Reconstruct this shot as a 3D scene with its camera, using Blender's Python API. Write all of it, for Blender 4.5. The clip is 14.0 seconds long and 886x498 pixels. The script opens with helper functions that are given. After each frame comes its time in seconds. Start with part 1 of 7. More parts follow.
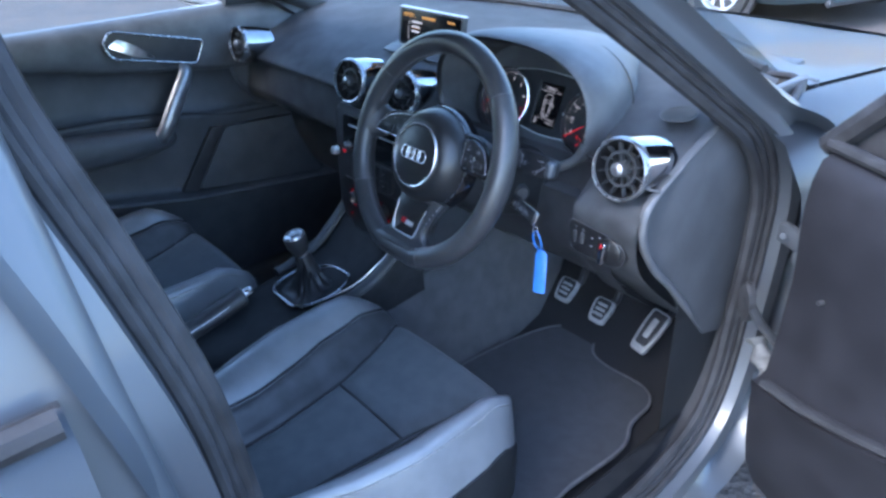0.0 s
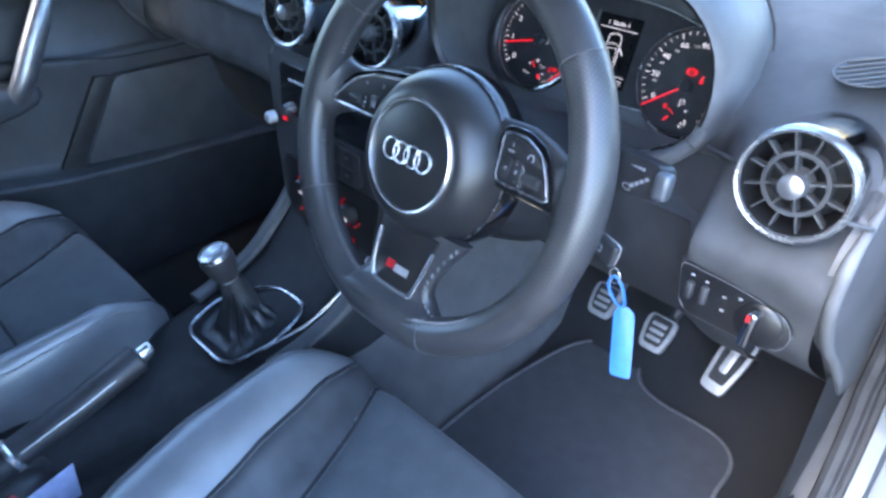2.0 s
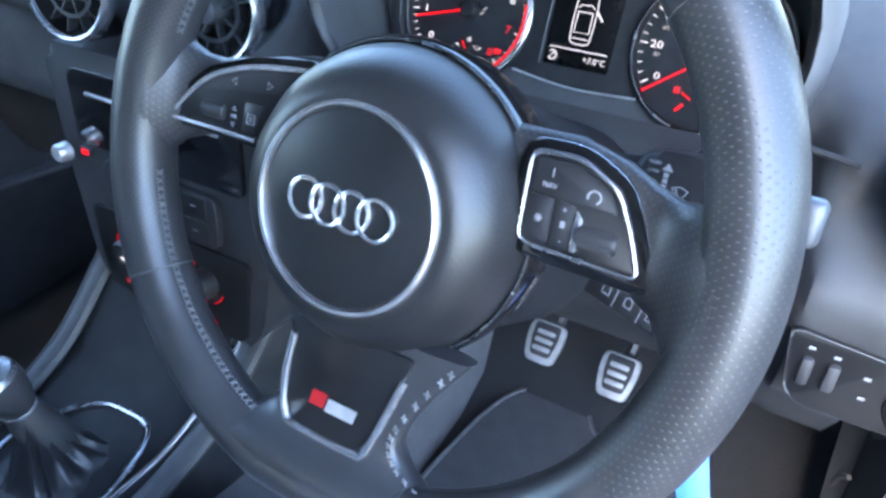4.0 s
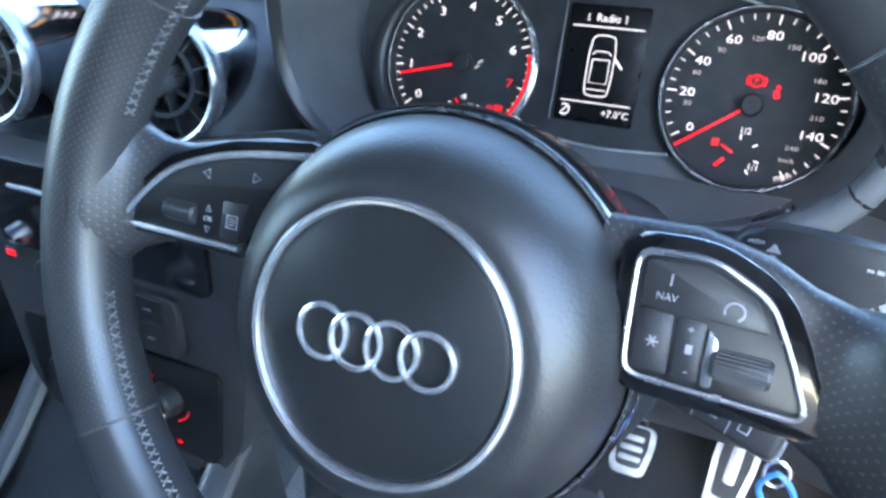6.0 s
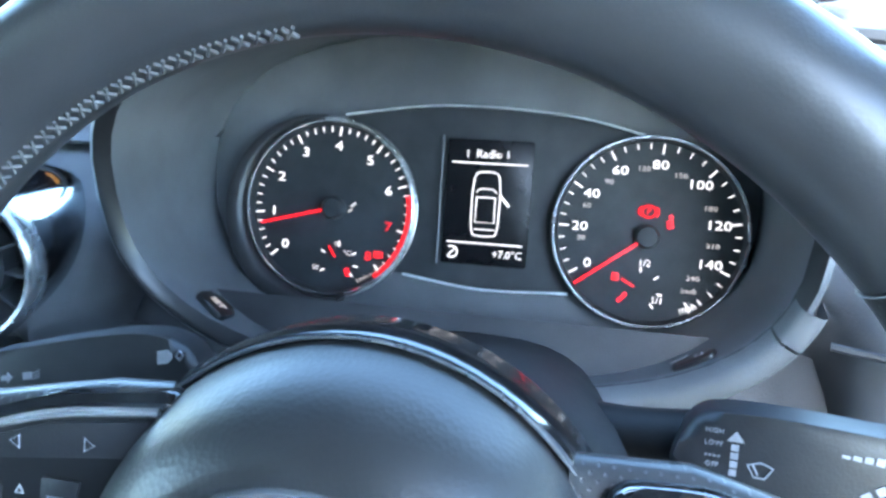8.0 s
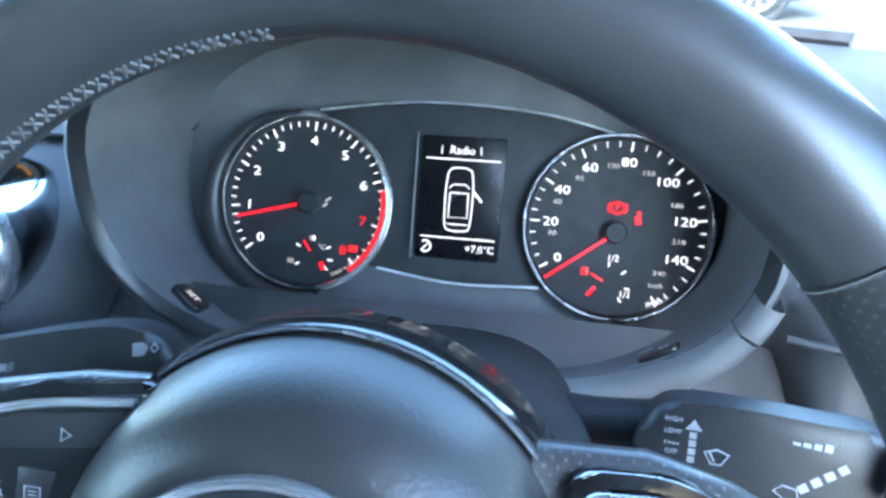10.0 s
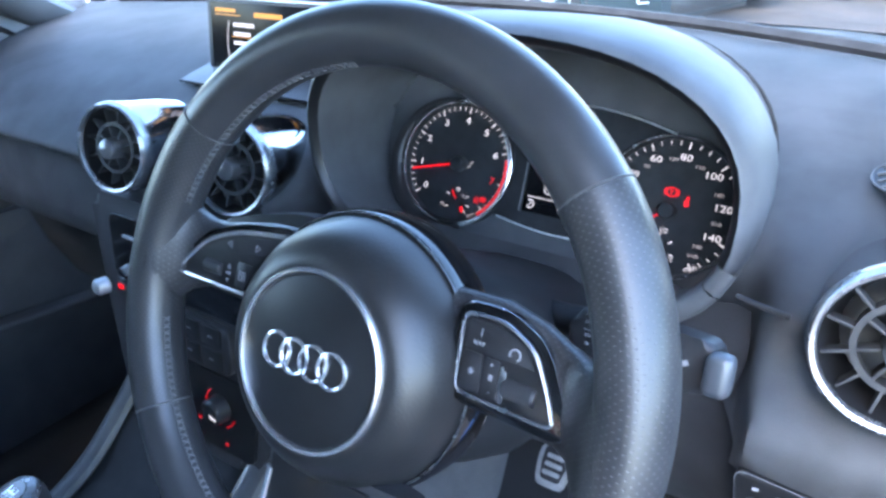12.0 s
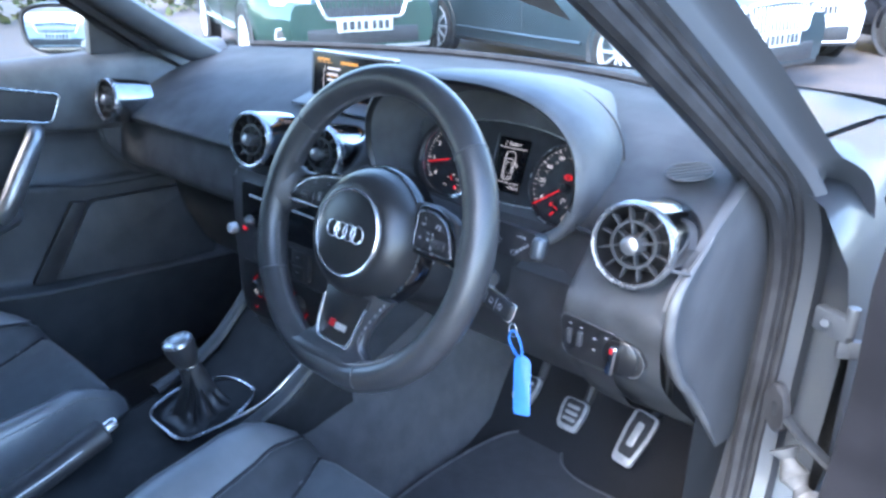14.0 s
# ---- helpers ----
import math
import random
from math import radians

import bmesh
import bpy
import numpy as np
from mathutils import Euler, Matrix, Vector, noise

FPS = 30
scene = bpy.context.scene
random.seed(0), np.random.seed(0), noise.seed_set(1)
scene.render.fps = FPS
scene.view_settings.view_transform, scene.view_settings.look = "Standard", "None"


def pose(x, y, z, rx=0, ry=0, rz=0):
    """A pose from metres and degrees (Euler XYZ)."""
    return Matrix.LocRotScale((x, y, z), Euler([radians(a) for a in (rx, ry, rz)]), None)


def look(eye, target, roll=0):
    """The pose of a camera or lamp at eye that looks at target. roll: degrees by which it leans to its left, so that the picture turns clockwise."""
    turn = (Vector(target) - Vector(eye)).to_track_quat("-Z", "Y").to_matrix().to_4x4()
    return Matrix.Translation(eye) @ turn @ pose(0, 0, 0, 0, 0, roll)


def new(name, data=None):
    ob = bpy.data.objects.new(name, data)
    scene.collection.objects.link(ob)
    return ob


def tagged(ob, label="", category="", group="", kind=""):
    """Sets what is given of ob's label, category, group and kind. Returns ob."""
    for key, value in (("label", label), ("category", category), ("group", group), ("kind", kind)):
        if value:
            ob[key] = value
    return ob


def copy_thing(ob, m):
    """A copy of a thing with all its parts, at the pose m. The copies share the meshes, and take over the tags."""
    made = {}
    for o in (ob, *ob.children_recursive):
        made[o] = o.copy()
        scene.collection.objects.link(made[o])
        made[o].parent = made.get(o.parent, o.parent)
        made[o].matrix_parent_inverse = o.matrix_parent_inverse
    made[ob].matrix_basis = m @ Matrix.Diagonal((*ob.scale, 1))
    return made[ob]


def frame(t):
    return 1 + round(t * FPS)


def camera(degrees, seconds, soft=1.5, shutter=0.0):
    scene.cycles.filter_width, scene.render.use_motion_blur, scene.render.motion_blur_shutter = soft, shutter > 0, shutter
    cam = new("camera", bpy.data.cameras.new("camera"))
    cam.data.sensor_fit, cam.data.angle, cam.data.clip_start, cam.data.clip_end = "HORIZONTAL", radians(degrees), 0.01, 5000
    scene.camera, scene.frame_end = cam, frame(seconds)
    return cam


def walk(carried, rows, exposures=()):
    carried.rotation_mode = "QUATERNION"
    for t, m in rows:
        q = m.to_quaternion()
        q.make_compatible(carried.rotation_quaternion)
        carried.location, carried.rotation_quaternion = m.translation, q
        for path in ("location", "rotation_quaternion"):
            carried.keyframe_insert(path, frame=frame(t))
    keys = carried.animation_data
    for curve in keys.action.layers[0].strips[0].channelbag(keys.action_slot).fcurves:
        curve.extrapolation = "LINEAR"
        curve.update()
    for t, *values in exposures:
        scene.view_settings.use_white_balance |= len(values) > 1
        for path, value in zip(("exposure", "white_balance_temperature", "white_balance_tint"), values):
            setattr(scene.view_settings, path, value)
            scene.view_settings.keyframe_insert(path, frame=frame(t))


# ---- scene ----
cam = camera(64.2, 14.0, soft=2.9)
PATH = [
    (0, (1.2, -0.653, 1.321), (-0.152, 0.457, 0.35), -2.3),
    (0.5, (1.09, -0.577, 1.302), (-0.221, 0.535, 0.278), -2.2),
    (1, (0.99, -0.503, 1.279), (-0.277, 0.603, 0.196), -2.7),
    (1.5, (0.89, -0.434, 1.253), (-0.34, 0.66, 0.117), -2.5),
    (2, (0.776, -0.371, 1.205), (-0.404, 0.744, 0.036), -2.1),
    (2.5, (0.68, -0.318, 1.157), (-0.422, 0.845, -0.039), -1.3),
    (3, (0.612, -0.267, 1.124), (-0.387, 1.001, -0.056), 0.6),
    (3.2, (0.592, -0.256, 1.114), (-0.363, 1.051, -0.061), 0.8),
    (5.3, (0.477, -0.187, 1.062), (-0.283, 1.281, -0.066), -0.7),
    (5.5, (0.471, -0.182, 1.062), (-0.292, 1.292, -0.055), -0.9),
    (6, (0.448, -0.164, 1.059), (-0.285, 1.371, 0.007), -1.1),
    (6.5, (0.432, -0.141, 1.061), (-0.176, 1.509, 0.108), -0.7),
    (7, (0.421, -0.119, 1.073), (-0.099, 1.599, 0.19), -1.0),
    (7.5, (0.41, -0.104, 1.071), (-0.041, 1.645, 0.213), -0.8),
    (8, (0.407, -0.099, 1.073), (0.007, 1.669, 0.228), -0.8),
    (10.5, (0.414, -0.111, 1.077), (0.082, 1.661, 0.212), 0.4),
    (11, (0.446, -0.137, 1.08), (-0.161, 1.567, 0.226), -0.9),
    (11.5, (0.509, -0.171, 1.098), (-0.359, 1.402, 0.22), -1.7),
    (12, (0.593, -0.222, 1.13), (-0.432, 1.243, 0.234), -1.8),
    (12.5, (0.677, -0.29, 1.154), (-0.441, 1.113, 0.268), -2.0),
    (13, (0.749, -0.352, 1.172), (-0.44, 1.007, 0.312), -1.6),
    (13.5, (0.838, -0.42, 1.19), (-0.372, 0.938, 0.357), -0.8),
    (14, (0.936, -0.496, 1.211), (-0.285, 0.872, 0.413), -0.5),
]
walk(cam, [(t, look(eye, target, roll)) for t, eye, target, roll in PATH],
     exposures=[(0.0, 3.22, 5650, 10), (1.0, 3.6, 5650, 10), (1.5, 3.88, 5770, 10), (2.5, 4.28, 5950, 10), (5.5, 4.6, 6200, 8), (6.5, 4.75, 6100, 4), (8.0, 5.05, 5950, 0), (10.5, 5.0, 5750, 0), (11.5, 4.3, 5850, 8), (12.5, 4.12, 5950, 10), (14.0, 3.93, 5850, 10)])

# ---- daylight: bright sky, soft veiled sun behind the car ----
SUN_EL, SUN_AZ = radians(46), radians(180)      # azimuth clockwise from +y
world = bpy.data.worlds.new("sky")
scene.world = world
world.use_nodes = True
wn = world.node_tree
sky = wn.nodes.new("ShaderNodeTexSky")
sky.sky_type, sky.sun_disc = "NISHITA", False
sky.sun_elevation, sky.sun_rotation = SUN_EL, SUN_AZ
wn.nodes["Background"].inputs[1].default_value = 0.15
wn.links.new(sky.outputs[0], wn.nodes["Background"].inputs[0])
sun_data = bpy.data.lights.new("sun", "SUN")
sun_data.energy, sun_data.angle, sun_data.color = 0.5, radians(20), (1.0, 0.93, 0.84)
sun = new("sun", sun_data)
sun_from = Vector((math.sin(SUN_AZ) * math.cos(SUN_EL), math.cos(SUN_AZ) * math.cos(SUN_EL), math.sin(SUN_EL)))
sun.matrix_world = look(sun_from * 50, (0, 0, 0))


# ---- materials ----
def mat(name, color, rough=0.5, metal=0.0, grain=0.0, grain_size=0.001, vary=0.0, vary_size=0.05, coat=0.0, spec=0.5, sheen=0.0, alt=None):
    """A principled material with two scales of variation: colour and roughness patches, and a fine relief."""
    m = bpy.data.materials.new(name)
    m.use_nodes = True
    nt = m.node_tree
    b = nt.nodes["Principled BSDF"]
    b.inputs["Base Color"].default_value = (*color, 1)
    b.inputs["Roughness"].default_value = rough
    b.inputs["Metallic"].default_value = metal
    b.inputs["Specular IOR Level"].default_value = spec
    b.inputs["Coat Weight"].default_value = coat
    b.inputs["Coat Roughness"].default_value = 0.05
    b.inputs["Sheen Weight"].default_value = sheen
    co = nt.nodes.new("ShaderNodeTexCoord")
    if vary:
        n = nt.nodes.new("ShaderNodeTexNoise")
        n.inputs["Scale"].default_value = 1 / vary_size
        n.inputs["Detail"].default_value = 4
        nt.links.new(co.outputs["Object"], n.inputs["Vector"])
        mix = nt.nodes.new("ShaderNodeMix")
        mix.data_type = "RGBA"
        lo = alt or tuple(c * (1 - vary) for c in color)
        hi = color if alt else tuple(min(1, c * (1 + vary)) for c in color)
        mix.inputs[6].default_value, mix.inputs[7].default_value = (*lo, 1), (*hi, 1)
        ramp = nt.nodes.new("ShaderNodeMapRange")
        ramp.inputs[1].default_value, ramp.inputs[2].default_value = 0.35, 0.65
        nt.links.new(n.outputs[0], ramp.inputs[0])
        nt.links.new(ramp.outputs[0], mix.inputs[0])
        nt.links.new(mix.outputs[2], b.inputs["Base Color"])
        rr = nt.nodes.new("ShaderNodeMapRange")
        rr.inputs[1].default_value, rr.inputs[2].default_value = 0.3, 0.7
        rr.inputs[3].default_value, rr.inputs[4].default_value = max(0.02, rough - 0.25 * vary * rough), min(1, rough + 0.25 * vary * rough)
        nt.links.new(n.outputs[0], rr.inputs[0])
        nt.links.new(rr.outputs[0], b.inputs["Roughness"])
    if grain:
        v = nt.nodes.new("ShaderNodeTexVoronoi")
        v.inputs["Scale"].default_value = 1 / grain_size
        nt.links.new(co.outputs["Object"], v.inputs["Vector"])
        bump = nt.nodes.new("ShaderNodeBump")
        bump.inputs["Strength"].default_value = grain
        bump.inputs["Distance"].default_value = grain_size * 0.5
        nt.links.new(v.outputs["Distance"], bump.inputs["Height"])
        nt.links.new(bump.outputs[0], b.inputs["Normal"])
    return m


def glow(name, color, strength):
    m = bpy.data.materials.new(name)
    m.use_nodes = True
    b = m.node_tree.nodes["Principled BSDF"]
    b.inputs["Base Color"].default_value = (*[c * 0.3 for c in color], 1)
    b.inputs["Emission Color"].default_value = (*color, 1)
    b.inputs["Emission Strength"].default_value = strength
    return m


def pane_glass(name, tint, gloss=0.03, rough=0.0, edge=0.8):
    """Thin glass: clear, with a Fresnel reflection."""
    m = bpy.data.materials.new(name)
    m.use_nodes = True
    nt = m.node_tree
    nt.nodes.remove(nt.nodes["Principled BSDF"])
    clear, shine, mix = (nt.nodes.new(k) for k in ("ShaderNodeBsdfTransparent", "ShaderNodeBsdfGlossy", "ShaderNodeMixShader"))
    lw = nt.nodes.new("ShaderNodeLayerWeight")
    lw.inputs[0].default_value = 0.5
    pw, fr = nt.nodes.new("ShaderNodeMath"), nt.nodes.new("ShaderNodeMath")
    pw.operation, fr.operation = "POWER", "MULTIPLY_ADD"
    pw.inputs[1].default_value = 4.5
    fr.inputs[1].default_value, fr.inputs[2].default_value = edge, gloss
    nt.links.new(lw.outputs["Facing"], pw.inputs[0])
    nt.links.new(pw.outputs[0], fr.inputs[0])
    clear.inputs[0].default_value = (*tint, 1)
    shine.inputs["Roughness"].default_value = rough
    nt.links.new(fr.outputs[0], mix.inputs[0])
    nt.links.new(clear.outputs[0], mix.inputs[1])
    nt.links.new(shine.outputs[0], mix.inputs[2])
    nt.links.new(mix.outputs[0], nt.nodes["Material Output"].inputs[0])
    return m


DASH = mat("soft_dash_plastic", (0.096, 0.098, 0.103), 0.56, grain=0.12, grain_size=0.0014, vary=0.25, vary_size=0.06)
HANDLE = mat("handle_metal", (0.32, 0.32, 0.33), 0.36, metal=0.85, vary=0.12, vary_size=0.02)
# driver's door trim, darker than the passenger's: its shade is put into the colour
SHADED_TRIM = mat("shaded_trim_plastic", (0.016, 0.016, 0.02), 0.6, grain=0.2, grain_size=0.0014, vary=0.2, vary_size=0.06, spec=0.3)
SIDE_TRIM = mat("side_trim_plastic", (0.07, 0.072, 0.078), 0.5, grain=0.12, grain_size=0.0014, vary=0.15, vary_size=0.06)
DASH_LOW = mat("hard_dash_plastic", (0.052, 0.054, 0.058), 0.46, grain=0.12, grain_size=0.0013, vary=0.25, vary_size=0.05)
BLACK = mat("black_plastic", (0.035, 0.035, 0.038), 0.45, grain=0.2, grain_size=0.0012, vary=0.2, vary_size=0.03)
SATIN_BLACK = mat("satin_black_plastic", (0.010, 0.010, 0.011), 0.35, vary=0.15, vary_size=0.02)
BADGE_FACE = mat("badge_face_plastic", (0.013, 0.0135, 0.0145), 0.38, grain=0.08, grain_size=0.0012, vary=0.15, vary_size=0.02)
VANE = mat("vent_plastic", (0.036, 0.038, 0.041), 0.45, grain=0.1, grain_size=0.0012, vary=0.2, vary_size=0.02)
BUTTON = mat("button_plastic", (0.019, 0.019, 0.021), 0.42, grain=0.1, grain_size=0.0012, vary=0.2, vary_size=0.02)
GLOSS = mat("gloss_black_plastic", (0.006, 0.006, 0.007), 0.12, coat=0.6, vary=0.15, vary_size=0.02)
LEATHER = mat("rim_leather", (0.038, 0.038, 0.041), 0.33, grain=0.07, grain_size=0.0011, vary=0.14, vary_size=0.035, spec=0.7)
PAD = mat("pad_leather", (0.019, 0.019, 0.020), 0.40, grain=0.11, grain_size=0.0018, vary=0.2, vary_size=0.03, spec=0.6)
THREAD = mat("dark_thread", (0.115, 0.115, 0.12), 0.5, vary=0.2, vary_size=0.004)
LINING = mat("hood_lining_plastic", (0.092, 0.097, 0.104), 0.55, grain=0.12, grain_size=0.0012, vary=0.2, vary_size=0.05)


def punched(name, color, rough):
    """Leather with a regular grid of punched holes, laid out by the mesh's own map; their glints are painted as paler
    dots.
    """
    m = mat(name, color, rough, vary=0.14, vary_size=0.03, spec=0.7)
    nt = m.node_tree
    b = nt.nodes["Principled BSDF"]
    co, v = nt.nodes.new("ShaderNodeTexCoord"), nt.nodes.new("ShaderNodeTexVoronoi")
    v.voronoi_dimensions = "2D"
    v.inputs["Scale"].default_value, v.inputs["Randomness"].default_value = 1.0, 0.0
    nt.links.new(co.outputs["UV"], v.inputs["Vector"])
    hole, mix, bump = nt.nodes.new("ShaderNodeMapRange"), nt.nodes.new("ShaderNodeMix"), nt.nodes.new("ShaderNodeBump")
    hole.inputs[1].default_value, hole.inputs[2].default_value = 0.13, 0.21
    nt.links.new(v.outputs["Distance"], hole.inputs[0])
    mix.data_type = "RGBA"
    # hole colour paler than the leather: the glint on each hole is painted in
    mix.inputs[6].default_value = (0.060, 0.060, 0.064, 1)
    old = b.inputs["Base Color"].links[0].from_socket
    nt.links.new(old, mix.inputs[7])
    nt.links.new(hole.outputs[0], mix.inputs[0])
    nt.links.new(mix.outputs[2], b.inputs["Base Color"])
    bump.inputs["Strength"].default_value, bump.inputs["Distance"].default_value = 0.35, 0.0006
    nt.links.new(hole.outputs[0], bump.inputs["Height"])
    nt.links.new(bump.outputs[0], b.inputs["Normal"])
    return m


PERFORATED = punched("perforated_leather", (0.030, 0.030, 0.032), 0.38)
SEAT_LEATHER = mat("seat_leather", (0.165, 0.172, 0.185), 0.36, grain=0.06, grain_size=0.0022, vary=0.12, vary_size=0.06, spec=1.0, coat=0.1)
SEAT_CLOTH = mat("seat_cloth", (0.070, 0.078, 0.085), 0.8, grain=0.35, grain_size=0.002, vary=0.12, vary_size=0.03, sheen=0.15)
# footwell carpet: the tunnel carpet below with the footwell's shade in its colour
SHADED_CARPET = mat("shaded_carpet", (0.013, 0.013, 0.015), 0.95, grain=0.6, grain_size=0.0025, vary=0.14, vary_size=0.04, sheen=0.05)
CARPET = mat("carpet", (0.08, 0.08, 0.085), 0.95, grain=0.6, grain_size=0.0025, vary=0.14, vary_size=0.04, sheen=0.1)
MAT_CLOTH = mat("mat_pile", (0.040, 0.041, 0.046), 0.95, grain=0.6, grain_size=0.0025, vary=0.12, vary_size=0.03, sheen=0.1)
POLISHED = mat("polished_metal", (0.37, 0.38, 0.40), 0.10, metal=1.0, vary=0.1, vary_size=0.02)
PEDAL_STEEL = mat("pedal_steel", (0.40, 0.40, 0.41), 0.42, metal=0.55, vary=0.12, vary_size=0.01)
VENT_RING = mat("satin_ring_metal", (0.36, 0.37, 0.39), 0.27, metal=0.85, vary=0.12, vary_size=0.015)
CHROME = mat("chrome", (0.9, 0.9, 0.91), 0.2, metal=0.9, vary=0.12, vary_size=0.02)
SATIN = mat("satin_aluminium", (0.75, 0.76, 0.78), 0.38, metal=0.72, vary=0.15, vary_size=0.015)
CONSOLE = mat("console_plastic", (0.021, 0.022, 0.024), 0.5, spec=0.15, grain=0.15, grain_size=0.0012, vary=0.2, vary_size=0.03)
GAITER = mat("gaiter_leather", (0.016, 0.016, 0.018), 0.36, grain=0.12, grain_size=0.0015, vary=0.2, vary_size=0.02)
SILVER = mat("silver_paint", (0.098, 0.108, 0.124), 0.46, metal=0.45, coat=0.25, vary=0.06, vary_size=0.2)
RUBBER = mat("seal_rubber", (0.030, 0.030, 0.033), 0.68, spec=0.3, grain=0.2, grain_size=0.001, vary=0.3, vary_size=0.03)
STITCH = mat("grey_thread", (0.23, 0.23, 0.23), 0.8, vary=0.2, vary_size=0.004)
TAG = mat("blue_tag_plastic", (0.045, 0.175, 0.49), 0.4, vary=0.08, vary_size=0.01)
RED_PLASTIC = mat("red_plastic", (0.40, 0.015, 0.02), 0.35, vary=0.1, vary_size=0.01)
GREY_PRINT = mat("grey_print", (0.29, 0.29, 0.31), 0.6, vary=0.1, vary_size=0.004)
LILAC_FOAM = mat("pale_lilac_lining", (0.42, 0.46, 0.66), 0.8, vary=0.15, vary_size=0.03)
PLATE = mat("plate_white", (0.58, 0.58, 0.56), 0.4, vary=0.05, vary_size=0.05)
TYRE = mat("tyre_rubber", (0.02, 0.02, 0.02), 0.8, grain=0.3, grain_size=0.01, vary=0.3, vary_size=0.1)
LAMP = mat("lamp_lens", (0.45, 0.48, 0.5), 0.08, coat=1.0, vary=0.15, vary_size=0.05)
DARK_GLASS = mat("dark_glazing", (0.02, 0.025, 0.028), 0.05, coat=1.0, vary=0.2, vary_size=0.3)
GREEN_PAINT = mat("green_paint", (0.022, 0.060, 0.048), 0.3, metal=0.3, coat=1.0, vary=0.08, vary_size=0.3)
SLATE_PAINT = mat("slate_paint", (0.03, 0.05, 0.06), 0.3, metal=0.3, coat=1.0, vary=0.08, vary_size=0.3)
WHITE_PAINT = mat("white_paint", (0.66, 0.66, 0.67), 0.3, coat=1.0, vary=0.03, vary_size=0.3)
BLACK_PAINT = mat("black_paint", (0.01, 0.01, 0.012), 0.25, coat=1.0, vary=0.1, vary_size=0.3)
PALE_PAINT = mat("pale_blue_silver_paint", (0.40, 0.46, 0.52), 0.3, metal=0.4, coat=1.0, vary=0.06, vary_size=0.3)
GROUND = mat("worn_tarmac", (0.108, 0.088, 0.078), 0.9, grain=0.8, grain_size=0.02, vary=0.3, vary_size=0.5, alt=(0.076, 0.066, 0.061))
HEDGE = mat("hedge_leaves", (0.07, 0.1, 0.03), 0.7, vary=0.5, vary_size=0.1, alt=(0.1, 0.08, 0.04))
RENDERED = mat("yellow_render", (0.66, 0.43, 0.10), 0.85, grain=0.3, grain_size=0.01, vary=0.1, vary_size=0.8)
RED_GLOW = glow("red_light", (1.0, 0.004, 0.012), 0.075)
RED_MARK = glow("red_dial_mark", (1.0, 0.008, 0.015), 0.04)
WHITE_GLOW = glow("white_dial_light", (1.0, 0.88, 0.88), 0.062)
DIM_GLOW = glow("dim_dial_light", (0.9, 0.75, 0.7), 0.026)
ORANGE_GLOW = glow("orange_screen_light", (1.0, 0.42, 0.05), 0.055)
SCREEN = mat("screen_glass", (0.005, 0.005, 0.006), 0.25, coat=0.0, spec=0.2, vary=0.1, vary_size=0.03)
DIAL = mat("dial_black", (0.024, 0.026, 0.029), 0.55, vary=0.2, vary_size=0.02, spec=0.25)
CLEAR = pane_glass("window_glass", (0.74, 0.79, 0.79))
MIRROR = mat("mirror_silver", (0.9, 0.92, 0.93), 0.01, metal=1.0)


# ---- shape helpers ----
def finish(name, bm, material, parent=None, label="", sharp=38):
    bmesh.ops.recalc_face_normals(bm, faces=bm.faces)
    me = bpy.data.meshes.new(name)
    bm.to_mesh(me)
    bm.free()
    me.materials.append(material)
    me.polygons.foreach_set("use_smooth", [True] * len(me.polygons))
    me.set_sharp_from_angle(angle=radians(sharp))
    ob = new(name, me)
    if parent is not None:
        ob.parent = parent
        ob.matrix_parent_inverse = parent.matrix_world.inverted()
    if label:
        ob["label"] = label
    return ob


def part(name, bm, material, parent, label="", sharp=38):
    return finish(name, bm, material, parent, label, sharp)


def thing(name, base, label, category, group="", kind=""):
    ob = new(name)
    ob.empty_display_size = 0.05
    ob.matrix_world = Matrix.Translation(base)
    bpy.context.view_layer.update()
    return tagged(ob, label, category, group, kind)


def curve_points(pts, steps=8, closed=False):
    """A smooth line through the points."""
    p = [Vector(q) for q in pts]
    n, out = len(p), []
    for i in range(n if closed else n - 1):
        a, b, c, d = (p[(i + k) % n] if closed else p[min(max(i + k, 0), n - 1)] for k in (-1, 0, 1, 2))
        for s in range(steps):
            t = s / steps
            out.append(0.5 * (2 * b + (c - a) * t + (2 * a - 5 * b + 4 * c - d) * t * t + (3 * b - a - 3 * c + d) * t ** 3))
    if not closed:
        out.append(p[-1])
    return out


def skin(bm, rings, around=True, along=False, caps=False):
    """Quads between rings of points."""
    vs = [[bm.verts.new(q) for q in r] for r in rings]
    m = len(vs[0])
    for i in range(len(vs) if along else len(vs) - 1):
        a, b = vs[i], vs[(i + 1) % len(vs)]
        for j in range(m if around else m - 1):
            k = (j + 1) % m
            bm.faces.new((a[j], a[k], b[k], b[j]))
    if caps and around:
        bm.faces.new(vs[0][::-1])
        bm.faces.new(vs[-1])
    return bm


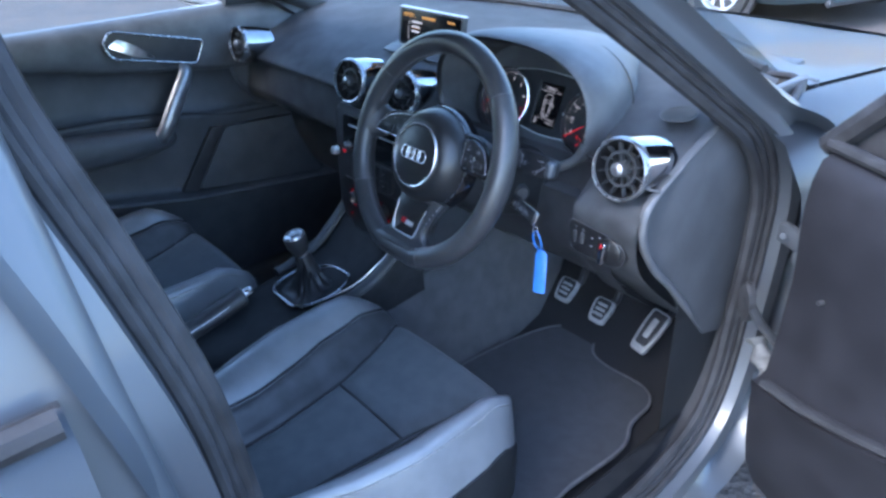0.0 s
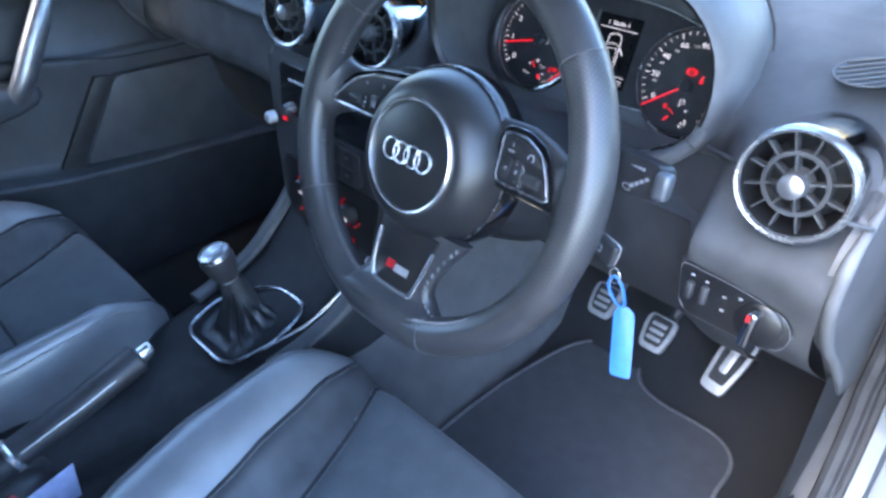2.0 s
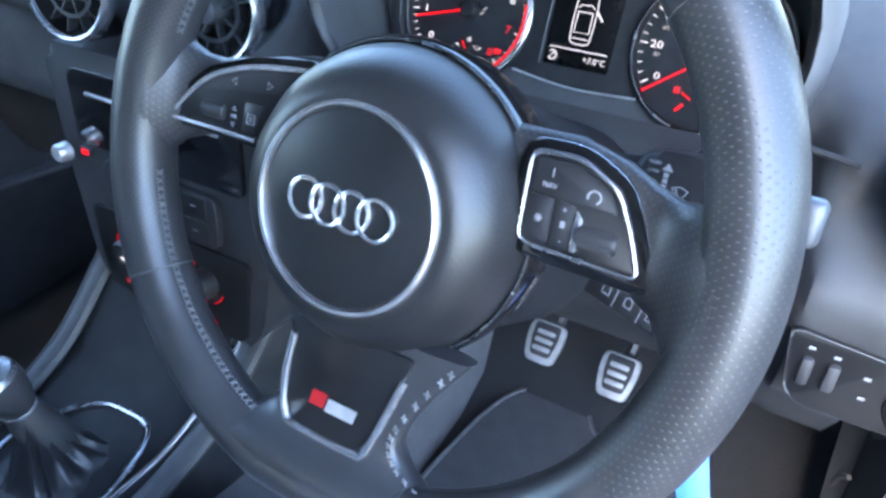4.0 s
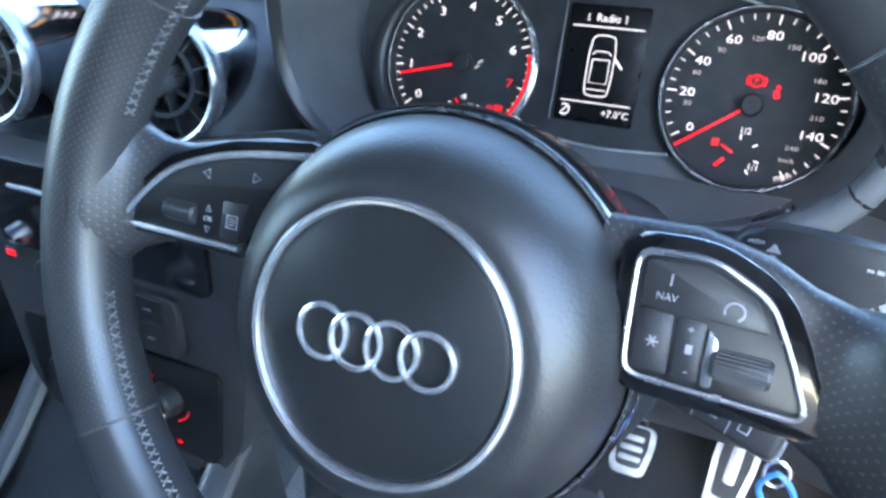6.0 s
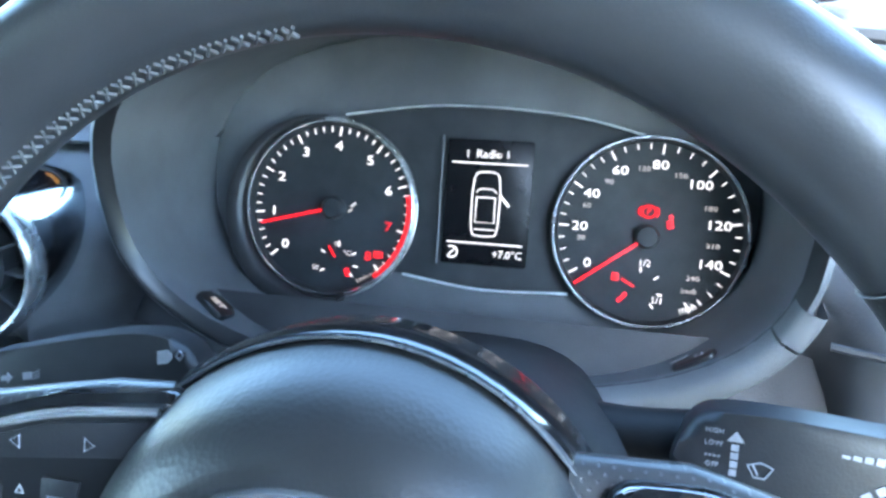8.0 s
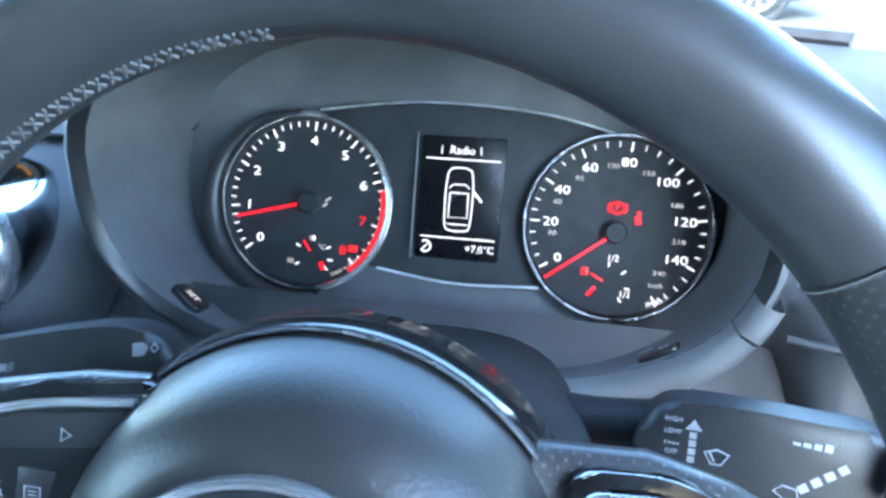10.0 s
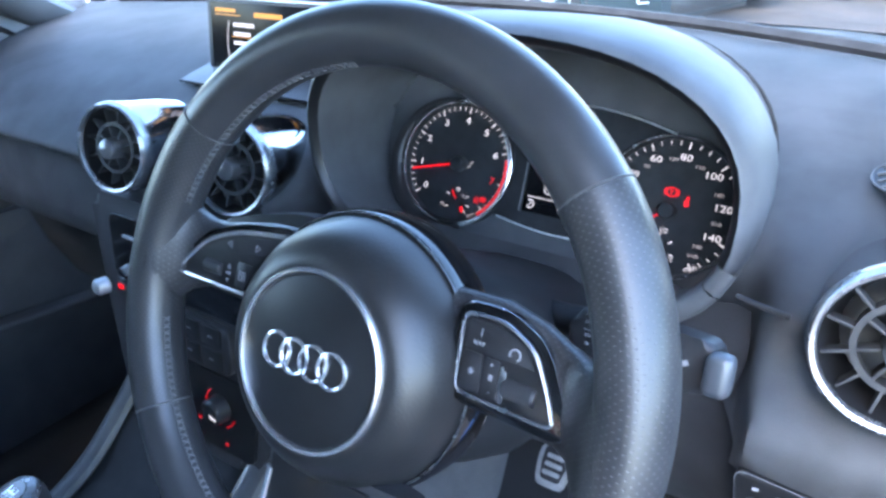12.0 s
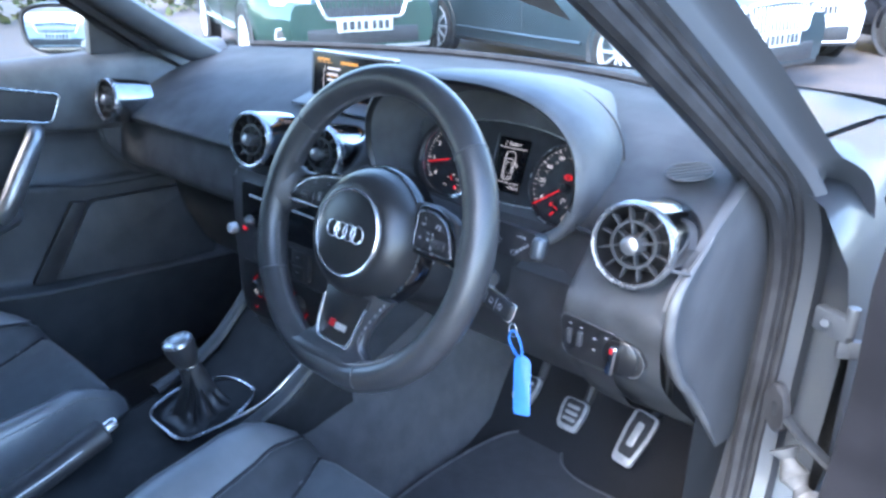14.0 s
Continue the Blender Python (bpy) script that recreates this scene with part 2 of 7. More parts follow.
def tube(path, r, seg=10, closed=False, flat=1.0, bm=None, normal=None, taper=None):
    """A round bar along a line. flat squashes it along the given normal."""
    bm = bm or bmesh.new()
    p = [Vector(q) for q in path]
    n, rings, ref = len(p), [], Vector(normal) if normal else None
    up = None
    for i in range(n):
        a, b = (p[i - 1], p[(i + 1) % n]) if closed else (p[max(i - 1, 0)], p[min(i + 1, n - 1)])
        t = (b - a).normalized()
        if ref is not None:
            side = t.cross(ref).normalized()
            up = side.cross(t)
        else:
            up = up or (Vector((0, 0, 1)) if abs(t.z) < 0.9 else Vector((1, 0, 0)))
            side = t.cross(up).normalized()
            up = side.cross(t)
        rad = r * (taper(i / (n - 1)) if taper else 1)
        rings.append([p[i] + side * rad * math.cos(w) + up * rad * flat * math.sin(w) for w in (2 * math.pi * k / seg for k in range(seg))])
    return skin(bm, rings, True, closed, not closed)


def revolve(profile, m=Matrix(), seg=36, bm=None, closed=False):
    """Turns a profile of (radius, height) round the pose's z axis."""
    bm = bm or bmesh.new()
    rings = [[m @ Vector((r * math.cos(w), r * math.sin(w), h)) for w in (2 * math.pi * k / seg for k in range(seg))] for r, h in profile]
    skin(bm, rings, True, closed)
    bmesh.ops.remove_doubles(bm, verts=bm.verts, dist=1e-6)
    return bm


def box(size, m=Matrix(), bevel=0.0, seg=2, bm=None):
    """A box with rounded edges, centred on the pose."""
    own = bmesh.new()
    bmesh.ops.create_cube(own, size=1, matrix=Matrix.Diagonal((*size, 1)))
    if bevel:
        bmesh.ops.bevel(own, geom=own.edges[:], offset=min(bevel, 0.45 * min(size)), segments=seg, profile=0.5, affect="EDGES")
    bmesh.ops.transform(own, matrix=m, verts=own.verts)
    if bm is None:
        return own
    me = bpy.data.meshes.new("tmp")
    own.to_mesh(me)
    own.free()
    bm.from_mesh(me)
    bpy.data.meshes.remove(me)
    return bm


def plate(outline, thick, m=Matrix(), bevel=0.0, bm=None, seg=2):
    """A flat plate with the outline in the pose's xy plane; its top is at z = thick, with a rounded rim."""
    own = bmesh.new()
    lo = [own.verts.new((x, y, 0)) for x, y in outline]
    hi = [own.verts.new((x, y, thick)) for x, y in outline]
    n = len(outline)
    top = own.faces.new(hi)
    own.faces.new(lo[::-1])
    for i in range(n):
        own.faces.new((lo[i], lo[(i + 1) % n], hi[(i + 1) % n], hi[i]))
    if bevel:
        bmesh.ops.bevel(own, geom=list(top.edges), offset=bevel, segments=seg, profile=0.5, affect="EDGES", clamp_overlap=True)
    bmesh.ops.transform(own, matrix=m, verts=own.verts)
    if bm is None:
        return own
    me = bpy.data.meshes.new("tmp")
    own.to_mesh(me)
    own.free()
    bm.from_mesh(me)
    bpy.data.meshes.remove(me)
    return bm


def rounded(outline, r, steps=4):
    """Rounds the corners of an outline."""
    out, n = [], len(outline)
    for i in range(n):
        a, b, c = (Vector(outline[(i + k) % n]) for k in (-1, 0, 1))
        d = min(r, 0.45 * (a - b).length, 0.45 * (c - b).length)
        s, e = b + (a - b).normalized() * d, b + (c - b).normalized() * d
        for k in range(steps + 1):
            t = k / steps
            out.append(tuple((1 - t) ** 2 * s + 2 * t * (1 - t) * b + t * t * e))
    return out


def words(text, size, m, material, parent, name="lettering", depth=0.0002, align="CENTER", wide=1.0):
    cu = bpy.data.curves.new(name, "FONT")
    cu.body, cu.size, cu.align_x, cu.align_y, cu.extrude = text, size, align, "CENTER", depth
    cu.resolution_u = 2
    tmp = new(name, cu)
    bpy.context.view_layer.update()
    me = bpy.data.meshes.new_from_object(tmp.evaluated_get(bpy.context.evaluated_depsgraph_get()))
    bpy.data.objects.remove(tmp)
    bpy.data.curves.remove(cu)
    me.transform(m @ Matrix.Diagonal((wide, 1, 1, 1)))
    me.materials.clear()
    me.materials.append(material)
    ob = new(name, me)
    ob.parent = parent
    ob.matrix_parent_inverse = parent.matrix_world.inverted()
    return ob


def axes(o, x, y):
    """A pose at o with the given x and y directions."""
    x, y = Vector(x).normalized(), Vector(y).normalized()
    z = x.cross(y)
    return Matrix(((x.x, y.x, z.x, o[0]), (x.y, y.y, z.y, o[1]), (x.z, y.z, z.z, o[2]), (0, 0, 0, 1)))


def shift(m, x, y, z=0.0, turn=0.0):
    return m @ pose(x, y, z, 0, 0, turn)


def smooth(a, b, x):
    t = min(1, max(0, (x - a) / (b - a)))
    return t * t * (3 - 2 * t)


def blend(pts, x):
    """Piecewise linear value from pairs."""
    return float(np.interp(x, [p[0] for p in pts], [p[1] for p in pts]))


# ---- ground and distance ----
bm = bmesh.new()
bmesh.ops.create_grid(bm, x_segments=60, y_segments=60, size=300)
tagged(finish("ground", bm, GROUND), "worn pinkish grey tarmac car park", "ground", kind="structure")

bm = bmesh.new()
rng = random.Random(5)
for i in range(2600):
    a = rng.uniform(-16, 9)
    c = Vector((-13 + rng.gauss(0, 0.5), a, abs(rng.gauss(0, 0.75))))
    d = Vector([rng.gauss(0, 1) for _ in range(3)]).normalized()
    e = d.orthogonal().normalized()
    f = d.cross(e)
    s = rng.uniform(0.06, 0.16)
    bm.faces.new([bm.verts.new(c + s * k) for k in (d, e * 0.6, -d, -e * 0.6)])
    bm.faces.new([bm.verts.new(c + s * k) for k in (f, e * 0.5 + d * 0.3, -f)])
tagged(finish("hedge", bm, HEDGE), "low scrubby green and brown hedge beside the car park", "hedge", kind="stuff")

bm = box((30, 0.4, 3.2), pose(-12, 16, 1.6), 0.02)
tagged(finish("wall_far", bm, RENDERED), "yellow rendered boundary wall behind the cars", "wall", kind="structure")

# ---- the car's own shell, seen from its open right front door ----
shell = thing("hatchback", (0, 0, 0), "silver five-door hatchback with its driver's door open", "car")
# edge of the door opening, where the seal sits: distance ahead and height
OPENING = [(-0.30, 1.318), (-0.10, 1.262), (0.03, 1.175), (0.15, 1.088), (0.29, 0.985), (0.41, 0.895), (0.470, 0.80), (0.478, 0.70),
           (0.466, 0.57), (0.440, 0.44), (0.365, 0.338), (0.20, 0.292), (0.0, 0.298), (-0.20, 0.325), (-0.36, 0.385),
           (-0.455, 0.50), (-0.485, 0.70), (-0.505, 0.90), (-0.535, 1.05), (-0.57, 1.20), (-0.56, 1.28), (-0.46, 1.325)]


def side_x(z):
    """Half the width at the door opening: tucked in towards the roof, spreading at the sill."""
    return 0.690 - 0.42 * max(0, z - 0.93) ** 1.25 + 0.07 * max(0, 0.5 - z)


edge = [(v.x, v.y) for v in (curve_points([(a, b, 0) for a, b in OPENING], 6, True))]
mid = Vector((-0.05, 0.83))


def opening_ring(out, dx, sign=1):
    """The opening's edge moved outwards in its own plane by out and sideways by dx."""
    ring, n = [], len(edge)
    for i in range(n):
        p, a, b = Vector(edge[i]), Vector(edge[i - 1]), Vector(edge[(i + 1) % n])
        t = (b - a).normalized()
        nrm = Vector((t.y, -t.x))
        if nrm.dot(p - mid) < 0:
            nrm = -nrm
        q = p + nrm * out
        ring.append((sign * (side_x(p.y) + dx), q.x, q.y))
    return ring


HINGE_SIDE = ((0.006, 0.012), (0.030, 0.022), (0.034, 0.045), (0.062, 0.050), (0.066, 0.046), (0.074, 0.018), (0.112, 0.014), (0.120, 0.030), (0.124, 0.085))
LATCH_SIDE = ((0.006, 0.012), (0.030, 0.022), (0.034, 0.045), (0.050, 0.048), (0.056, 0.049), (0.062, 0.050), (0.068, 0.060), (0.075, 0.070), (0.082, 0.085))


PILLAR_SIDE = ((0.006, 0.012), (0.022, 0.020), (0.025, 0.036), (0.034, 0.039), (0.039, 0.040), (0.044, 0.041), (0.049, 0.046), (0.054, 0.053), (0.058, 0.062))


def side_frame(sign, label):
    """Painted frame of a door opening: slim along the windscreen pillar, and with a recess for the hinges on their side."""
    rings = []
    for (oa, da), (ob_, db), (oc, dc) in zip(HINGE_SIDE, LATCH_SIDE, PILLAR_SIDE):
        ra, rb, rc = opening_ring(oa, da, sign), opening_ring(ob_, db, sign), opening_ring(oc, dc, sign)
        rings.append([Vector(b).lerp(Vector(c), smooth(-0.30, -0.05, e[0]) * smooth(0.80, 0.94, e[1])).lerp(Vector(a), smooth(0.28, 0.40, e[0]) * smooth(0.95, 0.80, e[1])) for a, b, c, e in zip(ra, rb, rc, edge)])
    return part("door_frame", skin(bmesh.new(), rings, True), SILVER, shell, label, 50)


for s in (-1, 1):
    part("inner_flange", skin(bmesh.new(), [opening_ring(o, d, s) for o, d in ((0.012, -0.045), (0.004, -0.03), (0.006, 0.012))], True), BLACK, shell, "black inner flange", 50)
side_frame(1, "silver painted door opening with pillar and sill")
side_frame(-1, "silver painted frame of the passenger side")
for k, (o, d, r) in enumerate(((0.000, 0.002, 0.011), (0.013, 0.010, 0.008), (0.023, 0.020, 0.007))):
    part("door_seal", tube(opening_ring(o, d), r, 8, True), RUBBER, shell, "ridged black rubber door seal" if k == 0 else "")
part("door_seal", tube(opening_ring(0.0, 0.002, -1), 0.007, 8, True), RUBBER, shell)

# roof with its lining, rear body and rear glass
rf = []
for y, z, hw in ((0.16, 1.24, 0.53), (0.0, 1.33, 0.55), (-0.3, 1.40, 0.57), (-0.8, 1.42, 0.57), (-1.4, 1.38, 0.55), (-1.75, 1.31, 0.53)):
    rf.append([(hw * s, y, z - 0.06 * abs(s) ** 3) for s in (-1, -0.75, -0.4, 0, 0.4, 0.75, 1)])
bm = skin(bmesh.new(), rf, False)
bmesh.ops.solidify(bm, geom=bm.faces[:], thickness=0.03)
part("roof", bm, SILVER, shell)
bm = skin(bmesh.new(), [[(x, y, z - 0.045) for x, y, z in r] for r in rf], False)
part("roof_lining", bm, mat("headlining", (0.16, 0.16, 0.165), 0.9, grain=0.4, grain_size=0.003, vary=0.1, vary_size=0.05), shell)
for s in (-1, 1):
    q = []
    for y, zt in ((-0.62, 1.0), (-0.9, 0.99), (-1.3, 0.98), (-1.7, 0.97)):
        q.append([(s * 0.755, y, 0.2), (s * 0.80, y, 0.45), (s * 0.81, y, 0.7), (s * 0.795, y, 0.9), (s * 0.765, y, zt - 0.02), (s * 0.74, y, zt), (s * 0.70, y, zt)])
    bm = skin(bmesh.new(), q, False)
    bmesh.ops.solidify(bm, geom=bm.faces[:], thickness=0.01)
    part("rear_door", bm, SILVER, shell, "silver rear door skin below the window")
    bm = box((0.012, 1.10, 0.40), pose(s * 0.665, -1.225, 1.16, 0, -s * 20), 0.004)
    part("rear_side_window", bm, DARK_GLASS, shell)
    bm = box((0.045, 0.12, 0.62), pose(s * 0.690, -0.640, 1.05, 4, -s * 18), 0.016, 3)
    part("centre_pillar", bm, SILVER, shell, "silver painted centre pillar")
    bm = tube([(s * 0.755, -0.625, 1.0), (s * 0.75, -1.0, 0.992), (s * 0.735, -1.7, 0.972)], 0.012, 8)
    part("window_strip", bm, RUBBER, shell)
bm = box((1.25, 0.05, 0.75), pose(0, -1.80, 0.62), 0.03)
part("tail_panel", bm, SILVER, shell)
bm = box((1.40, 0.012, 0.50), pose(0, -1.79, 1.16, -18), 0.004)
part("rear_window", bm, DARK_GLASS, shell)
bm = box((1.36, 2.55, 0.03), pose(0, -0.6, 0.20), 0.01)
part("floor_pan", bm, BLACK, shell)


bm = box((1.30, 0.02, 0.74), pose(0, 0.730, 0.560), 0.005)
part("bulkhead", bm, BLACK, shell, "dark bulkhead behind the dashboard")
for s in (-1, 1):
    bm = box((0.02, 0.26, 0.44), pose(s * 0.69, 0.62, 0.62), 0.005)
    part("bulkhead_side", bm, BLACK, shell)


# bonnet and wings
def bonnet_z(x, y):
    return 0.944 - 0.10 * max(0, y - 0.62) - 0.09 * max(0, y - 1.0) ** 2 - 0.16 * max(0, abs(x) - 0.30) ** 2 + 0.012 * smooth(0.25, 0.5, abs(x))


bm = skin(bmesh.new(), [[(x, y + 0.12 * (1 - (x / 0.66) ** 2), bonnet_z(x, y)) for x in np.linspace(-0.655, 0.655, 25)] for y in np.linspace(0.68, 1.62, 16)], False)
bmesh.ops.solidify(bm, geom=bm.faces[:], thickness=0.02)
part("bonnet", bm, SILVER, shell, "silver bonnet", 60)
for s in (-1, 1):
    rows = []
    for y in np.linspace(0.42, 1.62, 14):
        top = bonnet_z(0.67, max(y, 0.5)) + 0.004
        rows.append([(s * a, y, b) for a, b in ((0.672, top - 0.02), (0.676, top), (0.70, top - 0.004), (0.745, top - 0.03), (0.785, top - 0.10), (0.81, top - 0.22), (0.815, 0.55), (0.80, 0.42))])
    bm = skin(bmesh.new(), rows, False)
    bmesh.ops.solidify(bm, geom=bm.faces[:], thickness=0.006)
    part("wing", bm, SILVER, shell, "silver front wing")
    part("bonnet_gap", tube(curve_points([(s * 0.60, 0.62, 0.955), (s * 0.655, 0.62, 0.956), (s * 0.69, 0.55, 0.948), (s * 0.715, 0.44, 0.935)], 6), 0.0065, 8), RUBBER, shell)
bm = box((1.14, 0.12, 0.02), pose(0, 0.79, 0.918, 6), 0.008)
part("cowl", bm, BLACK, shell)
# pillars that carry the windscreen, with their inner trim
for s in (-1, 1):
    line = curve_points([(s * 0.705, 0.50, 0.940), (s * 0.672, 0.315, 1.052), (s * 0.625, 0.125, 1.182), (s * 0.575, -0.06, 1.292), (s * 0.555, -0.2, 1.345)], 6)
    part("windscreen_pillar", tube(line, 0.022, 10, flat=0.75, normal=(s * 0.5, 0.5, 0.7)), SILVER, shell)
    inner = curve_points([(s * 0.672, 0.500, 0.925), (s * 0.656, 0.36, 1.008), (s * 0.622, 0.20, 1.110), (s * 0.578, 0.02, 1.220), (s * 0.55, -0.1, 1.272)], 6)
    # same trim both sides; darker on the driver's, the fall of light in its colour
    part("pillar_trim", tube(inner, 0.024 if s > 0 else 0.036, 10, flat=0.8, normal=(s * 0.5, 0.5, 0.7)), BLACK if s > 0 else SIDE_TRIM, shell, "inner pillar trim, with the light on it put into its tone")


def screen_y(x):
    return 0.735 - 0.50 * x * x


bm = skin(bmesh.new(), [[(x * (1 - 0.12 * t), screen_y(x) + 0.02 - t * 0.66, 0.985 + t * 0.36 + 0.03 * math.sin(math.pi * t)) for x in np.linspace(-0.66, 0.66, 15)] for t in np.linspace(0, 1, 9)], False)
glass = tagged(finish("windscreen", bm, CLEAR), "clear raked windscreen glass", "windscreen", kind="structure")
glass.visible_shadow = False
part("windscreen_strip", tube([(x, screen_y(x) + 0.012, 0.982) for x in np.linspace(-0.63, 0.63, 24)], 0.008, 6), RUBBER, shell)

# ---- dashboard ----
dash = thing("dashboard", (0, 0.3, 0.6), "soft black dashboard with a hooded dial binnacle", "dashboard")
RIGHT = [(0.55, 0.978), (0.46, 0.968), (0.355, 0.945), (0.28, 0.918), (0.215, 0.888), (0.172, 0.862), (0.153, 0.834), (0.156, 0.79), (0.172, 0.745), (0.212, 0.70), (0.30, 0.62), (0.37, 0.56)]
LEFT = [(0.55, 0.978), (0.44, 0.97), (0.335, 0.947), (0.255, 0.917), (0.205, 0.888), (0.186, 0.872), (0.190, 0.862), (0.204, 0.855), (0.196, 0.80), (0.192, 0.77), (0.215, 0.742), (0.33, 0.715)]


def dash_profile(x):
    k = smooth(0.08, 0.15, x)
    pull = 0.10 * smooth(0.50, 0.72, abs(x)) * 0.3
    prof = [(x, screen_y(x), 0.976)]
    for (ay, az), (by, bz) in zip(LEFT, RIGHT):
        y, z = ay + (by - ay) * k, az + (bz - az) * k
        y = min(y, screen_y(x) - 0.02)
        dent = (1 - smooth(0.196, 0.226, abs(x - 0.327))) * smooth(0.79, 0.83, z)
        y += max(0, 0.255 - y) * dent
        hollow = (1 - smooth(0.048, 0.085, abs(x - 0.606))) * smooth(0.846, 0.872, z) * (1 - smooth(0.945, 0.965, z))
        y += max(0, 0.216 - y) * hollow
        prof.append((x, y + (pull if z > 0.9 else 0), z))
    return curve_points(prof, 4)


xs = list(np.linspace(-0.672, 0.672, 169))
cols = [dash_profile(x) for x in xs]
bm = bmesh.new()
vs = [[bm.verts.new(p) for p in c] for c in cols]
for i in range(len(vs) - 1):
    xm = (xs[i] + xs[i + 1]) / 2
    for j in range(len(vs[0]) - 1):
        c = (vs[i][j].co + vs[i + 1][j + 1].co) / 2
        half = blend([(0.22, 0.186), (0.255, 0.191), (0.30, 0.188), (0.34, 0.177), (0.40, 0.15)], c.y)
        if c.y < 0.38 and (abs(xm - 0.327) / half) ** 2.5 + (abs(c.z - 0.932) / 0.104) ** 2.5 < 1:
            continue
        if 0.225 < xm < 0.553 - 0.30 * max(0, c.z - 0.79) and c.z < (0.845 if xm < 0.44 else 0.815):
            continue
        bm.faces.new((vs[i][j], vs[i + 1][j], vs[i + 1][j + 1], vs[i][j + 1]))
bmesh.ops.solidify(bm, geom=bm.faces[:], thickness=0.006)
part("dash_pad", bm, DASH, dash, "soft grained upper pad", 60)

HC = 0.327                                         # binnacle's middle


def hood_ring(y, hw, top, bottom, p=2.5, n=48, lean=0.0):
    out, cz, hh = [], (top + bottom) / 2, (top - bottom) / 2
    for k in range(n):
        w = 2 * math.pi * k / n
        c, s = math.cos(w), math.sin(w)
        dx, dz = hw * math.copysign(abs(c) ** (2 / p), c), hh * math.copysign(abs(s) ** (2 / p), s)
        out.append((HC + dx, y + lean * (dz + hh), cz + dz))
    return out


bm = skin(bmesh.new(), [hood_ring(0.63, 0.02, 0.962, 0.90), hood_ring(0.58, 0.055, 0.982, 0.87), hood_ring(0.52, 0.088, 1.0, 0.84), hood_ring(0.45, 0.122, 1.020, 0.812), hood_ring(0.40, 0.155, 1.030, 0.812), hood_ring(0.34, 0.183, 1.040, 0.812), hood_ring(0.30, 0.194, 1.046, 0.815),
                        hood_ring(0.255, 0.197, 1.050, 0.822), hood_ring(0.228, 0.194, 1.049, 0.823), hood_ring(0.2205, 0.190, 1.046, 0.826), hood_ring(0.2185, 0.1872, 1.0432, 0.8292)])
part("hood", bm, DASH, dash, "rounded hood over the dials", 60)
bm = skin(bmesh.new(), [hood_ring(0.2185, 0.1872, 1.0432, 0.8292), hood_ring(0.220, 0.1845, 1.040, 0.832), hood_ring(0.226, 0.1815, 1.036, 0.836)])
part("hood_lip", bm, SATIN_BLACK, dash, "thin black lip of the hood", 60)
crease = hood_ring(0.345, 0.1845, 1.042, 0.812)
part("hood_crease", tube([Vector(crease[k % 48]) for k in range(45, 57)], 0.0016, 6, taper=lambda t: math.sin(math.pi * min(1, max(0.05, t)))), RUBBER, dash, "fine dark crease at the foot of the hood")
# pale trim along the hood's lower right edge, in a long piece and a short grained one
for k0, k1, label in ((37, 45.0, "pale grey lower trim"), (45.1, 46.4, "short grained trim block")):
    strip = []
    for k in np.linspace(k0, k1, 14):
        w = 2 * math.pi * k / 48
        c, sn = math.cos(w), math.sin(w)
        row = []
        for y, hw, top, low in ((0.232, 0.1965, 1.052, 0.819), (0.2165, 0.1955, 1.051, 0.8195), (0.2135, 0.1925, 1.047, 0.823), (0.2140, 0.1850, 1.040, 0.831), (0.2175, 0.1825, 1.037, 0.8345), (0.228, 0.1815, 1.036, 0.836)):
            row.append((HC + hw * math.copysign(abs(c) ** 0.8, c), y, (top + low) / 2 + (top - low) / 2 * math.copysign(abs(sn) ** 0.8, sn)))
        strip.append(row)
    part("hood_trim", skin(bmesh.new(), strip, False), DASH, dash, label, 60)
bm = skin(bmesh.new(), [hood_ring(0.226, 0.1815, 1.036, 0.836), hood_ring(0.236, 0.1815, 1.030, 0.834, lean=0.05), hood_ring(0.252, 0.1815, 1.022, 0.829, lean=0.15), hood_ring(0.275, 0.181, 1.014, 0.826, lean=0.3), hood_ring(0.305, 0.181, 1.005, 0.822, lean=0.4)])
part("hood_lining", bm, LINING, dash, "matt dark lining inside the hood", 60)

# dark knee panel in the recess round the steering column
rows = []
for x in np.linspace(0.12, 0.60, 25):
    k = smooth(0.50, 0.56, x)
    rows.append([(x, y - 0.022 * k, z) for y, z in ((0.26, 0.86), (0.238, 0.838), (0.212, 0.805), (0.205, 0.75), (0.225, 0.70), (0.275, 0.64), (0.35, 0.58))])
part("knee_panel", skin(bmesh.new(), rows, False), BLACK, dash, "dark knee panel round the column", 60)

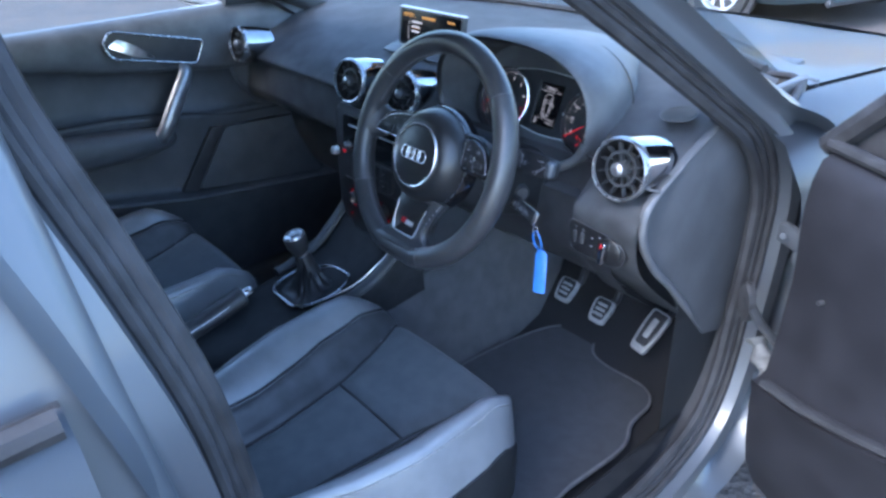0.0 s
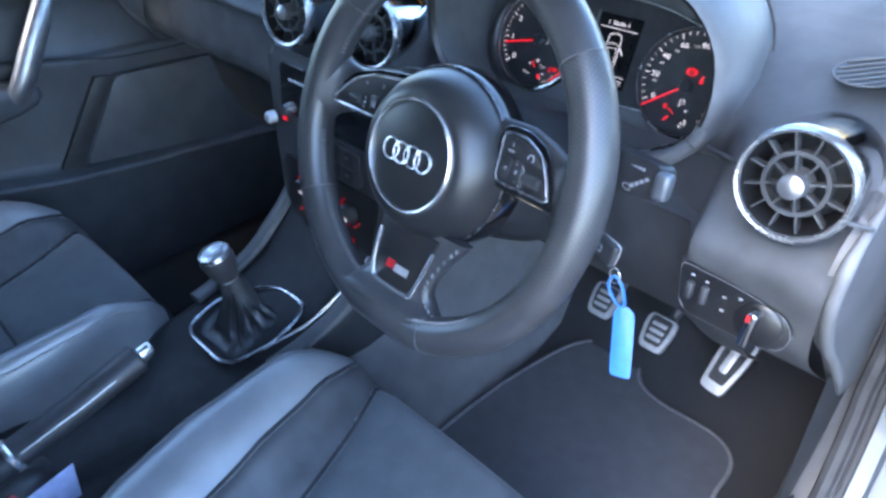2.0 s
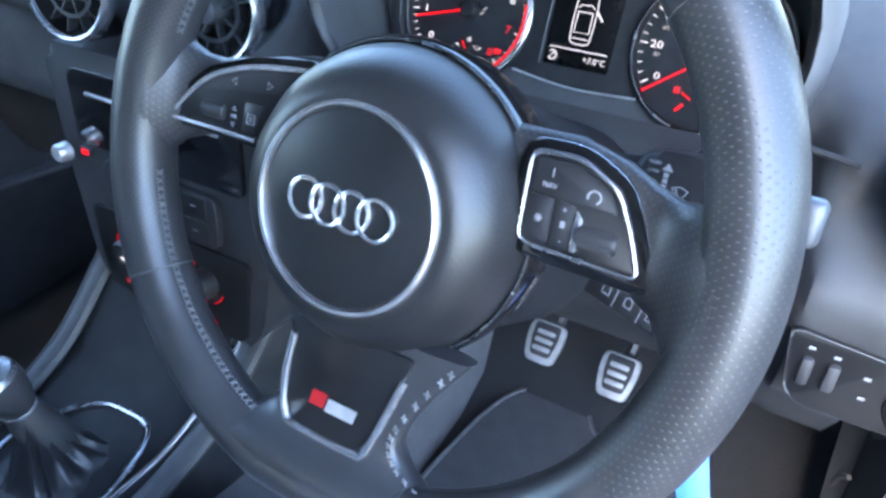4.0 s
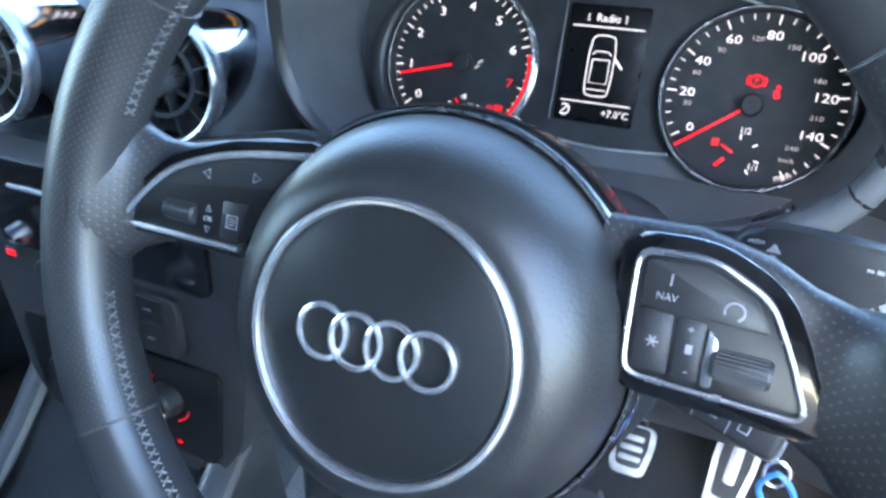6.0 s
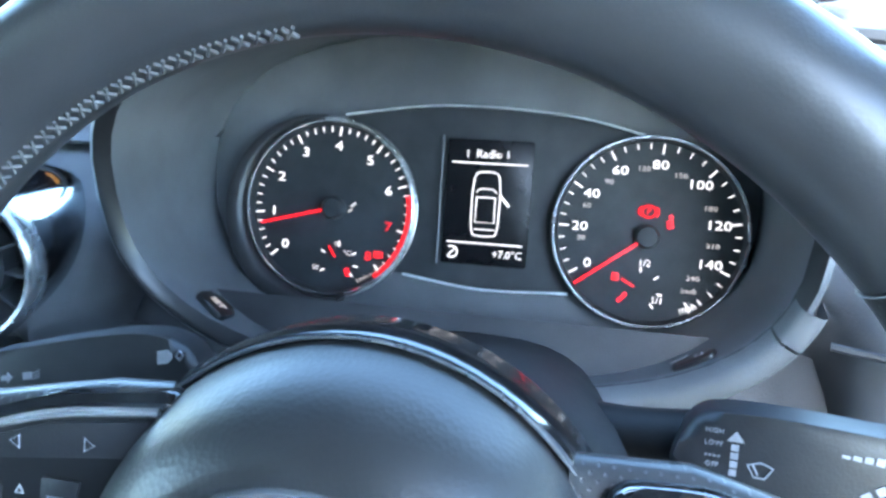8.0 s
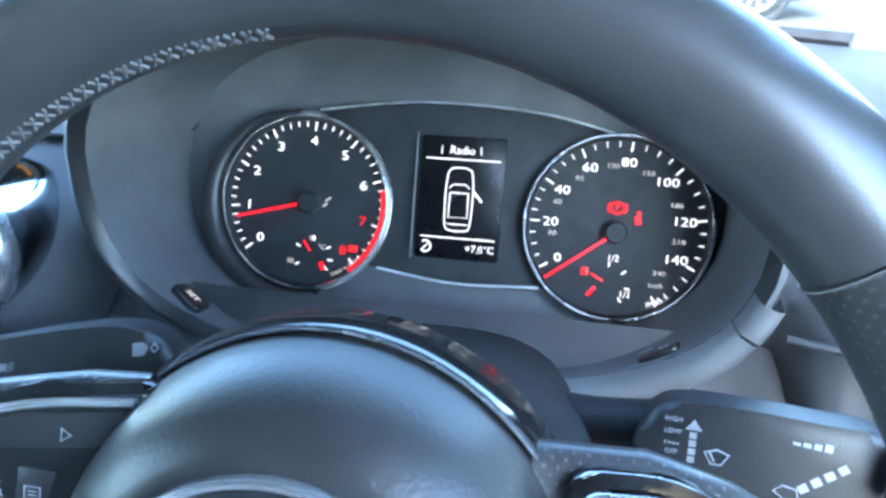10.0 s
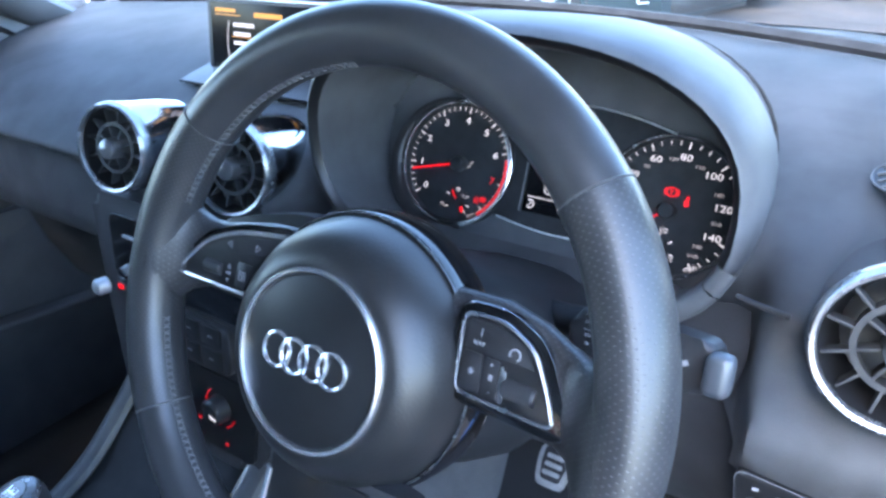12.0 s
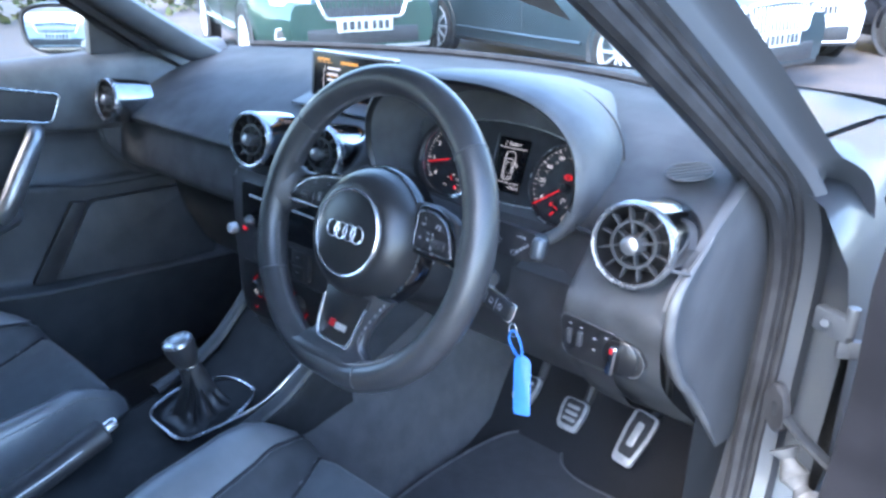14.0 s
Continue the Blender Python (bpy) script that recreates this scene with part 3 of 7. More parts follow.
# glove box, centre stack and lower panels
bm = bmesh.new()
skin(bm, [[(x, 0.255, 0.76), (x, 0.275, 0.70), (x, 0.295, 0.62), (x, 0.33, 0.54), (x, 0.38, 0.49), (x, 0.50, 0.47)] for x in np.linspace(-0.60, -0.14, 12)], False)
bmesh.ops.solidify(bm, geom=bm.faces[:], thickness=0.01)
part("glovebox_lid", bm, DASH_LOW, dash, "dark glove box lid")
for s in (-1, 1):
    out = [(0.62, 0.965), (0.50, 0.966), (0.36, 0.956), (0.25, 0.905), (0.172, 0.862), (0.158, 0.835), (0.163, 0.80), (0.205, 0.74), (0.255, 0.69), (0.33, 0.60), (0.40, 0.52), (0.62, 0.45)]
    m = axes((0.665 if s > 0 else -0.677, 0, 0), (0, 1, 0), (0, 0, 1))
    part("end_panel", plate(out, 0.012, m, 0.004), SIDE_TRIM, dash, "grey removable end panel")
    lip = [(s * 0.677, a, b) for a, b in ((0.25, 0.904), (0.174, 0.866), (0.160, 0.836), (0.166, 0.80), (0.207, 0.738), (0.257, 0.688), (0.335, 0.60), (0.375, 0.55))]
    part("end_lip", tube(curve_points(lip, 5), 0.0065, 10, taper=lambda t: min(1, 0.25 + 4 * t, 0.25 + 4 * (1 - t))), DASH, dash)
# defroster grille near the side window: frame and slats
dx_ = Vector((0.86, 0.50, 0.12))
dv = axes((0.604, 0.338, 0.9445), dx_, Vector((0, -0.24, 0.97)).cross(dx_))
ov = [(0.029 * math.cos(a), 0.023 * math.sin(a)) for a in (2 * math.pi * k / 28 for k in range(28))]
part("defroster_grille", plate(ov, 0.002, shift(dv, 0, 0, 0.0005), 0.0008), SATIN_BLACK, dash, "small oval slatted demister outlet")
part("grille_rim", tube([dv @ Vector((x * 1.02, y * 1.02, 0.0024)) for x, y in ov], 0.0009, 6, True), DASH, dash)
for k in range(6):
    y = -0.0185 + 0.0074 * k
    w = 0.028 * math.sqrt(max(0.05, 1 - (y / 0.023) ** 2))
    part("slat", box((2 * w, 0.0017, 0.002), shift(dv, 0, y, 0.0032, 7), 0.0005), DASH, dash)


part("dash_seam", tube(curve_points([(0.522, 0.2145, 0.889), (0.530, 0.2125, 0.8885), (0.537, 0.2115, 0.888), (0.556, 0.2100, 0.886)], 5), 0.0020, 6), RUBBER, dash, "dark seam running to the vent")

# ---- air vents ----
def air_vent(x, y, z, label, turn, size):
    v = thing("air_vent", (x, y, z), label, "air vent", "round dashboard vents")
    m = axes((x, y, z), (math.cos(radians(turn)), math.sin(radians(turn)), 0), (0, 0.19, 0.982))
    m = Matrix.Translation((0.035 * math.sin(radians(turn)), 0.035 * (1 - math.cos(radians(turn))), 0)) @ m @ Matrix.Scale(size, 4)
    part("sleeve", revolve([(0.0415, 0.002), (0.0470, -0.002), (0.0470, -0.050), (0.045, -0.080), (0.030, -0.09), (0.0, -0.092)], m, 48), POLISHED, v, "polished sleeve")
    part("ring", revolve([(0.0408, -0.004), (0.0410, 0.004), (0.0422, 0.0068), (0.0444, 0.0075), (0.0468, 0.005), (0.0475, 0.0), (0.0470, -0.006)], m, 56), VENT_RING, v, "satin silver ring")
    part("barrel", revolve([(0.0409, 0.003), (0.0380, -0.010), (0.033, -0.028), (0.0, -0.030)], m, 40), SATIN_BLACK, v)
    for r in (0.0245,):
        part("grille_ring", revolve([(r - 0.0018, 0.0), (r + 0.0018, 0.0), (r + 0.0018, -0.012), (r - 0.0018, -0.012)], m, 40, closed=True), VANE, v)
    for k in range(8):
        a = 2 * math.pi * (k + 0.35) / 8
        part("vane", box((0.0155, 0.0020, 0.012), m @ pose(0.0165 * math.cos(a), 0.0165 * math.sin(a), -0.006, 0, 0, math.degrees(a)), 0.0004), VANE, v)
    for k in range(12):
        a = 2 * math.pi * (k + 0.6) / 12
        part("vane", box((0.0155, 0.0018, 0.011), m @ pose(0.0322 * math.cos(a), 0.0322 * math.sin(a), -0.006, 0, 0, math.degrees(a)), 0.0004), VANE, v)
    part("knob", revolve([(0.0, 0.0135), (0.006, 0.0132), (0.0098, 0.0105), (0.0108, 0.004), (0.0108, -0.006), (0.0125, -0.010), (0.0, -0.011)], m, 28), HANDLE, v, "silver centre knob")
    part("knob_face", revolve([(0.0, 0.0140), (0.0055, 0.0138), (0.0068, 0.0130)], m, 24), HANDLE, v, "silver knob face")
    return v


for x, y, z, turn, size in ((-0.604, 0.158, 0.907, 1, 1.0), (-0.085, 0.158, 0.908, 9, 1.0), (0.063, 0.183, 0.905, 10, 1.0), (0.617, 0.174, 0.904, 1, 1.045)):
    air_vent(x, y, z, "round jet-style air vent with a silver ring, set in the dashboard", turn, size)

# ---- instrument cluster ----
KA = radians(22.6)
K = axes((0.341, 0.3125, 0.900), (1, 0, 0), (0, math.sin(KA), math.cos(KA)))
cluster = thing("instrument_cluster", (0.341, 0.3125, 0.85), "black instrument cluster with two lit dials and a screen between", "instrument cluster")
part("surround", plate([(-0.014 + 0.192 * math.copysign(abs(math.cos(w)) ** 0.8, math.cos(w)), 0.004 + 0.116 * math.copysign(abs(math.sin(w)) ** 0.8, math.sin(w))) for w in (2 * math.pi * k / 40 for k in range(40))], 0.004, shift(K, 0, 0, -0.016), 0.001), LINING, cluster)
TACH, SPEED = (-0.105, 0.0), (0.1015, -0.001)
# facia between the dials
fac = curve_points([(-0.098, 0.062, 0), (-0.03, 0.0705, 0), (0.046, 0.0675, 0), (0.102, 0.056, 0), (0.15, 0.02, 0), (0.102, -0.05, 0), (0.058, -0.043, 0), (0.0, -0.0455, 0), (-0.055, -0.040, 0), (-0.12, -0.03, 0), (-0.14, 0.03, 0)], 5, True)
part("facia", plate([(p.x, p.y) for p in fac], 0.005, shift(K, 0, 0, -0.0135), 0.001), DIAL, cluster)
top = [K @ Vector((p.x, p.y, -0.003)) for p in curve_points([(-0.098, 0.0625, 0), (-0.03, 0.071, 0), (0.046, 0.068, 0), (0.100, 0.0565, 0)], 8)]
part("facia_trim", tube(top, 0.0008, 6), SATIN, cluster, "thin silver edge")
low = [K @ Vector((p.x, p.y, -0.003)) for p in curve_points([(-0.052, -0.040, 0), (0.0, -0.0458, 0), (0.056, -0.0435, 0)], 8)]
part("facia_trim", tube(low, 0.0009, 6), SATIN, cluster)
part("screen_edge", tube([K @ Vector((-0.030, 0.052, -0.002)), K @ Vector((-0.0295, -0.031, -0.002))], 0.0007, 6), DASH, cluster)


def polar(c, r, deg):
    """A place on a dial: degrees clockwise from straight up."""
    a = radians(90 - deg)
    return c[0] + r * math.cos(a), c[1] + r * math.sin(a)


def dial(c, name, chrome_from, chrome_to, minor, scale, red_from=None):
    d = part(name, revolve([(0.0, 0.0), (0.0555, 0.0), (0.0575, 0.006), (0.0585, 0.006), (0.0595, 0.003), (0.060, -0.006)], shift(K, c[0], c[1], -0.006), 64), DIAL, cluster, "black round dial")
    arc = [K @ Vector((*polar(c, 0.0578, a), 0.0008)) for a in np.linspace(chrome_from, chrome_to, 60)]
    part("bezel", tube(arc, 0.0010, 6), CHROME if red_from is not None else VENT_RING, d, "thin silver bezel")
    for k in range((len(scale) - 1) * minor + 1):
        a = float(np.interp(k / minor, range(len(scale)), scale))
        big = k % minor == 0
        ln = 0.0060 if big else 0.0036
        x, y = polar(c, 0.0525 - ln / 2 + 0.002, a)
        part("scale_mark", box((0.0010 if big else 0.0007, ln, 0.0004), shift(K, x, y, -0.0052, -a)), WHITE_GLOW, d)
    if red_from is not None:
        arc = [K @ Vector((*polar(c, 0.0550, a), -0.0008)) for a in np.linspace(red_from, scale[-1] + 4, 30)]
        part("red_band", tube(arc, 0.0014, 6, flat=0.4, normal=K.to_3x3().col[2]), RED_MARK, d)
    return d


def on_dial(text, c, r, deg, size, d, material=WHITE_GLOW, name="numeral"):
    x, y = polar(c, r, deg)
    words(text, size, shift(K, x, y, -0.0056), material, d, name, wide=1.28)


REVS = [-130 + 33.5 * n for n in range(9)]                 # degrees clockwise from the top, for 0 to 8
MPH = [-122, -89, -59, -28, 6, 43, 81, 115, 149]           # for 0 to 160 in steps of 20
tach = dial(TACH, "rev_counter", -175, 168, 5, REVS, 78)
for n, a in enumerate(REVS):
    on_dial(str(n), TACH, 0.0415, a, 0.0088, tach, RED_MARK if n > 6 else WHITE_GLOW)
speed = dial(SPEED, "speedometer", -180, 180, 4, MPH)
for n, a in enumerate(MPH[:8]):
    on_dial(str(20 * n), SPEED, 0.0415, a, 0.0080, speed)
for n, a in enumerate((-99, -70, -41, -8, 25, 65, 99, 133)):
    on_dial(str(30 * (n + 1)), SPEED, 0.0405 if n < 2 else 0.0390, a, 0.0043, speed, DIM_GLOW)
words("mph", 0.006, shift(K, SPEED[0] + 0.027, SPEED[1] - 0.045, -0.0055, 22), WHITE_GLOW, speed, "unit")
words("km/h", 0.0045, shift(K, SPEED[0] + 0.027, SPEED[1] - 0.0345, -0.0055), DIM_GLOW, speed, "unit")
words("1/min x 1000", 0.0042, shift(K, TACH[0] + 0.030, TACH[1] - 0.0425, -0.0052, 32), DIM_GLOW, tach, "unit")


def needle(d, c, root, tip, material, width=0.0016):
    a, b = Vector((*root, 0.0)), Vector((*tip, 0.0))
    m = K @ Matrix.Translation((a + b) / 2 + Vector((0, 0, 0.0012))) @ pose(0, 0, 0, 0, 0, math.degrees(math.atan2((b - a).y, (b - a).x)))
    part("needle", box(((b - a).length, width, 0.001), m, 0.0004), material, d, "lit red needle")


needle(tach, TACH, (-0.106, -0.001), (-0.152, -0.013), RED_GLOW)
needle(speed, SPEED, (0.0985, -0.006), (0.059, -0.036), RED_GLOW)
for d, c in ((tach, (-0.102, 0.0)), (speed, (0.101, -0.004))):
    part("needle_hub", revolve([(0.0, 0.004), (0.006, 0.0035), (0.0072, 0.002), (0.0075, -0.006)], shift(K, *c, 0), 24), DIAL, d)
# bright crescent on the rev counter's right edge and the flare where the trim meets it
arc = [K @ Vector((*polar(TACH, 0.0600, a), 0.0006)) for a in np.linspace(28, 165, 50)]
part("bezel", tube(arc, 0.0019, 8, taper=lambda t: 0.25 + 0.75 * math.sin(math.pi * t)), CHROME, tach, "bright crescent bezel")
part("bezel", tube([K @ Vector((*polar(TACH, 0.0600, a), 0.0006)) for a in np.linspace(-6, 14, 8)], 0.0016, 8, taper=lambda t: 0.2 + 0.8 * math.sin(math.pi * t)), CHROME, tach)
part("unit", box((0.0045, 0.0013, 0.0003), shift(K, TACH[0] + 0.0155, TACH[1] + 0.003, -0.0052, 35)), DIM_GLOW, tach)
part("unit", box((0.0035, 0.0013, 0.0003), shift(K, TACH[0] + 0.0135, TACH[1] - 0.001, -0.0052, 35)), DIM_GLOW, tach)


def small_gauge(d, c, ticks, needle_at):
    bm = bmesh.new()
    for a in ticks:
        x, y = polar(c, 0.0125, a)
        box((0.0010, 0.0034, 0.0004), shift(K, x, y, -0.0054, -a), 0, bm=bm)
    part("gauge_marks", bm, WHITE_GLOW, d)
    x, y = polar(c, 0.008, needle_at)
    part("gauge_needle", box((0.0012, 0.009, 0.0006), shift(K, x, y, -0.005, -needle_at), 0.0003), RED_GLOW, d)


TG, FG = (-0.098, -0.036), (0.099, -0.037)
small_gauge(tach, TG, (-120, -60, 0, 60, 100, 130), -35)
small_gauge(speed, FG, (0, 50, 100, 140), -62)
words("1/2", 0.006, shift(K, 0.101, -0.0205, -0.0055), WHITE_GLOW, speed, "fuel_mark")
words("1/1", 0.006, shift(K, 0.110, -0.0430, -0.0055), WHITE_GLOW, speed, "fuel_mark")
words("90", 0.005, shift(K, -0.099, -0.0245, -0.0055), DIM_GLOW, tach, "temperature_mark")
words("50", 0.005, shift(K, -0.114, -0.0410, -0.0055), DIM_GLOW, tach, "temperature_mark")
words("°C", 0.005, shift(K, -0.092, -0.030, -0.0055), DIM_GLOW, tach, "temperature_mark")
# small lit pictograms
part("thermometer_sign", box((0.0032, 0.0055, 0.0004), shift(K, -0.091, -0.0425, -0.005, 20), 0.0008), RED_GLOW, tach, "red lit sign")
part("range_sign", box((0.0065, 0.0045, 0.0004), shift(K, -0.070, -0.029, -0.005), 0.001), RED_MARK, tach, "red lit sign")
part("pump_sign", box((0.0045, 0.005, 0.0004), shift(K, 0.084, -0.030, -0.005), 0.001), RED_MARK, speed, "red lit sign")
part("pump_sign", box((0.0022, 0.0075, 0.0004), shift(K, 0.089, -0.0425, -0.005, -40), 0.0006), RED_GLOW, speed, "red lit sign")
ring = [shift(K, 0.101 + 0.0042 * math.cos(a), 0.0115 + 0.0036 * math.sin(a), -0.004).translation for a in np.linspace(0, 2 * math.pi, 21)[:-1]]
bm = tube(ring, 0.0006, 6, True)
for a0 in (2.5, -0.64):
    tube([shift(K, 0.101 + 0.0058 * math.cos(a), 0.0115 + 0.0050 * math.sin(a), -0.004).translation for a in np.linspace(a0, a0 + 1.28, 8)], 0.0005, 5, bm=bm)
brake = part("brake_sign", bm, RED_GLOW, speed, "red lit brake sign")
words("P", 0.0052, shift(K, 0.101, 0.0115, -0.0042), RED_GLOW, brake, "sign_letter")
bm = revolve([(0.0, 0.001), (0.0012, 0.0006), (0.0014, 0.0)], shift(K, 0.1145, 0.009, -0.005), 12)
part("belt_sign", box((0.0036, 0.005, 0.0006), shift(K, 0.1142, 0.0045, -0.0045, 10), 0.0012, bm=bm), RED_GLOW, speed, "red lit seat belt sign")
# screen between the dials
scr = part("display", plate(rounded([(-0.027, -0.030), (0.0285, -0.030), (0.0285, 0.050), (-0.027, 0.050)], 0.002), 0.0015, shift(K, 0, 0, -0.0038), 0.0003), SCREEN, cluster, "black information display")
Z = -0.0018
words("Radio 1", 0.0072, shift(K, 0.003, 0.0410, Z), WHITE_GLOW, scr, "station")
part("station_sign", box((0.0006, 0.005, 0.0003), shift(K, -0.0135, 0.041, Z)), WHITE_GLOW, scr)
for v, a, b in ((0.0352, -0.0235, 0.0255), (-0.0160, -0.0235, 0.0255)):
    part("rule", box((b - a, 0.0008, 0.0003), shift(K, (a + b) / 2, v, Z)), WHITE_GLOW, scr)
words("+7.0°C", 0.0066, shift(K, 0.0255, -0.0225, Z), WHITE_GLOW, scr, "temperature", align="RIGHT")
clock = [shift(K, -0.020 + 0.0036 * math.cos(a), -0.0225 + 0.0036 * math.sin(a), Z).translation for a in np.linspace(-2.2, 2.2, 16)]
bm = tube(clock, 0.0005, 5)
part("start_stop_sign", box((0.0007, 0.008, 0.0003), shift(K, -0.020, -0.0225, Z, -40), bm=bm), WHITE_GLOW, scr)


def icon_line(pts, r=0.0004, closed=False, bm=None):
    return tube([shift(K, 0.0 + x, 0.0095 + y, Z).translation for x, y in pts], r, 5, closed, bm=bm)


bm = icon_line([(p.x, p.y) for p in curve_points([(-0.0082, -0.017, 0), (-0.009, 0.0, 0), (-0.0085, 0.012, 0), (-0.006, 0.0195, 0), (0.006, 0.0195, 0), (0.0085, 0.012, 0), (0.009, 0.0, 0), (0.0082, -0.017, 0), (0.005, -0.0205, 0), (-0.005, -0.0205, 0)], 4, True)], 0.00045, True)
icon_line([(-0.0068, 0.007), (-0.004, 0.0095), (0.004, 0.0095), (0.0068, 0.007)], bm=bm)
icon_line([(-0.0060, 0.004), (0.0060, 0.004)], bm=bm)
icon_line([(-0.0060, 0.004), (-0.0062, -0.012), (0.0062, -0.012), (0.0060, 0.004)], bm=bm)
icon_line([(-0.0065, -0.0165), (0.0065, -0.0165)], bm=bm)
icon_line([(0.0088, 0.006), (0.0150, -0.001)], 0.0008, bm=bm)
part("car_sign", bm, WHITE_GLOW, scr, "white plan of a car with an open door")
setm = shift(axes((0.1853, 0.2418, 0.859), (0.84, 0.0, -0.54), (-0.13, 0.97, -0.20)), 0.001, -0.003, -0.004, -22)
part("reset_button", plate(rounded([(-0.0125, -0.0075), (0.0125, -0.0075), (0.0105, 0.0085), (-0.0105, 0.0085)], 0.004), 0.008, setm, 0.002), SATIN_BLACK, cluster, "small black set button")
words("SET", 0.0062, shift(setm, 0, 0, 0.0082), DIM_GLOW, cluster, "button_mark", wide=1.15)
zero = shift(axes((0.4672, 0.2345, 0.8608), (0.835, 0.0, 0.55), (0.13, 0.97, -0.20)), 0, 0, -0.0005)
part("reset_button", plate(rounded([(-0.013, -0.006), (0.010, -0.006), (0.012, 0.003), (-0.010, 0.004)], 0.003), 0.0025, zero, 0.001), SATIN_BLACK, cluster, "small black trip reset button")
part("button_mark", box((0.010, 0.0006, 0.0003), shift(zero, -0.008, 0.0045, 0.0028, 12)), GREY_PRINT, cluster)
words("0.0", 0.0048, shift(zero, 0.003, -0.001, 0.0030), GREY_PRINT, cluster, "button_mark")
# raised pods that carry the dials, cut back towards the screen
rings = []
for a in np.linspace(168, 364, 64):
    e = math.sin(math.pi * ((a - 168) / 196) ** 0.68)
    rings.append([K @ Vector((*polar(TACH, r, a), z)) for r, z in ((0.0602, -0.004), (0.0605, 0.002 * e), (0.0605 + 0.004 * e, 0.006 * e), (0.0605 + 0.013 * e, 0.0045 * e), (0.0605 + 0.018 * e, -0.014))])
part("dial_pod", skin(bmesh.new(), rings, False), BUTTON, cluster, "dark raised pod", 60)


# ---- steering wheel ----
WA = radians(22)
W = axes((0.347, 0.020, 0.915), (1, 0, 0), (0, math.sin(WA), math.cos(WA)))
wheel = thing("steering_wheel", W.translation, "black leather sports steering wheel with silver trimmed spokes", "steering wheel")
RV, RR, RT, RZ = -0.012, 0.1753, 0.0182, -0.0065                  # rim's middle, radius, thickness and set-back


def rim_at(deg, rad=RR):
    a = radians(deg)
    r = rad
    low = -math.sin(a)
    if low > 0.86:
        r = min(r, (rad - 0.004) / low) if low > 0.95 else r
    return Vector((r * math.cos(a), RV + r * math.sin(a), RZ * (1 - math.cos(a))))


def lay_map(ob, fu, fv, pitch=0.0029):
    """Lays a map on the wheel's leather, in steps of the hole pitch."""
    uv, back = ob.data.uv_layers.new(name="holes"), W.inverted()
    for lp in ob.data.loops:
        q = back @ ob.data.vertices[lp.vertex_index].co
        a, b = fu(q) / pitch, fv(q) / pitch
        uv.data[lp.index].uv = (0.7071 * (a + b), 0.7071 * (a - b))


def rim_piece(a0, a1, material, label, thick=RT):
    n = max(8, int(abs(a1 - a0) / 2.5))
    bm, rings = bmesh.new(), []
    for k in range(n + 1):
        deg = a0 + (a1 - a0) * k / n
        c = rim_at(deg)
        out = Vector((math.cos(radians(deg)), math.sin(radians(deg)), 0))
        rings.append([W @ (c + out * thick * math.cos(w) + Vector((0, 0, 1.08 * thick * math.sin(w)))) for w in (2 * math.pi * j / 20 for j in range(20))])
    skin(bm, rings, True, False, True)
    ob = part("rim_cover", bm, material, wheel, label, 60)
    lay_map(ob, lambda q: (radians(a0) + ((math.atan2(q.y - RV, q.x) - radians(a0) + 0.3) % (2 * math.pi)) - 0.3) * RR,
            lambda q: math.atan2(q.z - RZ, math.hypot(q.x, q.y - RV) - RR) * RT)
    return ob


rim_piece(40, 142, LEATHER, "smooth worn black leather")
for a0, a1 in ((142.4, 212), (-30, 39.6)):
    rim_piece(a0, a1, PERFORATED, "perforated black leather", RT * 1.02)
rim_piece(212.4, 289, LEATHER, "smooth worn black leather")
rim_piece(289.4, 330, LEATHER, "smooth worn black leather", RT * 1.01)
for deg in (39.8, 142.2, 212.2, 289.2):
    c, out = rim_at(deg), Vector((math.cos(radians(deg)), math.sin(radians(deg)), 0))
    part("seam", tube([W @ (c + out * 1.035 * RT * math.cos(w) + Vector((0, 0, 1.115 * RT * math.sin(w)))) for w in np.linspace(0, 2 * math.pi, 21)[:-1]], 0.00035, 5, True), THREAD, wheel)
# cross stitches along the inside of the rim
dark, pale = bmesh.new(), bmesh.new()


def cross_stitch(q, tan, out, bm):
    for sg in (-1, 1):
        d = tan * 0.0015 + sg * out * 0.0021
        tube([W @ (q - d), W @ (q + d)], 0.00062, 4, bm=bm)


for k in range(123):
    deg = 97 + 1.75 * k
    if deg > 312 or 160 < deg < 190 or 262 < deg < 284:
        continue
    c, out = rim_at(deg), Vector((math.cos(radians(deg)), math.sin(radians(deg)), 0))
    w = radians(142 if deg > 284 else 167)
    q = c + out * RT * 1.05 * math.cos(w) + Vector((0, 0, 1.13 * RT * math.sin(w)))
    cross_stitch(q, Vector((-out.y, out.x, 0)), (out * 0.35 + Vector((0, 0, 0.9))), pale if deg > 284 else dark)
leg = curve_points([Vector((0.062, -0.090, -0.0065)), Vector((0.049, -0.110, -0.0065)), Vector((0.038, -0.132, -0.0065)), Vector((0.0365, -0.145, -0.0060)), Vector((0.044, -0.1545, -0.0055)), Vector((0.060, -0.1585, -0.0015))], 5)
for a, b in zip(leg[::2], leg[1::2]):
    t = (b - a).normalized()
    cross_stitch(a, t, Vector((-t.y, t.x, 0)) * 0.8 + Vector((0, 0, 0.3)), pale)
tagged(part("stitching", dark, THREAD, wheel, "dark grey cross stitching"), kind="stuff")
tagged(part("stitching", pale, STITCH, wheel, "pale grey stitching"), kind="stuff")

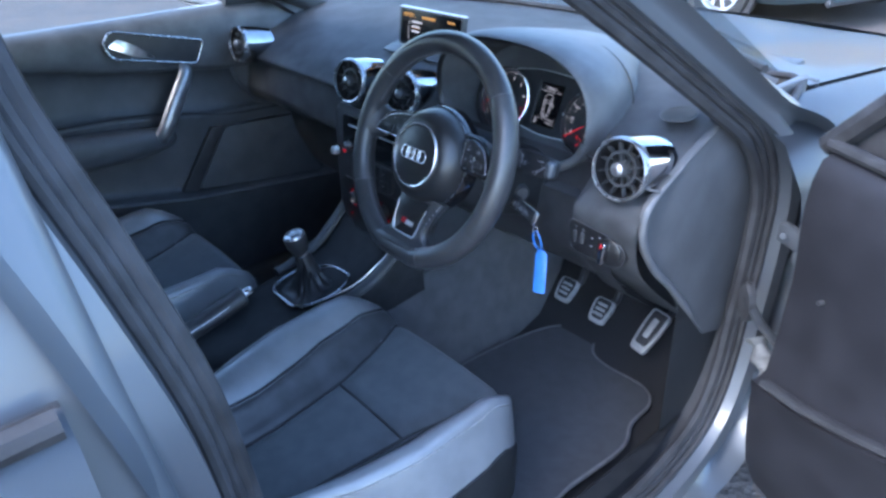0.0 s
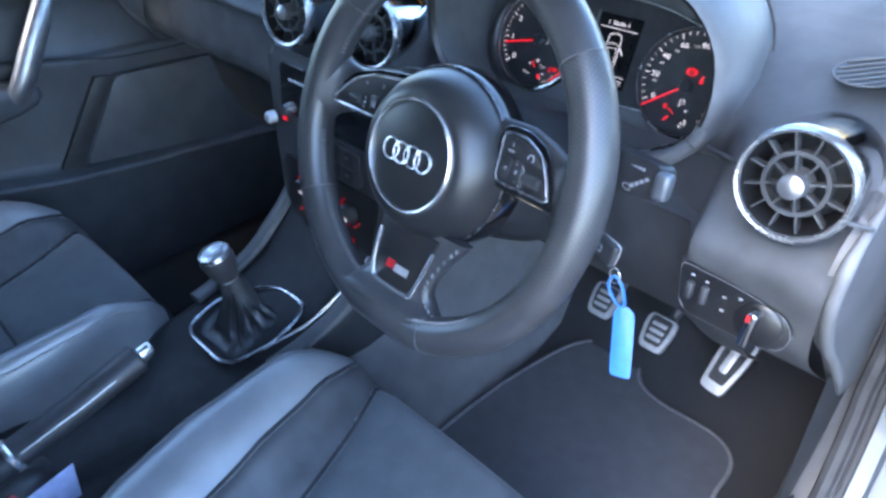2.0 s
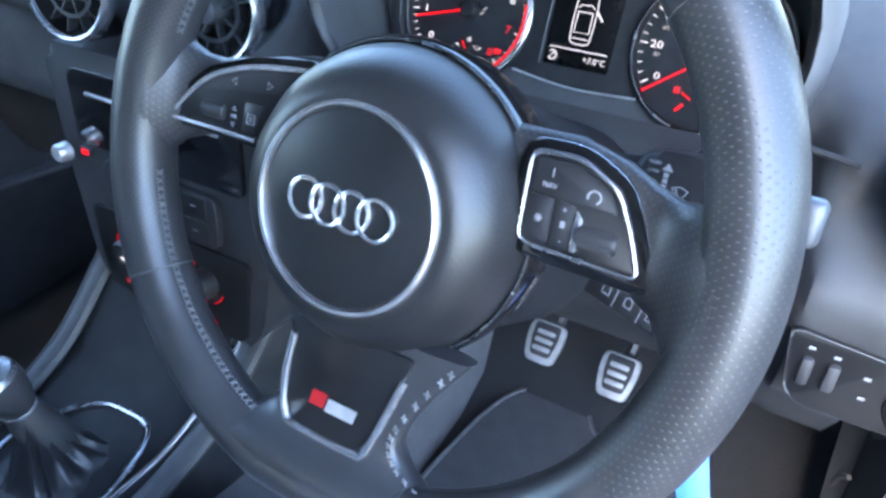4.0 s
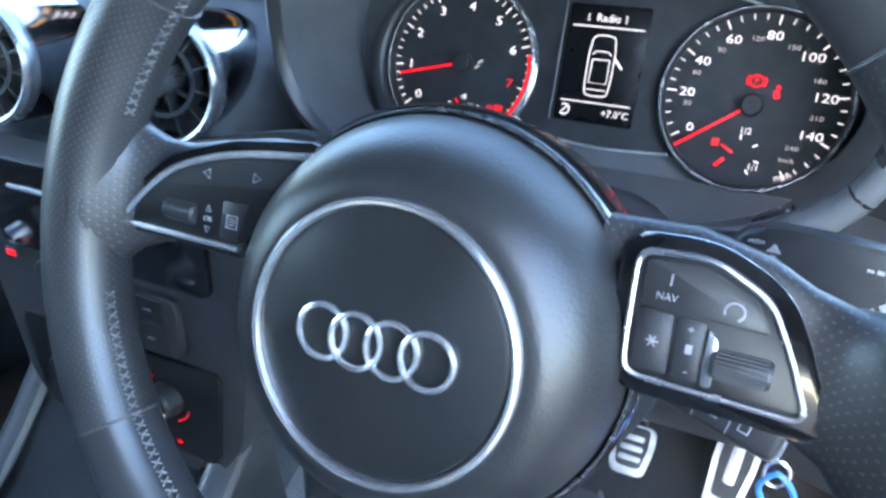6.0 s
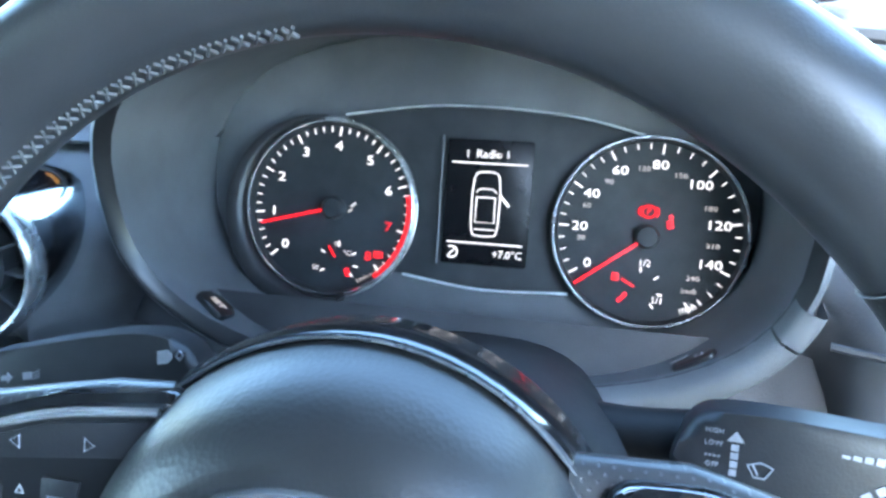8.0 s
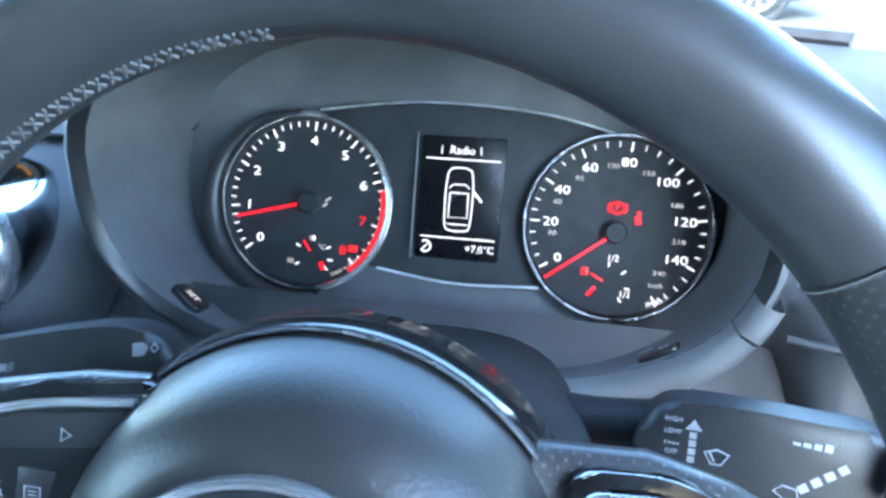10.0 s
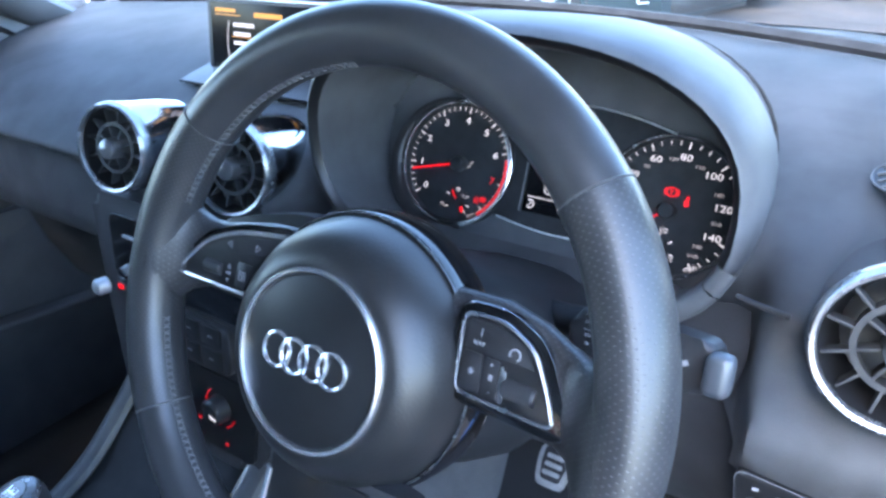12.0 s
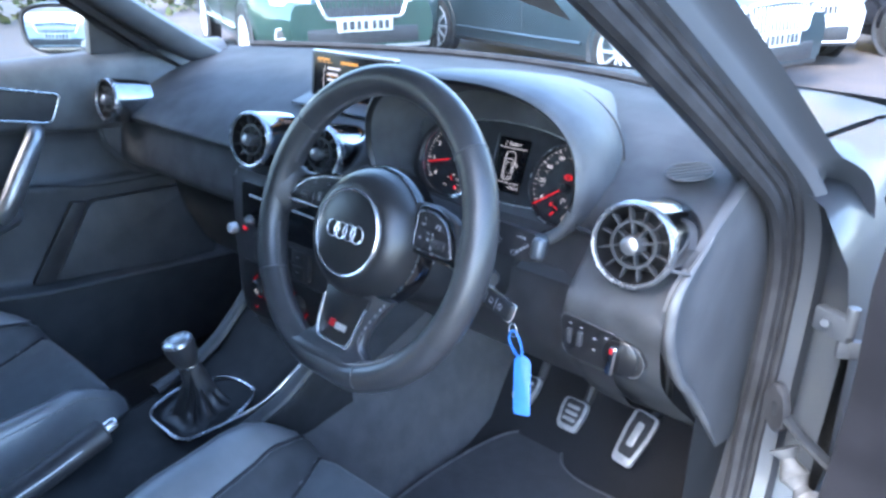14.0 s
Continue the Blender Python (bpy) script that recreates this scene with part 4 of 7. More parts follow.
HUB = (-0.003, -0.021)
hubm = shift(W, *HUB, 0)
part("airbag_pad", revolve([(0.0, 0.0155), (0.048, 0.0150), (0.0505, 0.0125), (0.054, 0.0135), (0.060, 0.0115), (0.068, 0.0055), (0.076, -0.006), (0.081, -0.020), (0.083, -0.034)], hubm, 72), PAD, wheel, "round soft black airbag pad")
part("pad_trim", revolve([(0.0820, -0.025), (0.0846, -0.0235), (0.0860, -0.027), (0.0866, -0.036), (0.086, -0.05), (0.082, -0.05)], hubm, 72), GLOSS, wheel, "glossy black collar")
part("pad_line", revolve([(0.0824, -0.0255), (0.0830, -0.0225), (0.0838, -0.0222), (0.0842, -0.0250)], hubm, 72), VENT_RING, wheel, "thin bright line")
part("badge_ring", revolve([(0.0492, 0.0145), (0.0500, 0.0168), (0.0512, 0.0172), (0.0523, 0.0163), (0.0528, 0.0135)], hubm, 72), CHROME, wheel, "thin chrome ring")
bd = part("badge", revolve([(0.0, 0.0158), (0.047, 0.0154), (0.0488, 0.0146)], hubm, 48), BADGE_FACE, wheel)
for k in range(4):
    cx = (-1.5 + k) * 0.0138
    ring = [hubm @ Vector((cx + 0.0098 * math.cos(a), 0.001 + 0.0098 * math.sin(a), 0.0172 + (0.0006 if k % 2 else 0))) for a in np.linspace(0, 2 * math.pi, 37)[:-1]]
    part("badge_loop", tube(ring, 0.0013, 8, True), CHROME, bd, "plain chrome loop")


def mirror_outline(o, s):
    return [(s * x, y) for x, y in o]


# side spokes
# sections of the side spokes: distance out, top, bottom, middle height, half thickness
SPOKE = [(0.060, 0.036, -0.024, -0.028, 0.009), (0.092, 0.037, -0.0245, -0.028, 0.009), (0.116, 0.031, -0.025, -0.027, 0.010), (0.130, 0.024, -0.027, -0.028, 0.0105), (0.142, 0.021, -0.033, -0.0245, 0.0120), (0.151, 0.023, -0.042, -0.014, 0.0145), (0.160, 0.031, -0.053, -0.004, 0.0175), (0.168, 0.046, -0.067, 0.0, 0.0185), (0.173, 0.058, -0.080, 0.0, 0.017)]
SPOKE_L = [(0.050, 0.042, -0.020, -0.028, 0.009), (0.084, 0.040, -0.0135, -0.028, 0.009), (0.110, 0.035, -0.0130, -0.027, 0.010), (0.128, 0.031, -0.0140, -0.028, 0.0105), (0.142, 0.031, -0.018, -0.0275, 0.0112), (0.153, 0.036, -0.023, -0.0230, 0.0135), (0.161, 0.046, -0.033, -0.0165, 0.0175), (0.168, 0.060, -0.048, -0.0128, 0.0185), (0.173, 0.070, -0.060, -0.0128, 0.017)]
PANEL = [(0.0745, 0.0275), (0.098, 0.0285), (0.117, 0.019), (0.1265, 0.002), (0.1345, -0.0165), (0.0765, -0.0150), (0.0755, 0.0)]
PANEL_L = [(0.057, 0.036), (0.095, 0.0305), (0.125, 0.020), (0.143, 0.005), (0.1525, -0.0075), (0.0870, -0.0075), (0.073, 0.014)]
for s in (-1, 1):
    rings = []
    for u, top, low, zc, th in (SPOKE if s > 0 else SPOKE_L):
        cv, hv = (top + low) / 2, (top - low) / 2
        rings.append([W @ Vector((s * u, cv + hv * math.copysign(abs(math.sin(w)) ** 0.8, math.sin(w)), zc + th * math.copysign(abs(math.cos(w)) ** 0.8, math.cos(w)))) for w in (2 * math.pi * k / 36 for k in range(36))])
    sp = part("spoke", skin(bmesh.new(), rings, True, False, True), PERFORATED, wheel, "perforated leather clad spoke", 60)
    lay_map(sp, lambda q: q.x, lambda q: q.y)
    o = PANEL if s > 0 else PANEL_L
    zp = -0.0135
    if s < 0:
        part("panel_surround", plate(rounded([(-0.052, 0.0425), (-0.096, 0.0370), (-0.129, 0.0260), (-0.149, 0.0085), (-0.160, -0.0115), (-0.083, -0.0125), (-0.069, 0.012)], 0.006), 0.006, shift(W, 0, 0, zp - 0.0075), 0.002), GLOSS, wheel, "glossy black surround")
    if s > 0:
        part("panel_surround", plate(rounded([(0.0690, 0.0330), (0.099, 0.0345), (0.122, 0.0235), (0.1335, 0.003), (0.1435, -0.0235), (0.0710, -0.0215), (0.0695, 0.0)], 0.010), 0.006, shift(W, 0, 0, zp - 0.0075), 0.002), GLOSS, wheel, "glossy black surround")
        # metal line added to stand for the highlight on the gloss surround's edge
        part("edge_highlight", tube([W @ Vector((x, y, zp - 0.0022)) for x, y in rounded([(0.0695, 0.0325), (0.099, 0.0340), (0.1215, 0.0232), (0.1330, 0.003), (0.1428, -0.0228)], 0.010)[2:-2]], 0.0007, 6), VENT_RING, wheel, "thin bright line added as the gloss edge's highlight")
    pn = part("button_panel", plate(rounded(mirror_outline(o, s), 0.006), 0.006, shift(W, 0, 0, zp - 0.006), 0.0012), SATIN_BLACK, wheel, "black button panel")
    loop = [W @ Vector((x, y, zp + 0.0004)) for x, y in rounded(mirror_outline(o, s), 0.006)]
    if s < 0:
        loop = [W @ Vector((x, y, zp + 0.0004)) for x, y in ((-0.058, 0.0362), (-0.095, 0.0312), (-0.125, 0.0205), (-0.143, 0.0055), (-0.1525, -0.0065), (-0.150, -0.0082), (-0.120, -0.0080), (-0.087, -0.0078))]
        loop = curve_points(loop, 4)
    part("panel_trim", tube(loop, 0.0012 if s > 0 else 0.0016, 8, s > 0), VENT_RING if s > 0 else CHROME, wheel, "satin silver edging")
    zt = zp + 0.0005
    if s > 0:
        part("button", plate(rounded([(0.078, 0.0095), (0.119, 0.0085), (0.113, 0.0185), (0.097, 0.0255), (0.078, 0.0250)], 0.002), 0.0014, shift(W, 0, 0, zt - 0.001), 0.0005), BUTTON, wheel)
        part("button", plate(rounded([(0.0785, -0.0125), (0.0905, -0.0125), (0.0895, 0.0080), (0.0780, 0.0085)], 0.0015), 0.0014, shift(W, 0, 0, zt - 0.001), 0.0005), BUTTON, wheel)
        part("button", plate(rounded([(0.0920, -0.0125), (0.1005, -0.0125), (0.1000, 0.0075), (0.0910, 0.0080)], 0.0015), 0.0014, shift(W, 0, 0, zt - 0.001), 0.0005), BUTTON, wheel)
        words("NAV", 0.0034, shift(W, 0.086, 0.0135, zt + 0.0006), GREY_PRINT, pn, "button_mark")
        part("button_mark", box((0.0005, 0.004, 0.0003), shift(W, 0.0865, 0.0195, zt + 0.0006)), GREY_PRINT, pn)
        arc = [shift(W, 0.107 + 0.003 * math.cos(a), 0.0135 + 0.003 * math.sin(a), zt + 0.0006).translation for a in np.linspace(-1, 3.6, 14)]
        part("button_mark", tube(arc, 0.0005, 5), GREY_PRINT, pn)
        for a in (0, 60, 120):
            part("button_mark", box((0.0040, 0.0005, 0.0003), shift(W, 0.0842, -0.002, zt + 0.0006, a)), GREY_PRINT, pn)
        words("+", 0.0042, shift(W, 0.0955, 0.0045, zt + 0.0006), GREY_PRINT, pn, "button_mark")
        words("-", 0.0042, shift(W, 0.0965, -0.0095, zt + 0.0006), GREY_PRINT, pn, "button_mark")
        part("button_mark", box((0.0022, 0.0030, 0.0003), shift(W, 0.096, -0.002, zt + 0.0006)), GREY_PRINT, pn)
        roll = shift(W, 0.1125, -0.0045, zt - 0.002) @ pose(0, 0, 0, 0, 90, 0)
        rl = part("scroll_wheel", revolve([(0.0, -0.0095), (0.0045, -0.0095), (0.0052, -0.0085), (0.0052, 0.0085), (0.0045, 0.0095), (0.0, 0.0095)], roll, 28), BLACK, wheel, "knurled scroll roller")
        part("roller_mount", plate(rounded([(0.1015, -0.0130), (0.1050, -0.0130), (0.1045, 0.0030), (0.1010, 0.0060)], 0.001), 0.002, shift(W, 0, 0, zt - 0.001), 0.0005), VENT_RING, wheel, "silver roller mount")
        for k in range(12):
            part("knurl", box((0.0007, 0.0007, 0.016), roll @ pose(0.0053 * math.cos(k * 0.26 + 1.7), 0.0053 * math.sin(k * 0.26 + 1.7), 0)), BLACK, rl)
    else:
        part("button", plate(rounded([(-0.064, 0.0215), (-0.128, 0.0135), (-0.116, 0.0215), (-0.095, 0.0285), (-0.061, 0.0330)], 0.0015), 0.0014, shift(W, 0, 0, zt - 0.001), 0.0005), BUTTON, wheel)
        for x, d in ((-0.106, 180), (-0.081, 0)):
            tri = [shift(W, x + 0.0023 * math.cos(a), 0.0215 + (0.002 if d == 0 else 0) + 0.0023 * math.sin(a), zt + 0.0007).translation for a in (radians(d), radians(d + 120), radians(d + 240))]
            part("button_mark", tube(tri, 0.0003, 5, True), GREY_PRINT, pn)
        part("button", plate(rounded([(-0.098, -0.0050), (-0.0885, -0.0050), (-0.0835, 0.0115), (-0.097, 0.0115)], 0.001), 0.0014, shift(W, 0, 0, zt - 0.001), 0.0005), BUTTON, wheel)
        fr = [shift(W, -0.0915 + a, 0.003 + b, zt + 0.0006).translation for a, b in ((-0.0027, -0.0027), (0.0027, -0.0027), (0.0027, 0.0027), (-0.0027, 0.0027))]
        part("button_mark", tube(fr, 0.0004, 5, True), GREY_PRINT, pn)
        for b in (-0.0012, 0.0, 0.0012):
            part("button_mark", box((0.0032, 0.0004, 0.0003), shift(W, -0.0915, 0.003 + b, zt + 0.0006)), GREY_PRINT, pn)
        words("OK", 0.0032, shift(W, -0.1045, 0.002, zt + 0.0004), GREY_PRINT, pn, "button_mark")
        for d in (90, -90):
            tri = [shift(W, -0.1045 + 0.0016 * math.cos(a), 0.002 + (0.0042 if d > 0 else -0.0042) + 0.0016 * math.sin(a), zt + 0.0004).translation for a in (radians(d), radians(d + 120), radians(d + 240))]
            part("button_mark", tube(tri, 0.0003, 5, True), GREY_PRINT, pn)
        roll = shift(W, -0.120, 0.0025, zt - 0.002) @ pose(0, 0, 0, 0, 90, 0)
        part("scroll_wheel", revolve([(0.0, -0.0085), (0.0042, -0.0085), (0.0050, -0.0075), (0.0050, 0.0075), (0.0042, 0.0085), (0.0, 0.0085)], roll, 28), BLACK, wheel, "black scroll roller")
# lower spoke: two leather legs with a trimmed plate between
FOOT = [(-0.084, -0.046, 0.070, -0.016, 0.010), (-0.108, -0.041, 0.054, -0.016, 0.010), (-0.130, -0.041, 0.0415, -0.0165, 0.0105), (-0.146, -0.045, 0.0385, -0.0165, 0.0112), (-0.156, -0.054, 0.0460, -0.0165, 0.0125), (-0.163, -0.066, 0.060, -0.0100, 0.0160), (-0.170, -0.082, 0.080, -0.0065, 0.0185), (-0.177, -0.094, 0.094, -0.0065, 0.0170)]
rings = []
for v, xl, xr, zc, th in FOOT:
    cu_, hu = (xl + xr) / 2, (xr - xl) / 2
    rings.append([W @ Vector((cu_ + hu * math.copysign(abs(math.cos(w)) ** 0.6, math.cos(w)), v, zc + th * math.copysign(abs(math.sin(w)) ** 0.6, math.sin(w)))) for w in (2 * math.pi * k / 36 for k in range(36))])
part("spoke", skin(bmesh.new(), rings, True, False, True), LEATHER, wheel, "leather clad lower spoke", 60)
BP = [(-0.034, -0.090), (0.042, -0.090), (0.022, -0.150), (0.014, -0.1545), (-0.022, -0.1545), (-0.031, -0.150)]
bp = part("spoke_plate", plate(rounded(BP, 0.004), 0.004, shift(W, 0, 0, -0.008), 0.001), SATIN_BLACK, wheel, "black spoke plate")
part("panel_trim", tube(curve_points([W @ Vector((x, y, -0.0035)) for x, y in ((-0.0335, -0.102), (-0.0355, -0.130), (-0.0325, -0.150), (-0.023, -0.1560), (0.014, -0.1560), (0.024, -0.150), (0.039, -0.102))], 5), 0.0022, 8), CHROME, wheel, "chrome edging")
part("badge_chip", plate([(-0.017, -0.138), (-0.007, -0.138), (-0.005, -0.129), (-0.015, -0.129)], 0.001, shift(W, 0, 0, -0.0042)), RED_PLASTIC, bp, "red enamel chip")
part("badge_chip", plate([(-0.006, -0.139), (0.013, -0.139), (0.015, -0.131), (-0.004, -0.131)], 0.001, shift(W, 0, 0, -0.0042)), SATIN, bp, "silver chip")

# ---- steering column, stalks and key ----
col = thing("steering_column", (0.345, 0.15, 0.80), "black steering column shroud behind the wheel", "steering column")
cm = shift(W, 0.0, -0.02, -0.05)
bm = skin(bmesh.new(), [[cm @ Vector((a * math.copysign(abs(math.cos(w)) ** 0.7, math.cos(w)), dv2 + b * math.copysign(abs(math.sin(w)) ** 0.7, math.sin(w)), d)) for w in (2 * math.pi * k / 32 for k in range(32))]
                        for a, b, d, dv2 in ((0.06, 0.06, 0.03, 0.0), (0.078, 0.065, 0.0, 0.0), (0.086, 0.068, -0.03, -0.005), (0.088, 0.070, -0.07, -0.01), (0.082, 0.066, -0.16, -0.015), (0.07, 0.06, -0.32, -0.02))], True, False, True)
part("shroud", bm, CONSOLE, col, "black plastic shroud")


def stalk(sign):
    s = thing("stalk", (0.345 + 0.09 * sign, 0.13, 0.88), "black control stalk with pale symbols on the steering column", "control stalk", "column stalks")
    part("arm", tube(curve_points([(0.345 + sign * 0.055, 0.165, 0.868), (0.345 + sign * 0.085, 0.150, 0.876), (0.345 + sign * 0.118, 0.138, 0.888)], 5), 0.0105, 12), CONSOLE, s)
    if sign > 0:
        f = axes((0.4905, 0.1190, 0.8925), (1, -0.10, 0.03), (0, 0.30, 0.95))
        face = [(-0.047, -0.006), (-0.040, 0.012), (-0.024, 0.0175), (0.020, 0.0165), (0.042, 0.013), (0.042, -0.013), (0.020, -0.0175), (-0.026, -0.018), (-0.042, -0.014)]
    else:
        f = axes((0.1900, 0.1200, 0.8925), (1, 0.10, 0.18), (0, 0.30, 0.95))
        face = [(-0.060, 0.010), (-0.030, 0.0145), (0.020, 0.0160), (0.045, 0.011), (0.058, -0.002), (0.054, -0.012), (0.030, -0.015), (-0.040, -0.0145), (-0.060, -0.010)]
    face = [(p.x, p.y) for p in curve_points([(x, y, 0) for x, y in face], 4, True)]
    part("paddle", plate(face, 0.017, shift(f, 0, 0, -0.017), 0.005, seg=4), BUTTON, s, "broad flattened black paddle")
    if sign > 0:
        tip = axes((0.5375, 0.1085, 0.8985), (1, -0.05, 0.05), (0, 0.25, 0.95))
        part("tip", box((0.015, 0.025, 0.014), tip, 0.005, 3), SILVER, s, "rounded silver end button")
        for k, w in enumerate(("HIGH", "LOW", "OFF", "1x")):
            words(w, 0.0027, shift(f, -0.0325, 0.0100 - 0.0048 * k - (0.0035 if k > 1 else 0), 0.0003), GREY_PRINT, s, "stalk_mark")
        for k in range(4):
            part("stalk_mark", box((0.0008, 0.0008, 0.0003), shift(f, -0.0348 + 0.0015 * k, 0.0004, 0.0003)), GREY_PRINT, s)
            part("stalk_mark", box((0.0026, 0.0024, 0.0003), shift(f, -0.0250, 0.0045 - 0.0032 * k, 0.0003)), GREY_PRINT, s)
        part("stalk_mark", plate([(-0.0030, 0), (0.0030, 0), (0, 0.0040)], 0.0003, shift(f, -0.0250, 0.0068, 0.0002)), GREY_PRINT, s)
        part("stalk_mark", tube([shift(f, -0.0250 + a, -0.0105 + b, 0.0003).translation for a, b in ((-0.0024, 0.0018), (0.0024, 0.0018), (0.0, -0.0022))], 0.0003, 5, True), GREY_PRINT, s)
        wip = [shift(f, -0.0165 + 0.62 * a, -0.0030 + 0.62 * b, 0.0003).translation for a, b in ((-0.006, 0.003), (0.001, 0.0055), (0.008, 0.003), (0.004, -0.004), (-0.002, -0.004))]
        part("stalk_mark", tube(wip, 0.0004, 5, True), GREY_PRINT, s)
        part("stalk_mark", tube([shift(f, -0.0165, -0.0045, 0.0003).translation, shift(f, -0.0185, -0.001, 0.0003).translation], 0.0004, 5), GREY_PRINT, s)
        for k in range(4):
            part("stalk_mark", box((0.0026, 0.0010 + 0.0006 * k, 0.0003), shift(f, 0.0110 + 0.0036 * k, 0.0078, 0.0003, -6)), GREY_PRINT, s)
            part("stalk_mark", box((0.0034, 0.0032, 0.0003), shift(f, 0.0150 + 0.0042 * k, -0.0090 + 0.0032 * k, 0.0003, 35)), GREY_PRINT, s)
        part("stalk_mark", tube([shift(f, 0.008 + a, -0.0125 + b, 0.0003).translation for a, b in ((-0.003, 0.001), (0.0, 0.0035), (0.005, 0.0025), (0.006, -0.0015), (0.001, -0.002))], 0.0004, 5, True), GREY_PRINT, s)
    else:
        for x, d in ((-0.044, -1), (-0.036, 1)):
            part("stalk_mark", plate([(-0.0026, -0.0012), (0.0006, -0.0012), (0.0006, -0.0026), (0.0034, 0.0), (0.0006, 0.0026), (0.0006, 0.0012), (-0.0026, 0.0012)][::d], 0.0003, shift(f, x, 0.0015, 0.0001, 0 if d > 0 else 180)), GREY_PRINT, s)
        part("stalk_mark", box((0.0046, 0.0034, 0.0003), shift(f, -0.025, 0.0015, 0.0002), 0.0), GREY_PRINT, s)
        for k in range(3):
            part("stalk_mark", box((0.0036, 0.0005, 0.0003), shift(f, -0.0205, 0.0001 + 0.0014 * k, 0.0002, 14), 0.0), GREY_PRINT, s)
        part("stalk_mark", plate([(0.0, -0.003), (0.005, -0.003), (0.0070, -0.001), (0.0070, 0.001), (0.005, 0.003), (0.0, 0.003)], 0.0003, shift(f, 0.040, 0.0035, 0.0001)), GREY_PRINT, s)
        part("stalk_mark", tube([shift(f, 0.0505 + a, 0.0035 + b, 0.0003).translation for a, b in ((-0.0018, 0.0), (0.0, 0.0020), (0.0018, 0.0), (0.0, -0.0020))], 0.0005, 5, True), GREY_PRINT, s)


stalk(1)
stalk(-1)
key = thing("ignition_key", (0.456, 0.135, 0.80), "ignition key in its lock with a hanging blue tag", "key")
part("lock", revolve([(0.0, 0.004), (0.010, 0.004), (0.013, 0.0), (0.013, -0.03)], axes((0.440, 0.150, 0.815), (0.5, 0.85, 0), (0, 0, 1)), 24), BLACK, key)
km = axes((0.459, 0.134, 0.798), (0.965, -0.16, -0.20), (0.20, 0.25, 0.945))
part("key_bow", box((0.070, 0.024, 0.012), km, 0.005, 3), BUTTON, key, "black key body with buttons")
for x in (-0.009, 0.009):
    part("key_gap", box((0.0007, 0.017, 0.0006), shift(km, x, 0, 0.0061)), GREY_PRINT, key)
part("key_edge", tube([km @ Vector((x, y, 0.0)) for x, y in rounded([(-0.020, 0.0125), (0.0355, 0.0125), (0.0355, -0.0125), (0.022, -0.0125)], 0.006)[2:-2]], 0.0014, 6), CHROME, key, "thin chrome edge")
for x in (-0.016, 0.0, 0.016):
    part("key_mark", tube([km @ Vector((x + a, b, 0.0062)) for a, b in ((-0.0025, -0.003), (0.0025, -0.003), (0.0025, 0.002), (0.0, 0.004), (-0.0025, 0.002))], 0.0005, 5, True), GREY_PRINT, key)
part("key_ring", tube([(0.494 + 0.006 * math.cos(a), 0.128, 0.770 + 0.009 * math.sin(a)) for a in np.linspace(0, 2 * math.pi, 21)[:-1]], 0.0011, 6, True), CHROME, key)
loop = curve_points([(0.494, 0.128, 0.770), (0.488, 0.128, 0.757), (0.497, 0.127, 0.742), (0.507, 0.126, 0.738), (0.509, 0.127, 0.746), (0.503, 0.128, 0.762)], 5, True)
part("tag_loop", tube(loop, 0.0017, 6, True), TAG, key, "blue plastic loop")
tm = axes((0.5205, 0.114, 0.7085), (0.93, 0.36, 0.0), (-0.30, 0.40, 0.87))
part("tag", plate(rounded([(-0.0105, -0.036), (0.0105, -0.036), (0.0105, 0.030), (0.004, 0.036), (-0.004, 0.036), (-0.0105, 0.030)], 0.004), 0.0022, tm, 0.0006), TAG, key, "bright blue plastic key tag")


# ---- light switch panel ----
lsw = thing("light_switch_panel", (0.60, 0.155, 0.78), "black headlamp switch panel with a rotary knob in the dashboard", "switch panel")
L = axes((0.603, 0.1530, 0.780), (0.995, 0.06, 0.0), (0, 0.10, 0.995))
lo = rounded([(-0.054, 0.028), (-0.047, -0.016), (-0.036, -0.024), (0.022, -0.026), (0.048, -0.024), (0.056, -0.006), (0.046, 0.012), (0.015, 0.020)], 0.008)
part("panel", plate(lo, 0.012, shift(L, 0, 0, -0.006), 0.002), SATIN_BLACK, lsw, "satin black panel")
part("panel_edge", tube([L @ Vector((x, y, 0.0055)) for x, y in lo], 0.0005, 6, True), DASH, lsw)
part("knob_base", revolve([(0.0215, 0.004), (0.0215, 0.0085), (0.019, 0.0105), (0.0, 0.011)], shift(L, 0.026, -0.004, 0), 32), SATIN_BLACK, lsw)
kb = part("rotary_knob", box((0.0095, 0.036, 0.017), shift(L, 0.022, -0.004, 0.016, -4), 0.003, 3), POLISHED, lsw, "silver grip bar")
part("knob_mark", box((0.004, 0.007, 0.0006), shift(L, 0.021, 0.009, 0.0248, -4), 0.0002), RED_PLASTIC, lsw)
for k, x in enumerate((-0.040, -0.026)):
    part("dimmer_roller", box((0.007, 0.019, 0.008), shift(L, x, 0.002, 0.006), 0.002), BLACK, lsw)
for x, y in ((-0.040, 0.018), (-0.026, 0.016), (-0.008, 0.008), (-0.007, -0.006), (0.006, 0.013)):
    part("symbol", box((0.0036, 0.0018, 0.0003), shift(L, x, y, 0.0062), 0.0), GREY_PRINT, lsw)
part("notch", box((0.030, 0.004, 0.006), axes((0.668, 0.181, 0.884), (0.8, 0.5, -0.2), (0, 0.4, 0.9)), 0.0015), BLACK, dash)

